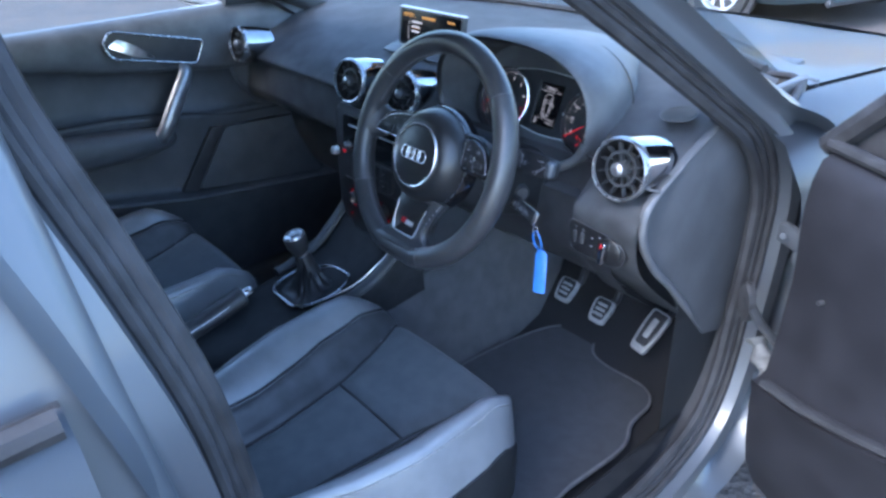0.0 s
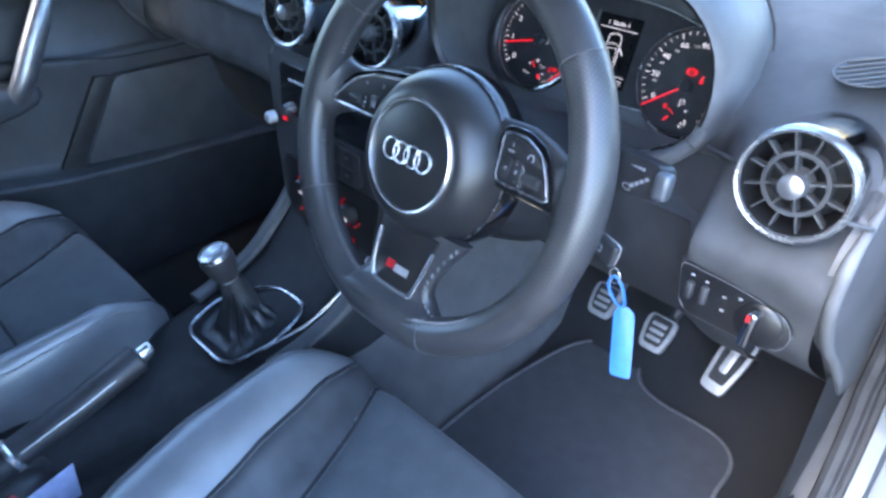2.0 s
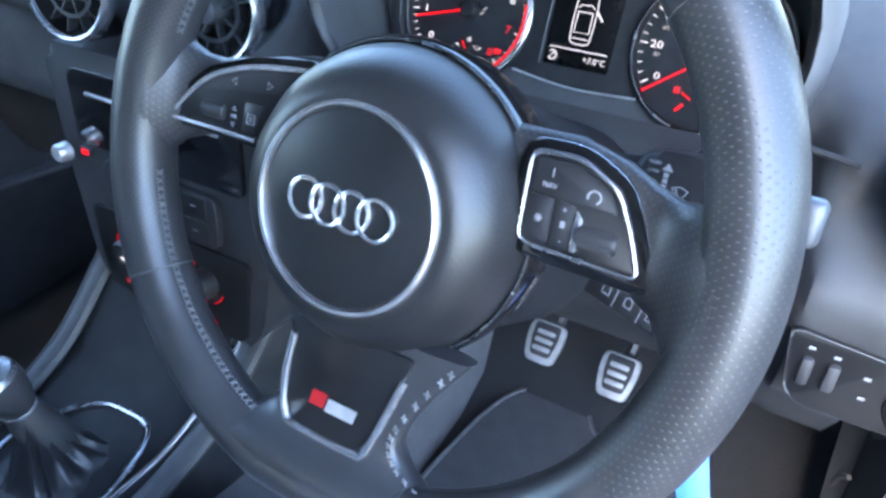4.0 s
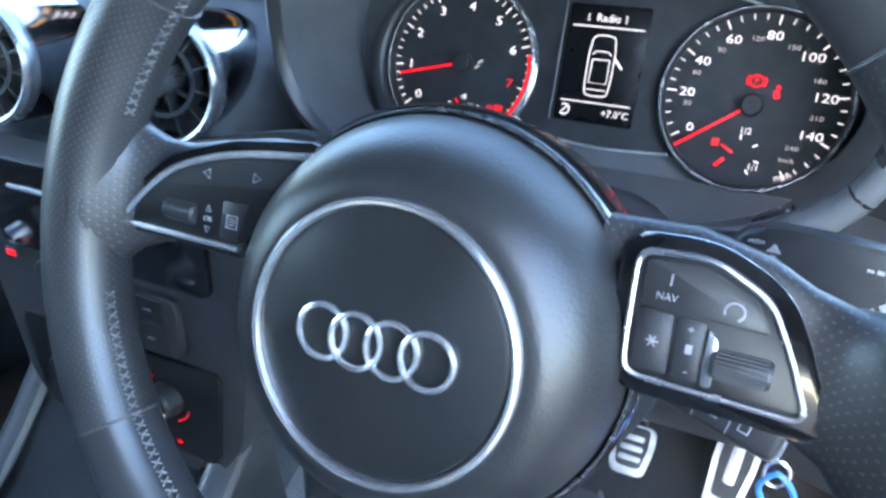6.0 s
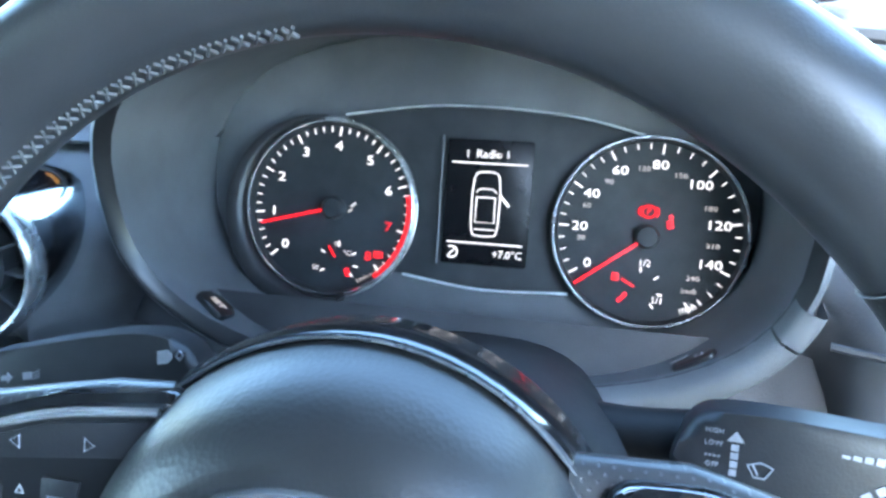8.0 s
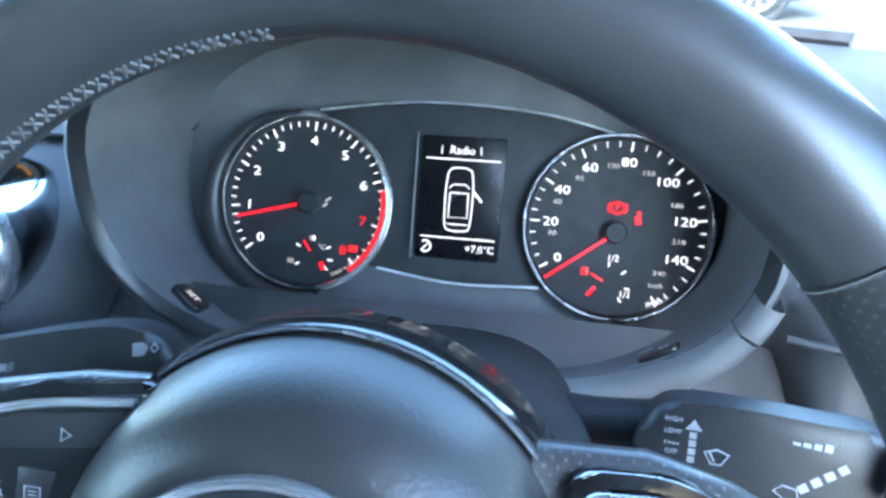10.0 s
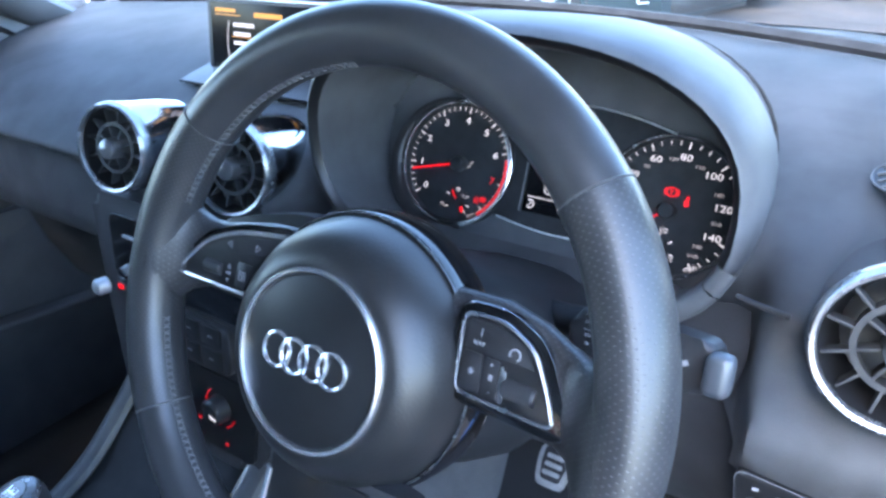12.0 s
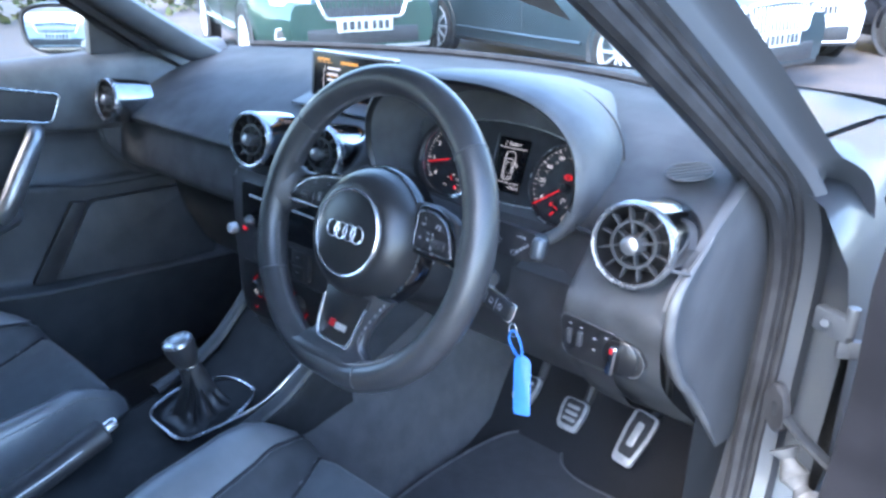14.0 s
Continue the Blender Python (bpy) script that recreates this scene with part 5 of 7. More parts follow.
# ---- centre stack ----
stack = thing("centre_stack", (0, 0.17, 0.62), "dark centre stack with radio slot and climate controls", "control panel")
S = axes((0, 0.139, 0.735), (1, 0, 0), (0, 0.12, 0.993))
so = rounded([(-0.150, 0.118), (0.150, 0.118), (0.138, -0.02), (0.122, -0.12), (0.09, -0.16), (-0.09, -0.16), (-0.122, -0.12), (-0.138, -0.02)], 0.02)
part("panel", plate(so, 0.09, shift(S, 0, 0, -0.095), 0.020, seg=4), BLACK, stack, "black stack housing")
part("radio_panel", plate(rounded([(-0.112, 0.022), (0.112, 0.022), (0.112, 0.098), (-0.112, 0.098)], 0.01), 0.004, shift(S, 0, 0, -0.005), 0.001), GLOSS, stack)
part("disc_slot", box((0.176, 0.0032, 0.0016), shift(S, 0, 0.076, 0.0), 0.0005), SATIN, stack, "bright edged disc slot")
part("button_base", plate(rounded([(-0.076, -0.040), (0.078, -0.040), (0.078, 0.014), (-0.076, 0.014)], 0.012), 0.007, shift(S, 0, 0, -0.005), 0.002), BLACK, stack)
part("volume_knob", revolve([(0.0, 0.014), (0.0075, 0.0135), (0.0095, 0.011), (0.010, 0.0)], shift(S, -0.129, 0.008, 0.002), 28), SATIN, stack, "small silver knob")
part("hazard_button", box((0.016, 0.008, 0.003), shift(S, -0.1005, 0.014, 0.0005), 0.001), BLACK, stack)
part("hazard_light", box((0.010, 0.0055, 0.0006), shift(S, -0.1005, 0.014, 0.0022), 0.0002), RED_GLOW, stack, "lit red warning mark")
for k in range(8):
    bx, by = -0.051 + 0.034 * (k % 4), 0.001 - 0.026 * (k // 4)
    part("stack_button", box((0.030, 0.021, 0.003), shift(S, bx, by, 0.0022), 0.0015), BUTTON, stack)
    part("stack_mark", box((0.007, 0.0014, 0.0003), shift(S, bx, by, 0.0040)), GREY_PRINT, stack)
part("climate_panel", plate(rounded([(-0.100, -0.140), (0.100, -0.140), (0.112, -0.046), (-0.112, -0.046)], 0.01), 0.004, shift(S, 0, 0, -0.0045), 0.001), SATIN_BLACK, stack)
for x in (-0.054, 0.054):
    kn = part("climate_knob", revolve([(0.0, 0.016), (0.012, 0.0155), (0.0145, 0.013), (0.016, 0.0)], shift(S, x, -0.084, 0), 32), BUTTON, stack)
    part("pointer", box((0.0022, 0.010, 0.0008), shift(S, x + 0.006, -0.087, 0.0160, -110), 0.0002), WHITE_GLOW, kn, "lit white pointer")
    arc = [shift(S, x + 0.0225 * math.cos(a), -0.084 + 0.0225 * math.sin(a), 0.0004).translation for a in np.linspace(2.2, 4.6, 16)]
    part("dial_light", tube(arc, 0.0006, 5), RED_MARK, stack, "thin red lit arc")
    arc = [shift(S, x + 0.0225 * math.cos(a), -0.084 + 0.0225 * math.sin(a), 0.0004).translation for a in np.linspace(-1.2, -0.4, 8)]
    part("dial_light", tube(arc, 0.0006, 5), RED_MARK, stack)
for x, y in ((-0.019, -0.092), (-0.006, -0.125), (0.018, -0.110), (0.060, -0.128), (0.012, -0.136), (-0.070, -0.128)):
    part("stack_light", box((0.005, 0.0028, 0.0004), shift(S, x, y, 0.0002)), RED_MARK, stack)

# ---- pop-up screen ----
pop = thing("display_screen", (0, 0.335, 0.95), "thin pop-up display screen on the dashboard, showing an orange menu", "screen")
D = axes((-0.020, 0.335, 0.988), (1, 0, 0), (0, 0.14, 0.99))
part("case", plate(rounded([(-0.106, -0.048), (0.106, -0.048), (0.106, 0.044), (-0.106, 0.044)], 0.004), 0.012, shift(D, 0, 0, -0.012), 0.002), BLACK, pop)
part("top_edge", box((0.212, 0.0025, 0.013), shift(D, 0, 0.0445, -0.006), 0.001), SATIN, pop, "silver top edge")
part("panel", plate(rounded([(-0.1, -0.044), (0.1, -0.044), (0.1, 0.040), (-0.1, 0.040)], 0.002), 0.001, shift(D, 0, 0, 0.0), 0.0003), SCREEN, pop, "black glass panel")
for x, y, w, h, g in ((-0.074, 0.031, 0.034, 0.0038, ORANGE_GLOW), (-0.070, 0.026, 0.042, 0.001, ORANGE_GLOW), (-0.004, 0.028, 0.044, 0.0052, ORANGE_GLOW), (-0.044, 0.016, 0.034, 0.0042, WHITE_GLOW),
                      (-0.047, 0.006, 0.028, 0.004, WHITE_GLOW), (-0.047, 0.0028, 0.034, 0.0009, ORANGE_GLOW), (-0.048, -0.004, 0.026, 0.004, WHITE_GLOW), (0.070, 0.028, 0.024, 0.004, ORANGE_GLOW), (0.03, -0.0365, 0.03, 0.003, ORANGE_GLOW), (0.078, -0.0305, 0.036, 0.0016, ORANGE_GLOW), (-0.02, -0.0375, 0.012, 0.003, WHITE_GLOW)):
    part("menu_bar", box((w, h, 0.0004), shift(D, x, y, 0.0013)), g, pop)
words("Settings", 0.0068, shift(D, 0.076, -0.0365, 0.0013), WHITE_GLOW, pop, "menu_word")
part("menu_line", tube([shift(D, -0.068 - 0.004 * math.sin(math.pi * t), 0.020 - 0.05 * t, 0.0013).translation for t in np.linspace(0, 1, 9)], 0.0005, 5), WHITE_GLOW, pop)
part("housing_lid", plate([(-0.125, -0.03), (0.125, -0.03), (0.115, 0.02), (-0.115, 0.02)], 0.003, axes((-0.020, 0.325, 0.949), (1, 0, 0), (0, 0.93, 0.30)), 0.001), BLACK, pop)

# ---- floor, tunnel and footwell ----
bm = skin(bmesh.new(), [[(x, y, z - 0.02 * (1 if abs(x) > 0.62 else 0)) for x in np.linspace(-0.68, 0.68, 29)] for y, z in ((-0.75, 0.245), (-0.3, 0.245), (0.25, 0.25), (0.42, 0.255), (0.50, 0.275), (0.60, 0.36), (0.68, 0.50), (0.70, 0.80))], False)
tagged(finish("floor", bm, SHADED_CARPET), "carpeted car floor rising to the bulkhead, darkened for its shade", "carpet", kind="structure")
bm = skin(bmesh.new(), [[(a + (-0.02), y, b) for a, b in ((-0.20, 0.24), (-0.185, 0.34), (-0.145, zt - 0.03), (-0.115, zt), (0.115, zt), (0.145, zt - 0.03), (0.185, 0.34), (0.21, 0.24))] for y, zt in ((-0.75, 0.43), (-0.2, 0.43), (0.10, 0.45), (0.25, 0.50), (0.45, 0.56), (0.69, 0.60))], False)
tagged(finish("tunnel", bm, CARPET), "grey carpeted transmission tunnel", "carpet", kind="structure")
fm = thing("floor_mat", (0.38, 0.25, 0.26), "dark pile floor mat with a stitched edge in the driver's footwell", "floor mat")
mo = [(p.x, p.y) for p in curve_points([(0.19, -0.12, 0), (0.20, 0.10, 0), (0.205, 0.30, 0), (0.235, 0.47, 0), (0.30, 0.535, 0), (0.345, 0.525, 0), (0.375, 0.475, 0), (0.43, 0.455, 0), (0.53, 0.455, 0), (0.575, 0.42, 0), (0.585, 0.34, 0), (0.615, 0.27, 0), (0.61, 0.12, 0), (0.60, -0.12, 0)], 5, True)]
bm = bmesh.new()
vtx = [bm.verts.new((x, y, 0.262)) for x, y in mo]
f0 = bm.faces.new(vtx)
ext = bmesh.ops.extrude_face_region(bm, geom=[f0])
bmesh.ops.translate(bm, vec=(0, 0, 0.012), verts=[v for v in ext["geom"] if isinstance(v, bmesh.types.BMVert)])
part("mat_body", bm, MAT_CLOTH, fm)
part("edging", tube([(x, y, 0.272) for x, y in mo], 0.0042, 6, True), mat("edge_tape", (0.105, 0.105, 0.11), 0.7, vary=0.2, vary_size=0.01), fm, "stitched edge tape")
bm = skin(bmesh.new(), [[(0.672 - 0.02 * math.sin(t * 3.1), y, 0.25 + 0.085 * t) for t in np.linspace(0, 1, 6)] + [(0.705 - 0.030 * smooth(0.20, 0.38, y), y, 0.342)] for y in np.linspace(-0.5, 0.40, 14)], False)
part("sill_trim", bm, CONSOLE, shell, "black plastic sill trim")
for s in (-1, 1):
    bm = skin(bmesh.new(), [[(s * 0.672, y, z) for z in (0.20, 0.34, 0.45, 0.56, 0.70)] for y in (0.30, 0.40, 0.48, 0.60, 0.72)], False)
    part("kick_panel", bm, CONSOLE, shell, "black kick panel beside the footwell")
part("bonnet_lever", tube(curve_points([(0.664, 0.400, 0.455), (0.661, 0.425, 0.425), (0.660, 0.436, 0.39), (0.664, 0.446, 0.33)], 5), 0.0028, 8), DASH, shell, "thin release handle edge")


def pedal(x, y, z, w, h, lean, label, long=False):
    """A steel pedal face with a rubber insert and raised steel ribs; lean is the way from its foot to its head."""
    p = thing("pedal", (x, y, z - h / 2), label, "pedal", "foot pedals")
    m = axes((x, y, z), Vector((1, 0, 0)) - Vector(lean) * lean[0] / Vector(lean).length_squared, lean)
    o = rounded([(-w * 0.38, -h / 2), (w * 0.38, -h / 2), (w / 2, 0.1 * h), (w * 0.48, h / 2), (-w * 0.48, h / 2), (-w / 2, 0.1 * h)], 0.009)
    part("plate", plate(o, 0.010, shift(m, 0, 0, -0.004), 0.003, seg=3), PEDAL_STEEL, p, "brushed steel pedal face")
    inset = [(-w * 0.27, -h * 0.34), (w * 0.27, -h * 0.34), (w * 0.36, 0.1 * h), (w * 0.35, h * 0.46), (-w * 0.35, h * 0.46), (-w * 0.36, 0.1 * h)]
    part("grip", plate(rounded(inset, 0.005), 0.003, shift(m, 0, 0, 0.0050), 0.001), RUBBER, p, "black rubber insert")
    if long:
        part("rib", plate(rounded([(-w * 0.13, -h * 0.16), (w * 0.13, -h * 0.16), (w * 0.13, h * 0.30), (-w * 0.13, h * 0.30)], 0.004), 0.003, shift(m, 0, 0, 0.0075), 0.001), PEDAL_STEEL, p, "raised steel rib")
    else:
        for k in range(3):
            part("rib", plate(rounded([(-w * 0.25, -h * 0.055), (w * 0.25, -h * 0.055), (w * 0.25, h * 0.055), (-w * 0.25, h * 0.055)], 0.003), 0.003, shift(m, 0, h * (-0.16 + 0.20 * k), 0.0075), 0.001), PEDAL_STEEL, p, "raised steel rib")
    part("lever", tube(curve_points([m @ Vector((0, h * 0.3, -0.004)), m @ Vector((0.004, h * 0.8, -0.03)), (x + 0.012, y + 0.09, z + 0.16), (x + 0.015, y + 0.15, z + 0.30)], 5), 0.009, 8), BLACK, p)


pedal(0.284, 0.477, 0.404, 0.052, 0.058, (0.0, 0.69, 0.72), "small steel clutch pedal with rubber grips")
pedal(0.392, 0.472, 0.3985, 0.052, 0.060, (0.0, 0.69, 0.72), "steel brake pedal with rubber grips")
pedal(0.5065, 0.499, 0.387, 0.050, 0.104, (0.13, 0.69, 0.71), "long steel accelerator pedal with a rubber insert", True)

# ---- centre console, gear lever, handbrake ----
con = thing("centre_console", (-0.02, -0.2, 0.43), "black centre console between the seats", "console")
sec = []
for y, zt, hl, hr in ((-0.75, 0.47, 0.085, 0.085), (-0.42, 0.47, 0.088, 0.088), (-0.20, 0.465, 0.10, 0.095), (-0.11, 0.485, 0.112, 0.10), (0.0, 0.500, 0.115, 0.10), (0.07, 0.525, 0.118, 0.105), (0.14, 0.585, 0.12, 0.11), (0.18, 0.63, 0.12, 0.115)):
    cx = -0.022
    sec.append([(cx - hl - 0.025, y, 0.40), (cx - hl - 0.012, y, zt - 0.03), (cx - hl, y, zt - 0.006), (cx - hl + 0.015, y, zt), (cx, y, zt - 0.002), (cx + hr - 0.015, y, zt), (cx + hr, y, zt - 0.006), (cx + hr + 0.012, y, zt - 0.03), (cx + hr + 0.025, y, 0.40)])
part("body", skin(bmesh.new(), sec, False), CONSOLE, con, "black grained console body", 50)
for s in (-1, 1):
    line = [(-0.022 + s * 0.108, -0.06, 0.497), (-0.022 + s * 0.112, 0.0, 0.508), (-0.022 + s * 0.116, 0.07, 0.535), (-0.022 + s * 0.12, 0.15, 0.60), (-0.022 + s * 0.122, 0.20, 0.66)]
    part("side_rail", tube(curve_points(line, 6), 0.014, 10, flat=0.7, normal=(0, -0.3, 1)), DASH_LOW, con)
part("rail_trim", tube(curve_points([(0.062, -0.055, 0.511), (0.072, 0.02, 0.520), (0.080, 0.09, 0.555), (0.084, 0.13, 0.588)], 6), 0.0028, 8), CHROME, con, "thin chrome strip")
gr = rounded([(-0.070, -0.108), (0.045, -0.108), (0.054, -0.03), (0.036, 0.044), (-0.048, 0.040), (-0.098, -0.03)], 0.03, 6)
part("gear_surround", tube([(x, y, 0.503 + 0.14 * max(0, y + 0.03)) for x, y in gr], 0.0030, 8, True), VENT_RING, con, "satin silver gear lever surround")
gear = thing("gear_lever", (-0.035, -0.03, 0.50), "gear lever with a chrome topped knob and leather gaiter", "gear lever")
n = len(gr)
rings = []
for t, z in ((0, 0.502), (0.08, 0.495), (0.22, 0.491), (0.40, 0.497), (0.52, 0.512), (0.62, 0.530), (0.72, 0.550), (0.80, 0.572)):
    rings.append([((x + 0.034) * (1 - t) * (0.95 + 0.20 * t * math.sin(1.55 * i + 3 * t)) - 0.034 + 0.014 * (1 - t) * 0 + 0.013 * math.cos(2 * math.pi * i / n) * t - 0.004 * t,
                   (y + 0.03) * (1 - t) * (0.95 + 0.20 * t * math.sin(1.55 * i + 3 * t)) - 0.03 + 0.013 * math.sin(2 * math.pi * i / n) * t - 0.008 * t, z + (0.14 * max(0, y + 0.03) * (1 - t))) for i, (x, y) in enumerate(gr)])
part("gaiter", skin(bmesh.new(), rings), GAITER, gear, "creased black leather gaiter", 60)
gm = axes((-0.038, -0.043, 0.604), (1, 0.0, 0.05), (0.0, 0.97, 0.22))
part("stick", revolve([(0.0, -0.095), (0.025, -0.095), (0.0205, -0.05), (0.0170, -0.03), (0.0150, -0.018), (0.0, -0.01)], gm, 24), BLACK, gear)
part("collar", revolve([(0.0145, -0.034), (0.0165, -0.030), (0.0165, -0.024), (0.0145, -0.020)], gm, 24), CHROME, gear)
part("knob", revolve([(0.013, -0.030), (0.0175, -0.022), (0.0225, -0.006), (0.0250, 0.010), (0.0245, 0.020)], gm, 32), LEATHER, gear)
part("knob_cap", revolve([(0.0245, 0.018), (0.0245, 0.021), (0.0215, 0.0255), (0.013, 0.0280), (0.0, 0.0285)], gm, 32), VENT_RING, gear, "silver knob cap")
part("shift_pattern", revolve([(0.0, 0.0291), (0.0135, 0.0285), (0.0145, 0.0275)], gm, 24), GLOSS, gear, "dark shift pattern disc")
for x in (-0.006, 0.0, 0.006):
    part("pattern_line", box((0.0008, 0.011, 0.0004), shift(gm, x, 0, 0.0293)), CHROME, gear)
part("pattern_line", box((0.0125, 0.0008, 0.0004), shift(gm, 0, 0, 0.0294)), CHROME, gear)

hb = thing("handbrake", (0.0, -0.4, 0.47), "black handbrake lever with chrome button and ring", "handbrake")
hp = [Vector((0.0, -0.46, 0.480)), Vector((0.0, -0.40, 0.505)), Vector((0.001, -0.30, 0.530)), Vector((0.002, -0.20, 0.558))]
part("lever", tube(curve_points(hp, 6), 0.0225, 16, flat=0.85), BLACK, hb)
hm = axes(hp[-1], (1, 0, 0), (0, -0.27, 0.96))
hm = Matrix.Translation(hp[-1]) @ pose(0, 0, 0, -74, 0, 0)
part("button", revolve([(0.0, 0.022), (0.008, 0.0215), (0.0100, 0.018), (0.0104, -0.004)], hm, 20), CHROME, hb, "chrome release button")
part("end_cap", revolve([(0.009, 0.005), (0.0175, 0.002), (0.0205, -0.005), (0.0205, -0.012)], hm, 24), BLACK, hb)
rm = Matrix.Translation((0.0005, -0.372, 0.513)) @ pose(0, 0, 0, -72, 0, 0)
part("trim_ring", revolve([(0.0222, -0.004), (0.0240, -0.002), (0.0240, 0.003), (0.0222, 0.005)], rm, 24), CHROME, hb, "chrome trim ring")
part("side_strip", tube([(0.0200, -0.365, 0.527), (0.0212, -0.28, 0.545), (0.0200, -0.21, 0.563)], 0.0011, 6), HANDLE, hb)
part("boot", skin(bmesh.new(), [[(0.0 + a * math.cos(w), -0.44 + b * math.sin(w), z) for w in (2 * math.pi * k / 20 for k in range(20))] for a, b, z in ((0.055, 0.10, 0.470), (0.05, 0.09, 0.482), (0.032, 0.06, 0.492), (0.02, 0.03, 0.502))]), LEATHER, hb, "leather boot")
bk = thing("belt_buckle", (0.085, -0.42, 0.47), "black seat belt buckle with a red release button", "belt buckle")
part("body", box((0.026, 0.060, 0.085), pose(0.088, -0.424, 0.468, 14), 0.006, 3), BLACK, bk)
part("release_button", box((0.026, 0.058, 0.020), pose(0.088, -0.416, 0.514, 14), 0.003), RED_PLASTIC, bk, "red release button")
bm = plate([(-0.45, 0.36), (-0.345, 0.36), (-0.325, 0.514), (-0.395, 0.500), (-0.43, 0.44)], 0.003, axes((0.066, 0, 0), (0, 1, 0), (0, 0, 1)), 0.0005)
tagged(finish("card_sleeve", bm, LILAC_FOAM), "pale lilac card tucked between the seat and console", "card")

# ---- seats ----
SX = 0.345


def seat_line(y, kind):
    """Half widths of the cushion's seams: centre panel, inner bolster seam, outside."""
    if kind == "centre":
        return blend([(-0.47, 0.075), (-0.30, 0.080), (-0.15, 0.097), (-0.05, 0.125), (0.05, 0.158)], y)
    if kind == "bolster":
        return blend([(-0.47, 0.115), (-0.30, 0.132), (-0.15, 0.158), (0.0, 0.178), (0.06, 0.182)], y)
    return blend([(-0.47, 0.16), (-0.38, 0.20), (-0.30, 0.238), (-0.20, 0.262), (-0.08, 0.258), (-0.01, 0.238), (0.03, 0.205), (0.06, 0.16)], y)


def seat_z(a, y):
    """Height of the seat cushion: a across from its middle, y ahead."""
    w, inner, outer = abs(a), seat_line(y, "centre"), seat_line(y, "outer")
    z = 0.478 + 0.06 * (y + 0.16)
    b = (w - inner) / max(0.03, outer - inner)
    z += 0.064 * smooth(0.0, 0.62, b) * (1 - smooth(-0.06, 0.05, y)) + 0.012 * smooth(0, 0.6, b)
    z -= 0.085 * smooth(0.68, 1.0, b) ** 1.6
    z -= 0.17 * smooth(0.005, 0.085, y) ** 1.8
    return z + 0.004 * math.cos(a * 14) * (1 if w < 0.11 else 0)


def seat_front(a):
    return 0.064 - 4.2 * max(0, abs(a) - 0.11) ** 2


def seat_x(a, y):
    """Sideways place on the cushion: the covers' middle sits a little outboard."""
    return SX + a + 0.042 * max(0.0, 1 - (a / seat_line(y, "outer")) ** 2)


def patch(lo, hi, side, y0, y1, lift, na=12, ny=20, fade=0.010):
    """A cover piece that lies on the cushion between two seams, rounded off at its edges."""
    rows = []
    for i in range(ny + 1):
        row, t = [], i / ny
        for j in range(na + 1):
            f = j / na
            y = y0 + (y1 - y0) * t
            for _ in range(3):
                a = side * (lo(y) + (hi(y) - lo(y)) * f)
                y = y0 + (min(y1, seat_front(a)) - y0) * t
            d = min(f, 1 - f) * abs(hi(y) - lo(y))
            d = min(d, abs(y - y0), abs(y - y1))
            row.append((seat_x(a, y), y, seat_z(a, y) + lift * smooth(0, fade, d) + 0.0012))
        rows.append(row)
    return skin(bmesh.new(), rows, False)


def seam_at(kind, sign=1, gap=0.0):
    return lambda y: sign * seat_line(y, kind) + gap


seat = thing("front_seat", (SX, -0.2, 0.26), "black leather and cloth sports front seat", "car seat", "front seats")
rows = []
for y in list(np.linspace(-0.47, -0.02, 14)) + [0.0, 0.02, 0.035, 0.047, 0.056, 0.064]:
    ring = []
    for f in np.linspace(-1, 1, 57):
        a = f * seat_line(y, "outer")
        yy = min(y, seat_front(a))
        ring.append((seat_x(a, yy), yy, seat_z(a, yy)))
    e = seat_line(y, "outer")
    ring = [(SX - e + 0.02, min(y, 0.03), 0.33), (SX - e - 0.002, min(y, 0.035), 0.40)] + ring + [(SX + e + 0.002, min(y, 0.035), 0.40), (SX + e - 0.02, min(y, 0.03), 0.33)]
    rows.append(ring)
rows.append([(x, 0.045, min(z, 0.36)) for x, y, z in rows[-1]])
part("cushion", skin(bmesh.new(), rows, False), SEAT_LEATHER, seat, "black leather cushion with side bolsters", 60)
for y0, y1 in ((-0.46, -0.1635), (-0.1605, 0.062)):
    part("centre_panel", patch(seam_at("centre", -1, 0.003), seam_at("centre", 1, -0.003), 1, y0, y1, 0.009), SEAT_CLOTH, seat, "dark woven cloth panel", 60)
for s in (-1, 1):
    part("side_panel", patch(seam_at("centre", 1, 0.002), seam_at("bolster", 1, -0.002), s, -0.46, 0.060, 0.006, 8, 26, 0.006), DASH_LOW, seat, "smooth dark side strip", 60)
    line = []
    for y in np.linspace(-0.45, 0.0, 22):
        a = 0.80 * seat_line(y, "outer") + 0.20 * seat_line(y, "centre")
        line.append((seat_x(s * a, y), y, seat_z(a, y) + 0.001))
    part("piping", tube(line, 0.0016, 6), STITCH, seat, "pale stitched seam")
    for kind, start in (("centre", 0.0005), ("bolster", 0.0)):
        line = []
        for y in np.linspace(-0.46, 0.058, 28):
            a = seat_line(y, kind)
            y = min(y, seat_front(a))
            line.append((seat_x(s * a, y), y, seat_z(a, y) + 0.0016 + start))
        part("seam", tube(line, 0.0027, 6), RUBBER, seat, "dark sunken seam")
line = [(seat_x(a, -0.162), -0.162, seat_z(a, -0.162) + 0.002) for a in np.linspace(-0.094, 0.094, 15)]
part("seam", tube(line, 0.0027, 6), RUBBER, seat, "dark sunken seam")
back = []
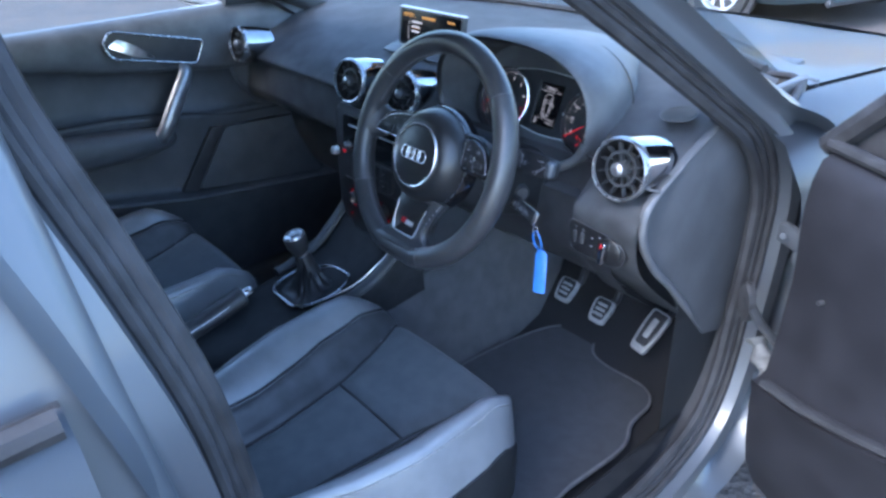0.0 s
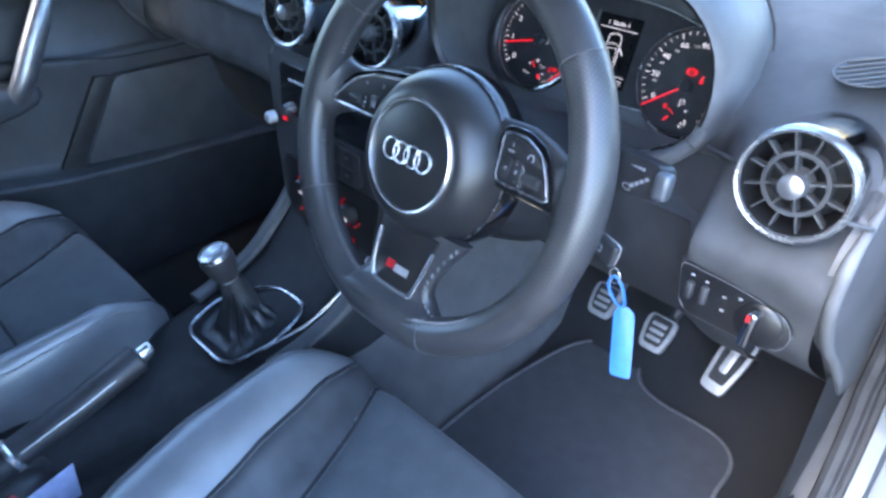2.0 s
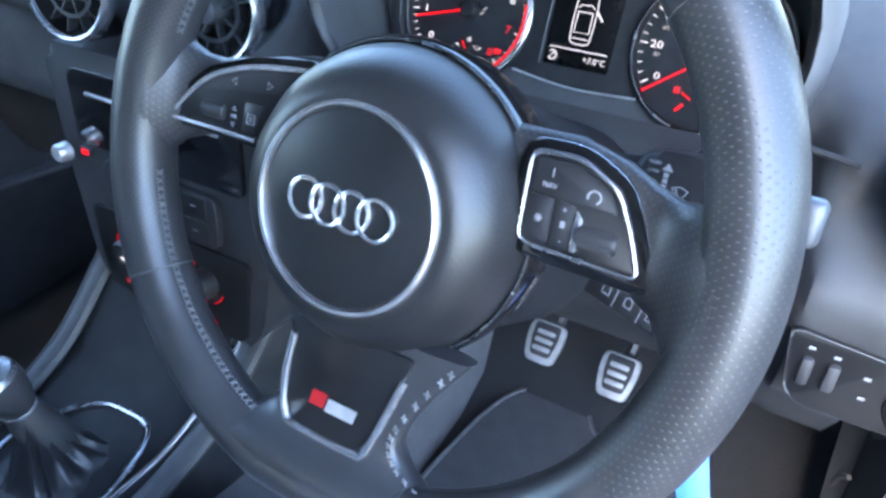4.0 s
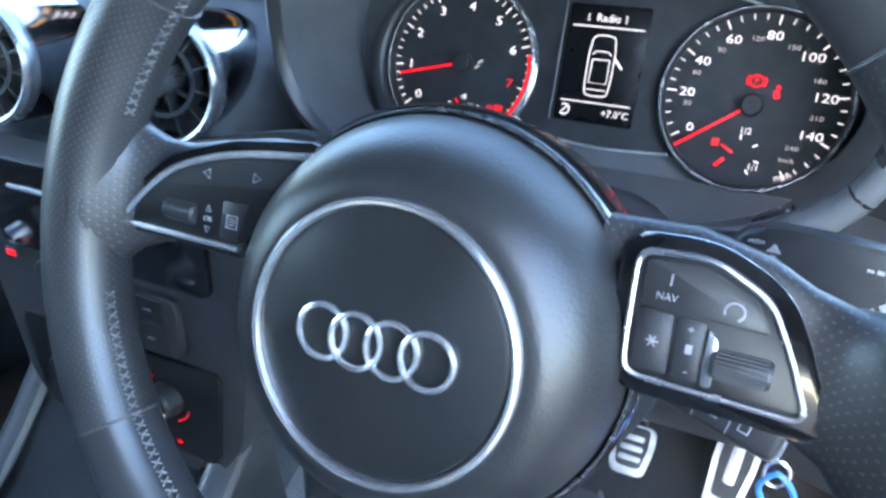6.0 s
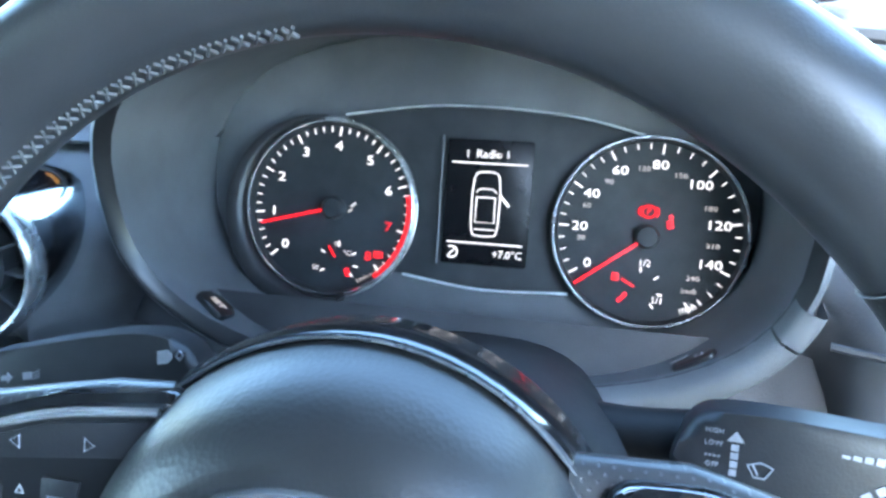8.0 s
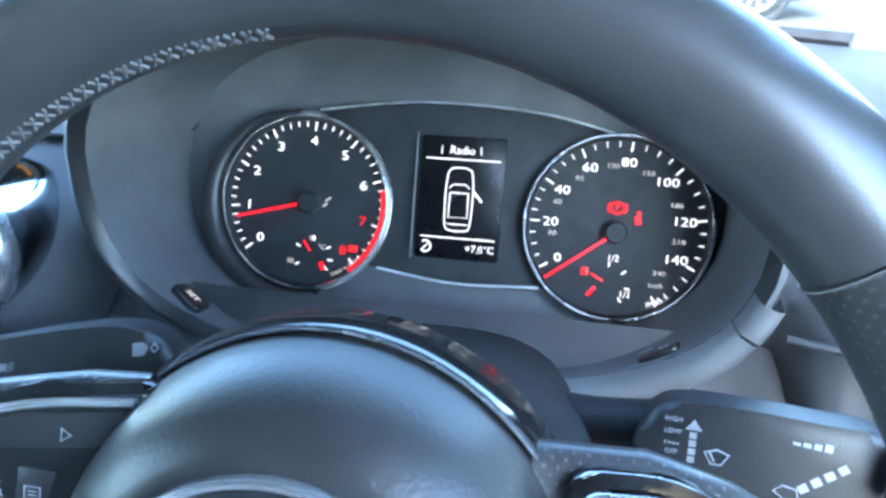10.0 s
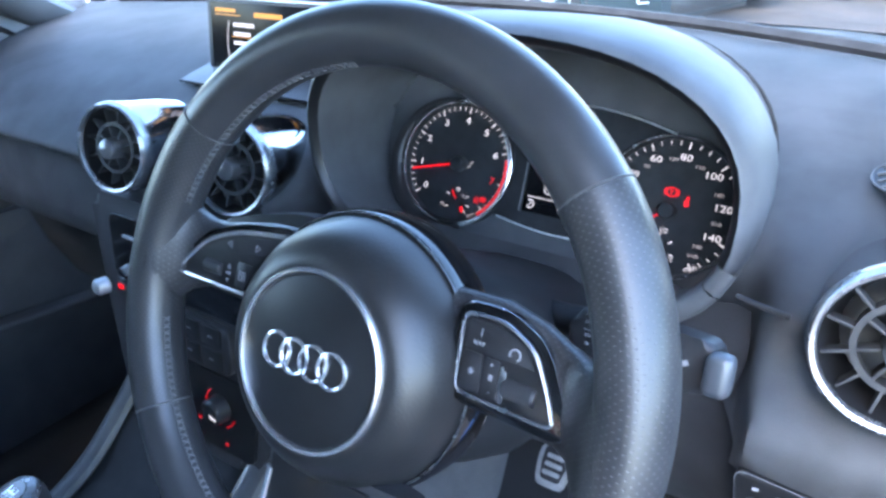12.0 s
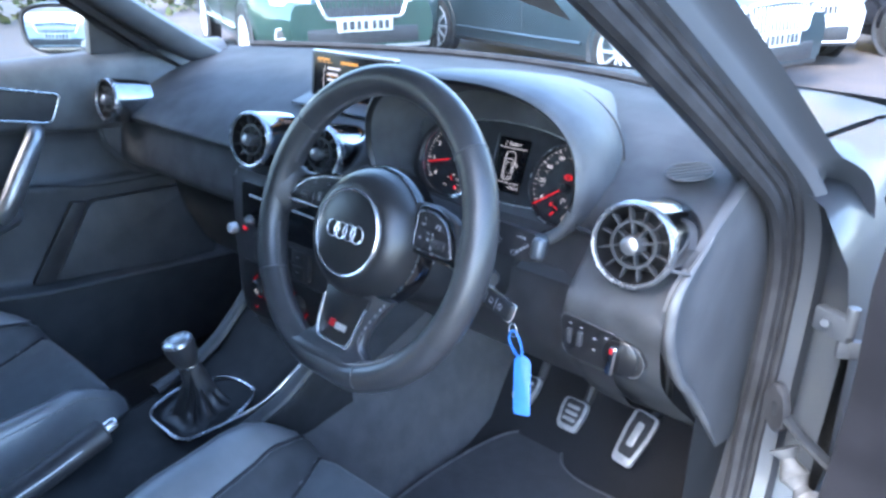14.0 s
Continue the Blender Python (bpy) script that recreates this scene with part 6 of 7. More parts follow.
for z in (0.44, 0.50, 0.60, 0.72, 0.84, 0.95, 1.03, 1.09, 1.12):
    t = (z - 0.44) / 0.68
    yb, hw = -0.458 - 0.167 * t, (0.225 - 0.02 * t) * (1 if z < 1.08 else 0.8)
    wing = 0.045 * (1 - 0.55 * t)
    back.append([(SX + hw * c, yb + (wing * smooth(0.55, 0.85, abs(c)) - 0.07 * smooth(0.86, 1.0, abs(c)) if s > 0 else -0.13 - 0.02 * (1 - c * c)), z + 0.0) for c, s in [(c, 1) for c in np.linspace(-1, 1, 25)] + [(c, -1) for c in np.linspace(1, -1, 13)]])
part("backrest", skin(bmesh.new(), back, True, False, True), SEAT_LEATHER, seat, "black leather backrest with side wings", 60)
bm = skin(bmesh.new(), [[(SX + a, -0.458 - 0.167 * (z - 0.44) / 0.68 + 0.008 * smooth(0, 0.02, 0.115 - abs(a)) - 0.001, z) for a in np.linspace(-0.115, 0.115, 11)] for z in np.linspace(0.49, 1.06, 16)], False)
part("back_panel", bm, SEAT_CLOTH, seat, "dark woven cloth panel", 60)
part("headrest", box((0.25, 0.09, 0.18), pose(SX, -0.665, 1.215, -12), 0.04, 4), SEAT_LEATHER, seat)
for s in (-1, 1):
    rows = []
    for y in np.linspace(-0.46, 0.02, 18):
        e = seat_line(y, "outer") + 0.004
        rows.append([(SX + s * (e - 0.015), y, 0.30), (SX + s * e, y, 0.33), (SX + s * (e + 0.002), y, 0.42), (SX + s * e, y, seat_z(e - 0.004, y) - 0.012), (SX + s * (e - 0.012), y, seat_z(e - 0.004, y) - 0.010)])
    part("side_skirt", skin(bmesh.new(), rows, False), CONSOLE, seat, "black plastic seat base cover", 50)
for x in (-0.19, 0.19):
    part("seat_rail", box((0.03, 0.5, 0.06), pose(SX + x, -0.22, 0.29), 0.008), BLACK, seat)
copy_thing(seat, pose(-SX - 0.01, -0.335, 0.26))

# ---- passenger door, closed ----
pd = thing("passenger_door", (-0.69, 0, 0.4), "closed passenger door with silver handle and dark lower trim", "car door")


def door_row(y):
    """Inner face of the passenger door, from the sill up to the window: pocket, armrest and upper panel."""
    crease = blend([(-0.55, 0.935), (-0.30, 0.911), (-0.176, 0.882), (-0.014, 0.858), (0.124, 0.838), (0.5, 0.80)], y)
    arm = blend([(-0.55, 0.785), (-0.349, 0.773), (-0.203, 0.765), (-0.031, 0.738), (0.05, 0.722), (0.5, 0.70)], y)
    pocket = blend([(-0.55, 0.612), (-0.389, 0.589), (-0.047, 0.515), (0.5, 0.45)], y)
    return [(-0.665, y, 0.21), (-0.650, y, 0.36), (-0.640, y, pocket - 0.06), (-0.622, y, pocket - 0.012), (-0.616, y, pocket), (-0.624, y, pocket + 0.006), (-0.668, y, pocket + 0.012), (-0.672, y, pocket + 0.05),
            (-0.670, y, arm - 0.05), (-0.662, y, arm - 0.008), (-0.664, y, arm + 0.004), (-0.680, y, arm + 0.012),
            (-0.690, y, (arm + crease) / 2), (-0.688, y, crease - 0.012), (-0.668, y, crease), (-0.656, y, crease + 0.014), (-0.655, y, 0.952), (-0.668, y, 0.982), (-0.685, y, 0.995), (-0.705, y, 0.998)]


rows = [curve_points(door_row(y), 2) for y in np.linspace(-0.55, 0.50, 40)]
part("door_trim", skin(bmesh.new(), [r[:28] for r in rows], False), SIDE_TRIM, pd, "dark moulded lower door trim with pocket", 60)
part("door_trim", skin(bmesh.new(), [r[27:] for r in rows], False), DASH, pd, "soft grey upper door trim", 60)
Hm = axes((-0.646, -0.045, 0.937), (0, 1, 0), (0.0, 0, 1))
ho = rounded([(-0.126, 0.016), (-0.103, 0.046), (0.125, -0.011), (0.096, -0.067), (-0.108, -0.019)], 0.014, 5)
part("handle_recess", plate(ho, 0.006, shift(Hm, 0, 0, -0.007), 0.001), BLACK, pd)
part("handle_surround", tube([Hm @ Vector((x, y, 0.002)) for x, y in ho], 0.0026, 8, True), VENT_RING, pd, "chrome oval surround")
part("door_handle", plate(rounded([(-0.116, 0.010), (-0.090, 0.027), (-0.050, 0.006), (-0.006, -0.034), (-0.060, -0.022)], 0.006), 0.006, shift(Hm, 0, 0, 0.0005), 0.002), CHROME, pd, "chrome release lever")
part("pull_handle", tube(curve_points([(-0.655, 0.02, 0.868), (-0.632, 0.008, 0.850), (-0.618, -0.035, 0.790), (-0.614, -0.075, 0.730), (-0.625, -0.100, 0.698), (-0.65, -0.11, 0.68)], 6), 0.0195, 12, flat=0.7, normal=(1, 0, 0.2), taper=lambda t: 0.75 + 0.30 * math.sin(math.pi * t)), HANDLE, pd, "silver diagonal pull handle")
rings = []
for y, zc, hz, hx in ((-0.55, 0.728, 0.045, 0.040), (-0.30, 0.710, 0.044, 0.040), (-0.17, 0.702, 0.040, 0.038), (-0.10, 0.699, 0.032, 0.034), (-0.062, 0.699, 0.022, 0.026), (-0.048, 0.699, 0.010, 0.012)):
    rings.append([(-0.644 + hx * math.copysign(abs(math.cos(w)) ** 0.75, math.cos(w)), y, zc + hz * math.copysign(abs(math.sin(w)) ** 0.75, math.sin(w))) for w in (2 * math.pi * k / 28 for k in range(28))])
part("armrest", skin(bmesh.new(), rings, True, False, True), SIDE_TRIM, pd, "padded armrest", 60)
part("trim_seam", tube(curve_points([(-0.659, -0.50, 0.786), (-0.659, -0.258, 0.774), (-0.659, -0.097, 0.761), (-0.661, -0.009, 0.744), (-0.663, 0.12, 0.712), (-0.663, 0.30, 0.700)], 5), 0.0022, 6), RUBBER, pd, "dark seam")
part("recess_strip", plate(rounded([(0.058, 0.690), (0.090, 0.684), (-0.016, 0.520), (-0.057, 0.530)], 0.004), 0.012, axes((-0.664, 0, 0), (0, 1, 0), (0, 0, 1)), 0.002), BLACK, pd, "dark recessed strip")
part("speaker_panel", plate(rounded([(0.094, 0.684), (0.36, 0.665), (0.38, 0.47), (-0.012, 0.528)], 0.012), 0.022, axes((-0.665, 0, 0), (0, 1, 0), (0, 0, 1)), 0.008), SIDE_TRIM, pd, "speaker cover panel")
bm = skin(bmesh.new(), [[(-0.71 + 0.19 * t ** 1.3, y * (1 - 0.0 * t), 0.99 + 0.33 * t) for t in np.linspace(0, 1, 5)] for y in (-0.52, -0.2, 0.05, 0.20 - 0.0)], False)
sg = part("window_pane", bm, CLEAR, pd)
sg.visible_shadow = False
part("mirror_sail", plate([(0.17, 0.995), (0.42, 0.975), (0.30, 1.06), (0.19, 1.16)], 0.02, axes((-0.695, 0, 0), (0, 1, 0), (0, 0, 1)), 0.005), BLACK, pd, "black triangular cover")
part("door_skin", plate(rounded([(-0.60, 0.25), (0.52, 0.25), (0.52, 0.985), (-0.60, 0.985)], 0.03), 0.02, axes((-0.80, 0, 0), (0, 1, 0), (0, 0, 1)), 0.006), SILVER, pd)
# door mirror on the passenger side
pm = thing("door_mirror", (-0.92, 0.24, 0.98), "silver door mirror with black surround on the passenger door", "mirror")
eye0, glass0 = Vector((0.936, -0.496, 1.211)), Vector((-0.925, 0.205, 1.022))
d_in = (glass0 - eye0).normalized()
d_out = (Vector((-3.2, -9.0, 0.75)) - glass0).normalized()
nrm = (d_out - d_in).normalized()
mx = nrm.cross(Vector((0, 0, 1))).normalized() * -1
my = nrm.cross(mx)
M = axes(glass0, mx, my)
mo2 = [(p.x, p.y) for p in curve_points([(-0.095, 0.0, 0), (-0.085, 0.045, 0), (-0.03, 0.062, 0), (0.06, 0.062, 0), (0.088, 0.05, 0), (0.092, -0.03, 0), (0.075, -0.058, 0), (-0.03, -0.058, 0), (-0.08, -0.04, 0)], 5, True)]
if (M.to_3x3() @ Vector((0, 0, 1))).dot(nrm) < 0:
    M = axes(glass0, -mx, my)
part("mirror_glass", plate([(x * 0.9, y * 0.86) for x, y in mo2], 0.002, shift(M, 0, 0, 0.0)), MIRROR, pm, "mirror glass")
part("housing", skin(bmesh.new(), [[M @ Vector((x * s, y * s, z)) for x, y in mo2] for s, z in ((0.92, -0.002), (0.93, 0.006), (1.0, 0.008), (1.05, -0.01))]), BLACK, pm, "black inner housing")
part("shell", skin(bmesh.new(), [[M @ Vector((x * s, y * s, z)) for x, y in mo2] for s, z in ((1.05, -0.01), (1.06, -0.04), (0.95, -0.085), (0.6, -0.12), (0.05, -0.13))]), SILVER, pm, "silver mirror shell")
part("foot", tube([(-0.715, 0.27, 0.985), (-0.78, 0.265, 0.985), (-0.86, 0.25, 0.99)], 0.025, 10, flat=0.7), SILVER, pm)

# ---- driver's door, swung open ----
dd = thing("driver_door", (0.83, 0.38, 0.6), "open driver's door with dark inner trim panel and silver edge", "car door")
DE = Vector((math.sin(radians(64)), -math.cos(radians(64)), 0))
DM = axes((0.835, 0.365, 0), DE, (0, 0, 1))          # z of this pose points outwards, away from the cabin
if (DM.to_3x3() @ Vector((0, 0, 1))).y < 0:
    DM = DM @ Matrix.Diagonal((1, 1, -1, 1))
part("skin", plate(rounded([(-0.03, 0.26), (1.06, 0.27), (1.08, 0.6), (1.03, 0.965), (-0.02, 0.955), (-0.05, 0.6)], 0.04), 0.02, shift(DM, 0, 0, 0.09), 0.006), SILVER, dd, "silver outer skin")
part("edge_panel", skin(bmesh.new(), [[DM @ Vector((x, z, d)) for z in np.linspace(0.27, 0.95, 8)] for x, d in ((0.0, 0.0), (-0.012, 0.02), (-0.015, 0.06), (-0.03, 0.095))], False), SILVER, dd, "silver door edge")
rows = []
for t in np.linspace(0, 1, 26):
    x = 0.005 + 1.0 * t
    rows.append(curve_points([DM @ Vector((x, z, -d)) for z, d in ((0.29, 0.0), (0.36, 0.03), (0.45, 0.045), (0.52 + 0.10 * smooth(0, 0.5, t), 0.05), (0.545 + 0.13 * smooth(0, 0.5, t), 0.055 + 0.02 * t), (0.56 + 0.13 * smooth(0, 0.5, t), 0.030), (0.69, 0.022), (0.76, 0.022 + 0.03 * smooth(0.3, 0.6, t)), (0.86, 0.03), (0.93, 0.018), (0.945, -0.02))], 2))
part("trim_panel", skin(bmesh.new(), rows, False), SHADED_TRIM, dd, "moulded inner trim, darkened for its shade", 60)
part("speaker_ridge", tube([DM @ Vector((x, 0.555 + 0.13 * smooth(0.0, 0.5, x), -0.05)) for x in np.linspace(0.03, 0.95, 12)], 0.012, 8, flat=0.6), BLACK, dd)
part("lock_pin", revolve([(0.0, 0.010), (0.0035, 0.009), (0.004, 0.0)], Matrix(DM @ pose(0.075, 0.735, -0.024)) @ pose(0, 0, 0, 180), 14), BLACK, dd)
post = curve_points([DM @ Vector(q) for q in ((-0.02, 0.945, 0.03), (0.10, 1.07, 0.04), (0.24, 1.21, 0.06), (0.38, 1.32, 0.09), (0.52, 1.38, 0.11))], 6)
part("window_frame", tube(post, 0.022, 10, flat=0.8), SILVER, dd, "silver window frame")
part("window_seal", tube([p + Vector((-0.006, -0.022, -0.004)) for p in post], 0.018, 8), RUBBER, dd)
part("belt_seal", tube([DM @ Vector((x, 0.950, -0.004)) for x in np.linspace(0.0, 1.0, 8)], 0.010, 8), RUBBER, dd)
sail = part("mirror_sail", plate([(0.0, 0.95), (0.22, 0.95), (0.22, 1.18), (0.10, 1.06)], 0.01, shift(DM, 0, 0, 0.02), 0.003), BLACK, dd, "black mirror mounting triangle")
bm = plate([(0.22, 0.95), (1.0, 0.96), (0.92, 1.38), (0.52, 1.37), (0.38, 1.31), (0.22, 1.18)], 0.004, shift(DM, 0, 0, 0.04))
wp = part("window_pane", bm, CLEAR, dd)
wp.visible_shadow = False
# hinges and check strap on the pillar
for x, y, z in ((0.783, 0.430, 0.757), (0.820, 0.372, 0.449)):
    h = part("door_hinge", box((0.052, 0.018, 0.034), pose(x, y, z, 0, 0, -25), 0.004), SILVER, shell, "silver painted hinge leaf")
    part("knuckle", revolve([(0.0, 0.022), (0.007, 0.021), (0.008, 0.018), (0.008, -0.018), (0.0, -0.020)], pose(x + 0.02, y - 0.01, z + 0.012), 16), SILVER, h)
    part("arm", box((0.055, 0.012, 0.028), pose(x + 0.035, y + 0.002, z - 0.028, 0, 0, 20), 0.004), SILVER, h)
    part("bolt", revolve([(0.0, 0.006), (0.006, 0.006), (0.007, 0.0)], axes((x - 0.008, y - 0.012, z + 0.004), (1, 0, 0), (0, 0.2, 1)), 6), SILVER, h)
cs = thing("check_strap", (0.76, 0.42, 0.64), "black door check strap and rubber boot between pillar and door", "check strap")
bp_ = axes((0.748, 0.405, 0.625), (0.80, -0.55, 0.2), (-0.15, 0.12, 0.98))
part("boot", plate([(0.020 * math.cos(a), 0.036 * math.sin(a)) for a in (2 * math.pi * k / 28 for k in range(28))], 0.012, bp_, 0.005, seg=3), RUBBER, cs, "oval rubber boot")
part("mouth", box((0.010, 0.020, 0.004), shift(bp_, 0.002, 0.0, 0.0105), 0.0015), DIAL, cs)
part("arm", tube(curve_points([(0.755, 0.398, 0.622), (0.782, 0.380, 0.610), (0.81, 0.372, 0.598), (0.85, 0.362, 0.580)], 4), 0.010, 8, flat=0.6), DIAL, cs)
wb = thing("wiring_boot", (0.79, 0.44, 0.49), "pale ribbed wiring boot between door and pillar", "wiring boot")
part("boot", tube(curve_points([(0.755, 0.45, 0.53), (0.78, 0.435, 0.50), (0.81, 0.41, 0.485), (0.84, 0.385, 0.50)], 5), 0.022, 12, taper=lambda t: 0.75 + 0.25 * math.cos(20 * t)), mat("pale_rubber", (0.16, 0.165, 0.175), 0.5, vary=0.2, vary_size=0.02), wb)


# ---- wheels, for this car and the others ----
def car_wheel(owner, body, wm, wr, spokes):
    """A tyre on a spoked alloy wheel in its dark arch; the pose's z points outwards."""
    part("arch", revolve([(0.0, 0.070), (wr + 0.035, 0.075), (wr + 0.06, 0.104), (wr + 0.07, 0.094)], wm, 36), BLACK, body, "dark wheel arch")
    ty = part("wheel", revolve([(0.225, 0.060), (0.235, 0.105), (wr - 0.03, 0.112), (wr - 0.005, 0.10), (wr, 0.07), (wr, -0.05)], wm, 40), TYRE, owner, "black tyre on an alloy wheel")
    part("rim", revolve([(0.20, 0.06), (0.222, 0.108), (0.236, 0.112), (0.240, 0.10)], wm, 40), SATIN, ty)
    part("disc", revolve([(0.0, 0.05), (0.21, 0.052), (0.21, 0.0)], wm, 32), BLACK, ty)
    for k in range(spokes):
        a = 2 * math.pi * k / spokes
        part("spoke", box((0.19, 0.024, 0.022), wm @ pose(0.125 * math.cos(a), 0.125 * math.sin(a), 0.095, 0, 0, math.degrees(a)), 0.006), SATIN, ty)
    part("hub_cap", revolve([(0.0, 0.112), (0.04, 0.11), (0.05, 0.10)], wm, 20), SATIN, ty)


def bumper(front):
    """A rounded painted bumper across the car's nose or tail."""
    rings = []
    y0, y1, zt = (1.60, 1.78, 0.83) if front else (-1.74, -1.90, 0.62)
    for x in np.linspace(-0.80, 0.80, 17):
        back = (y0 - y1) * 0.75 * (abs(x) / 0.80) ** 3
        y = y1 + back
        d = 0.10 if front else -0.10
        rings.append([(x, y - d, zt), (x, y - 0.25 * d, zt - 0.03), (x, y, zt - 0.14), (x, y + 0.1 * d, 0.45), (x, y - 0.1 * d, 0.30), (x, y - d, 0.24)])
    return skin(bmesh.new(), rings, False)


nose = part("bumper", bumper(True), SILVER, shell, "silver front bumper", 50)
part("bumper", bumper(False), SILVER, shell, "silver rear bumper", 50)
part("grille", plate(rounded([(-0.34, 0.36), (0.34, 0.36), (0.38, 0.74), (-0.38, 0.74)], 0.05), 0.02, axes((0, 1.79, 0), (-1, 0, 0), (0, 0, 1)), 0.006), BLACK, nose)
for sx in (-1, 1):
    for wy in (1.05, -1.40):
        wm = axes((sx * 0.735, wy, 0.31), (0, sx, 0), (0, 0, 1))
        car_wheel(shell, nose, wm, 0.31, 10)
    part("headlamp", box((0.30, 0.10, 0.13), pose(sx * 0.57, 1.68, 0.70, -15, 0, -sx * 28), 0.04, 3), LAMP, shell, "clear headlamp")
    part("tail_lamp", box((0.24, 0.06, 0.20), pose(sx * 0.66, -1.80, 0.76), 0.03, 3), RED_PLASTIC, shell)


# ---- other parked cars ----
def parked_car(name, m, paint, label, length=4.4, width=1.82, height=1.5, spokes=10, suv=0.0):
    c = thing(name, m.translation, label, "car", "parked cars")
    hl, hw, cl = length / 2, width / 2, 0.20 + suv
    top = 0.92 + suv * 0.8
    rings = []
    for t in np.linspace(0, 1, 30):
        y = -hl + length * t
        e = min(t, 1 - t)
        pinch = 1 - 0.26 * (1 - smooth(0, 0.12, e)) ** 2
        zt = top - 0.18 * (1 - smooth(0, 0.10, 1 - t)) - 0.10 * smooth(0.70, 0.98, t) - 0.05 * (1 - smooth(0, 0.06, t))
        zb = cl + 0.05 * (1 - smooth(0, 0.1, e))
        w = hw * pinch
        half = [(0.0, zb), (w * 0.90, zb), (w * 0.965, zb + 0.05), (w * 0.985, zb + 0.16), (w, 0.55 + suv * 0.5), (w * 0.985, zt - 0.16), (w * 0.955, zt - 0.05), (w * 0.90, zt), (w * 0.5, zt + 0.02), (0.0, zt + 0.028)]
        ring = half + [(-x, z) for x, z in half[-2:0:-1]]
        rings.append([m @ Vector((x, y, z)) for x, z in ring])
    body = part("body", skin(bmesh.new(), rings, True, False, True), paint, c, "", 40)
    cab = []
    for y, z, w in ((hl * 0.50, top - 0.02, 0.84), (hl * 0.18, height - 0.10, 0.68), (0.0, height - 0.02, 0.65), (-hl * 0.35, height, 0.64), (-hl * 0.70, height - 0.09, 0.62), (-hl * 0.93, top - 0.02, 0.74)):
        cab.append([m @ Vector((w * hw * s * (1.16 if k == 0 else 1), y, z if k else top - 0.02)) for s, k in ((-1, 0), (-1, 1), (-0.5, 1.0), (0.5, 1.0), (1, 1), (1, 0))])
    part("cabin", skin(bmesh.new(), cab, False), DARK_GLASS, c, "dark tinted glazing", 30)
    part("roof", skin(bmesh.new(), [[m @ Vector((w * hw * s, y, z + 0.012)) for s in (-1, -0.5, 0, 0.5, 1)] for y, z, w in ((hl * 0.18, height - 0.10, 0.69), (0.0, height - 0.02, 0.66), (-hl * 0.35, height, 0.65), (-hl * 0.70, height - 0.09, 0.63))], False), paint, c)
    wr = 0.325 + suv * 0.25
    for sx in (-1, 1):
        for wy in (hl * 0.62, -hl * 0.62):
            wm = m @ axes((sx * (hw - 0.10), wy, wr), (0, 1, 0), (0, 0, 1)) if sx > 0 else m @ axes((sx * (hw - 0.10), wy, wr), (0, -1, 0), (0, 0, 1))
            car_wheel(c, body, wm, wr, spokes)
        f = m @ axes((sx * hw * 0.66, hl - 0.10, top - 0.24), (sx * -0.88, 0.42, 0), (0, -0.25, 0.97))
        part("headlamp", plate(rounded([(-0.20, -0.05), (0.15, -0.06), (0.17, 0.05), (-0.20, 0.075)] if sx > 0 else [(-0.15, -0.06), (0.20, -0.05), (0.20, 0.075), (-0.17, 0.05)], 0.02), 0.05, shift(f, 0, 0, -0.02), 0.012), LAMP, c, "clear headlamp")
        g = m @ axes((sx * hw * 0.72, hl - 0.10, 0.42 + suv * 0.6), (-sx * 0.85, 0.5, 0), (0, -0.1, 1))
        fo = rounded([(-0.12, -0.045), (0.12, -0.035), (0.09, 0.045), (-0.10, 0.04)], 0.015)
        part("fog_lamp", plate(fo, 0.04, shift(g, 0, 0, -0.005), 0.006), BLACK, c)
        part("fog_trim", tube([g @ Vector((x, y, 0.036)) for x, y in fo], 0.007, 6, True), SATIN, c, "bright trim")
        part("sill_trim", tube([m @ Vector((sx * hw * 1.0, y, 0.36 + suv * 0.7)) for y in np.linspace(-hl * 0.42, hl * 0.42, 8)], 0.018, 6), paint, c)
        part("door_gap", tube([m @ Vector((sx * hw * q, 0.12, z)) for q, z in ((0.985, 0.34), (1.003, 0.55), (0.99, top - 0.16), (0.96, top - 0.05))], 0.004, 5), BLACK, body)
        part("wing_mirror", box((0.20, 0.10, 0.13), m @ pose(sx * (hw + 0.08), hl * 0.32, top + 0.10), 0.04, 3), paint, c)
        part("tail_lamp", box((0.26, 0.06, 0.14), m @ pose(sx * hw * 0.62, -hl + 0.06, top - 0.18), 0.02), RED_PLASTIC, c)
    gl = m @ axes((0, hl - 0.012, top - 0.30), (-1, 0, 0), (0, -0.12, 0.99))
    go = rounded([(-0.44, 0.11), (-0.36, -0.11), (0.36, -0.11), (0.44, 0.11), (0.0, 0.14)], 0.05)
    part("grille", plate(go, 0.03, shift(gl, 0, 0, -0.02), 0.006), BLACK, c)
    part("grille_frame", tube([gl @ Vector((x, y, 0.016)) for x, y in go], 0.016, 8, True), CHROME, c, "chrome grille frame")
    for k in range(15):
        x = -0.35 + 0.05 * k
        part("grille_bar", box((0.012, 0.19, 0.016), shift(gl, x, 0.005, 0.014), 0.004), BLACK if name == "suv" else SATIN, c)
    part("bumper_intake", box((1.05, 0.04, 0.15), m @ pose(0, hl - 0.01, cl + 0.14), 0.03), BLACK, c)
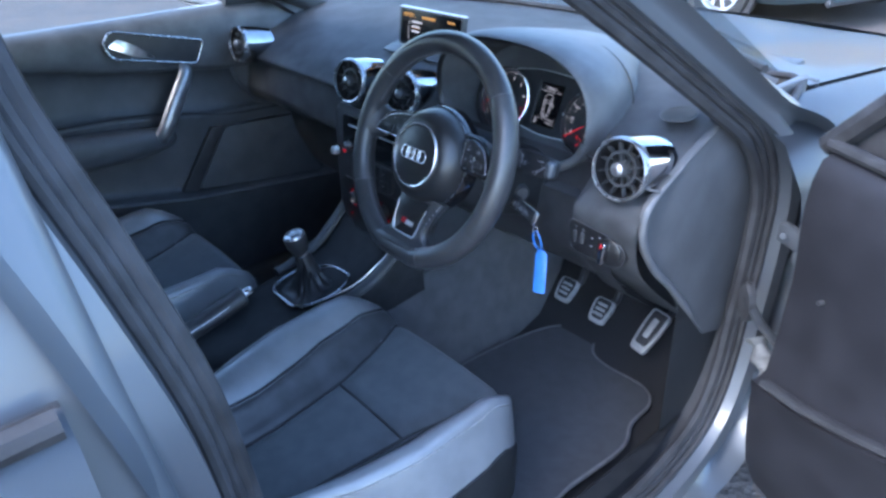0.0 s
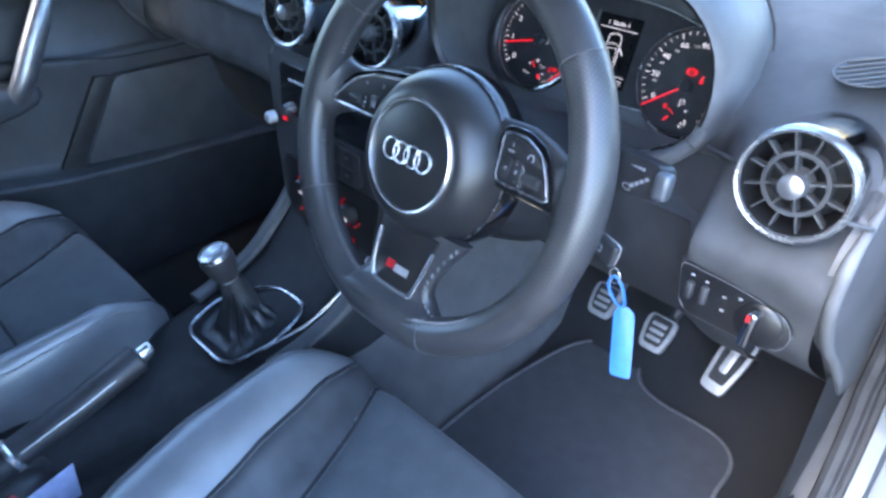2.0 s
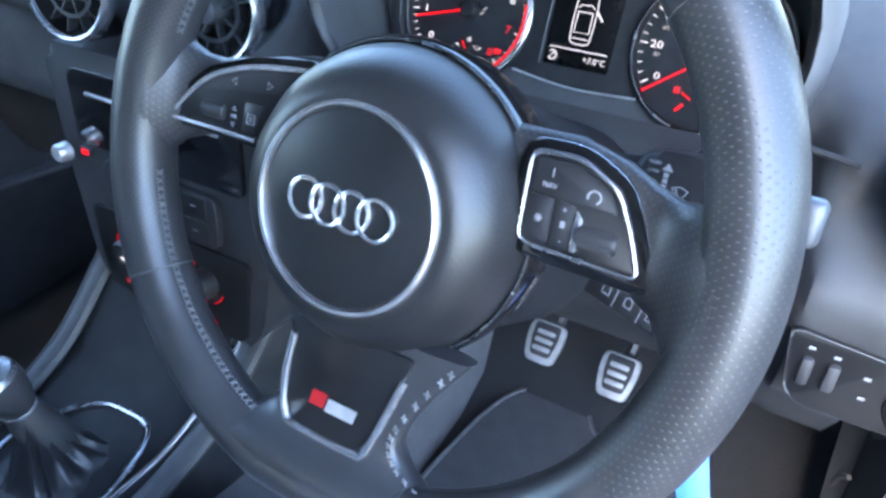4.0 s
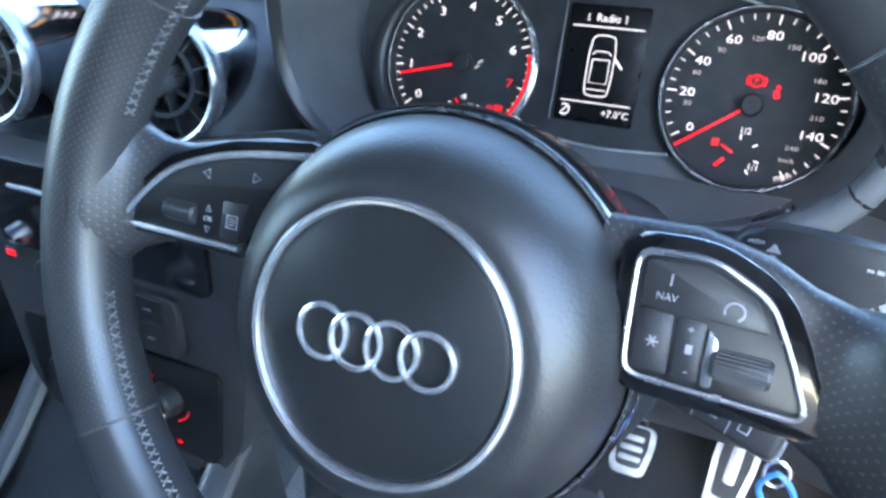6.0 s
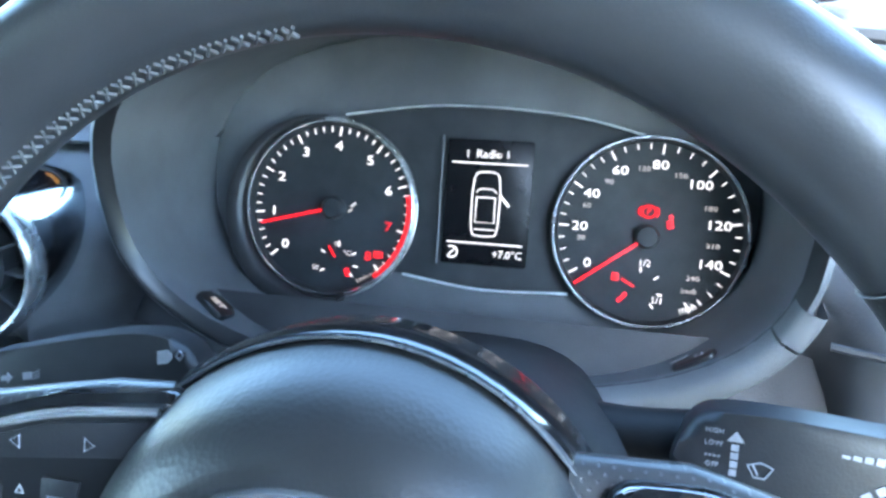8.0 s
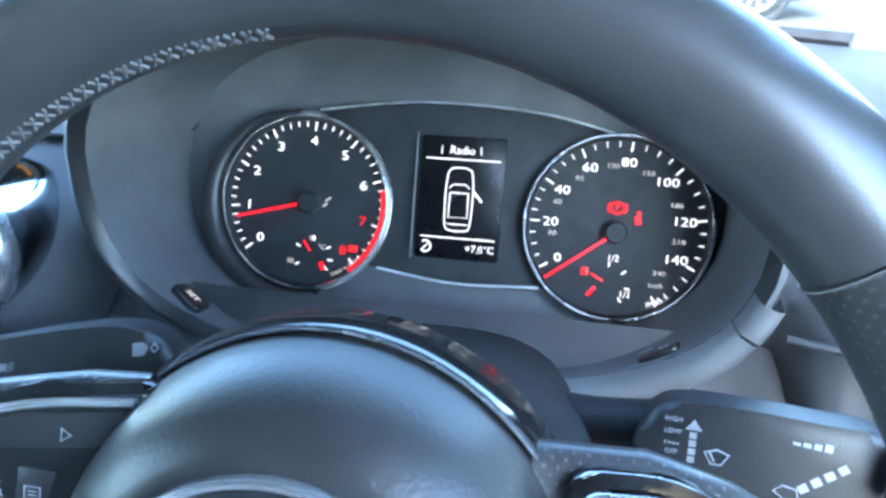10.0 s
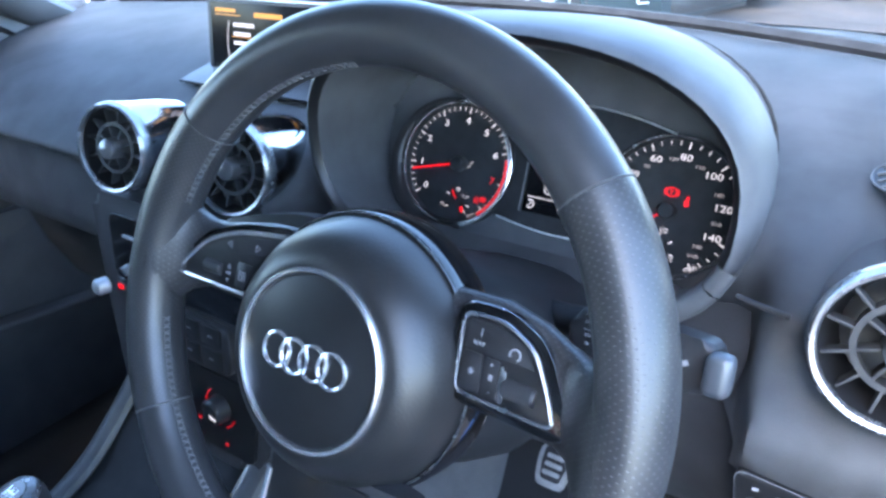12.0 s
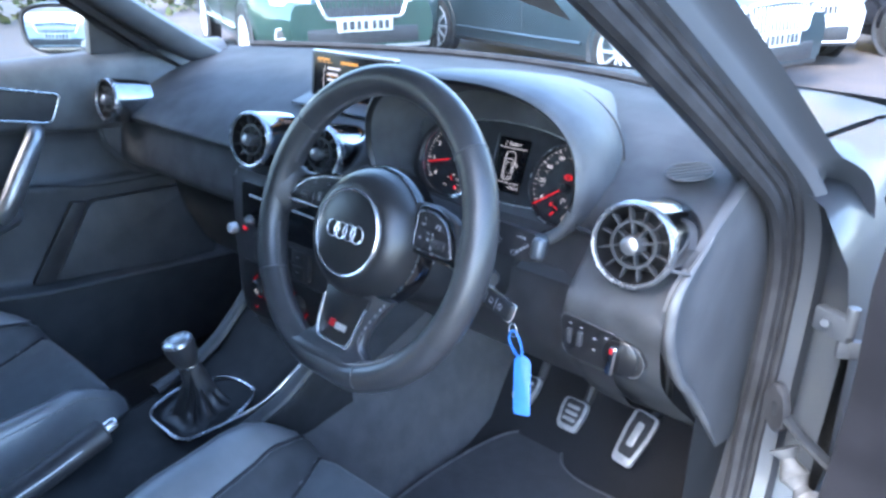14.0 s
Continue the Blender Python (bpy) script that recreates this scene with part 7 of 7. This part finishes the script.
    part("lower_lip", box((1.3, 0.05, 0.06), m @ pose(0, hl - 0.035, cl + 0.045), 0.02), SATIN if name == "suv" else BLACK, c)
    npm = m @ axes((0, hl + 0.024, 0.46 + suv * 0.75), (-1, 0, 0), (0, -0.04, 1))
    pl = part("number_plate", plate(rounded([(-0.26, -0.055), (0.26, -0.055), (0.26, 0.055), (-0.26, 0.055)], 0.008), 0.008, npm, 0.002), PLATE, c, "white number plate with plain dark bars")
    for x, w in ((-0.19, 0.05), (-0.125, 0.06), (-0.06, 0.05), (0.005, 0.05), (0.085, 0.045), (0.145, 0.055), (0.205, 0.05)):
        part("plate_bar", box((w * 0.82, 0.075, 0.002), shift(npm, x, 0, 0.0092)), BLACK, pl)
    return c


def facing(x, y, hx, hy):
    """A pose on the ground whose y axis points along (hx, hy)."""
    h = Vector((hx, hy, 0)).normalized()
    return axes((x, y, 0), (h.y, -h.x, 0), h)


def car_front_at(x, y, hx, hy, length):
    h = Vector((hx, hy, 0)).normalized()
    return facing(x - h.x * length / 2, y - h.y * length / 2, hx, hy)


parked_car("suv", car_front_at(-3.98, 3.98, 0.92, -0.40, 4.5), GREEN_PAINT, "dark green family SUV parked facing the hatchback", 4.5, 1.84, 1.66, suv=0.10)
h = Vector((2.75, -0.72, 0)).normalized()
side = Vector((h.y, -h.x, 0))
mid_car = Vector((-3.40, 5.56, 0)) - side * 0.82
parked_car("estate_car", facing(mid_car.x, mid_car.y, h.x, h.y), SLATE_PAINT, "dark slate estate car with multi-spoke alloy wheels", 4.58, 1.82, 1.48)
parked_car("saloon_car", car_front_at(-1.25, 7.3, 0.75, -0.66, 4.5), WHITE_PAINT, "white saloon car parked behind the slate estate car", 4.5, 1.8, 1.46)
parked_car("coupe", facing(0.9, 9.6, 1, -0.05), BLACK_PAINT, "black low car parked side-on on the tarmac", 4.5, 1.8, 1.4)
parked_car("compact_car", car_front_at(-4.75, -15.3, 0.24, 0.97, 3.95), PALE_PAINT, "pale silver blue compact car parked behind the hatchback", 3.95, 1.74, 1.45)
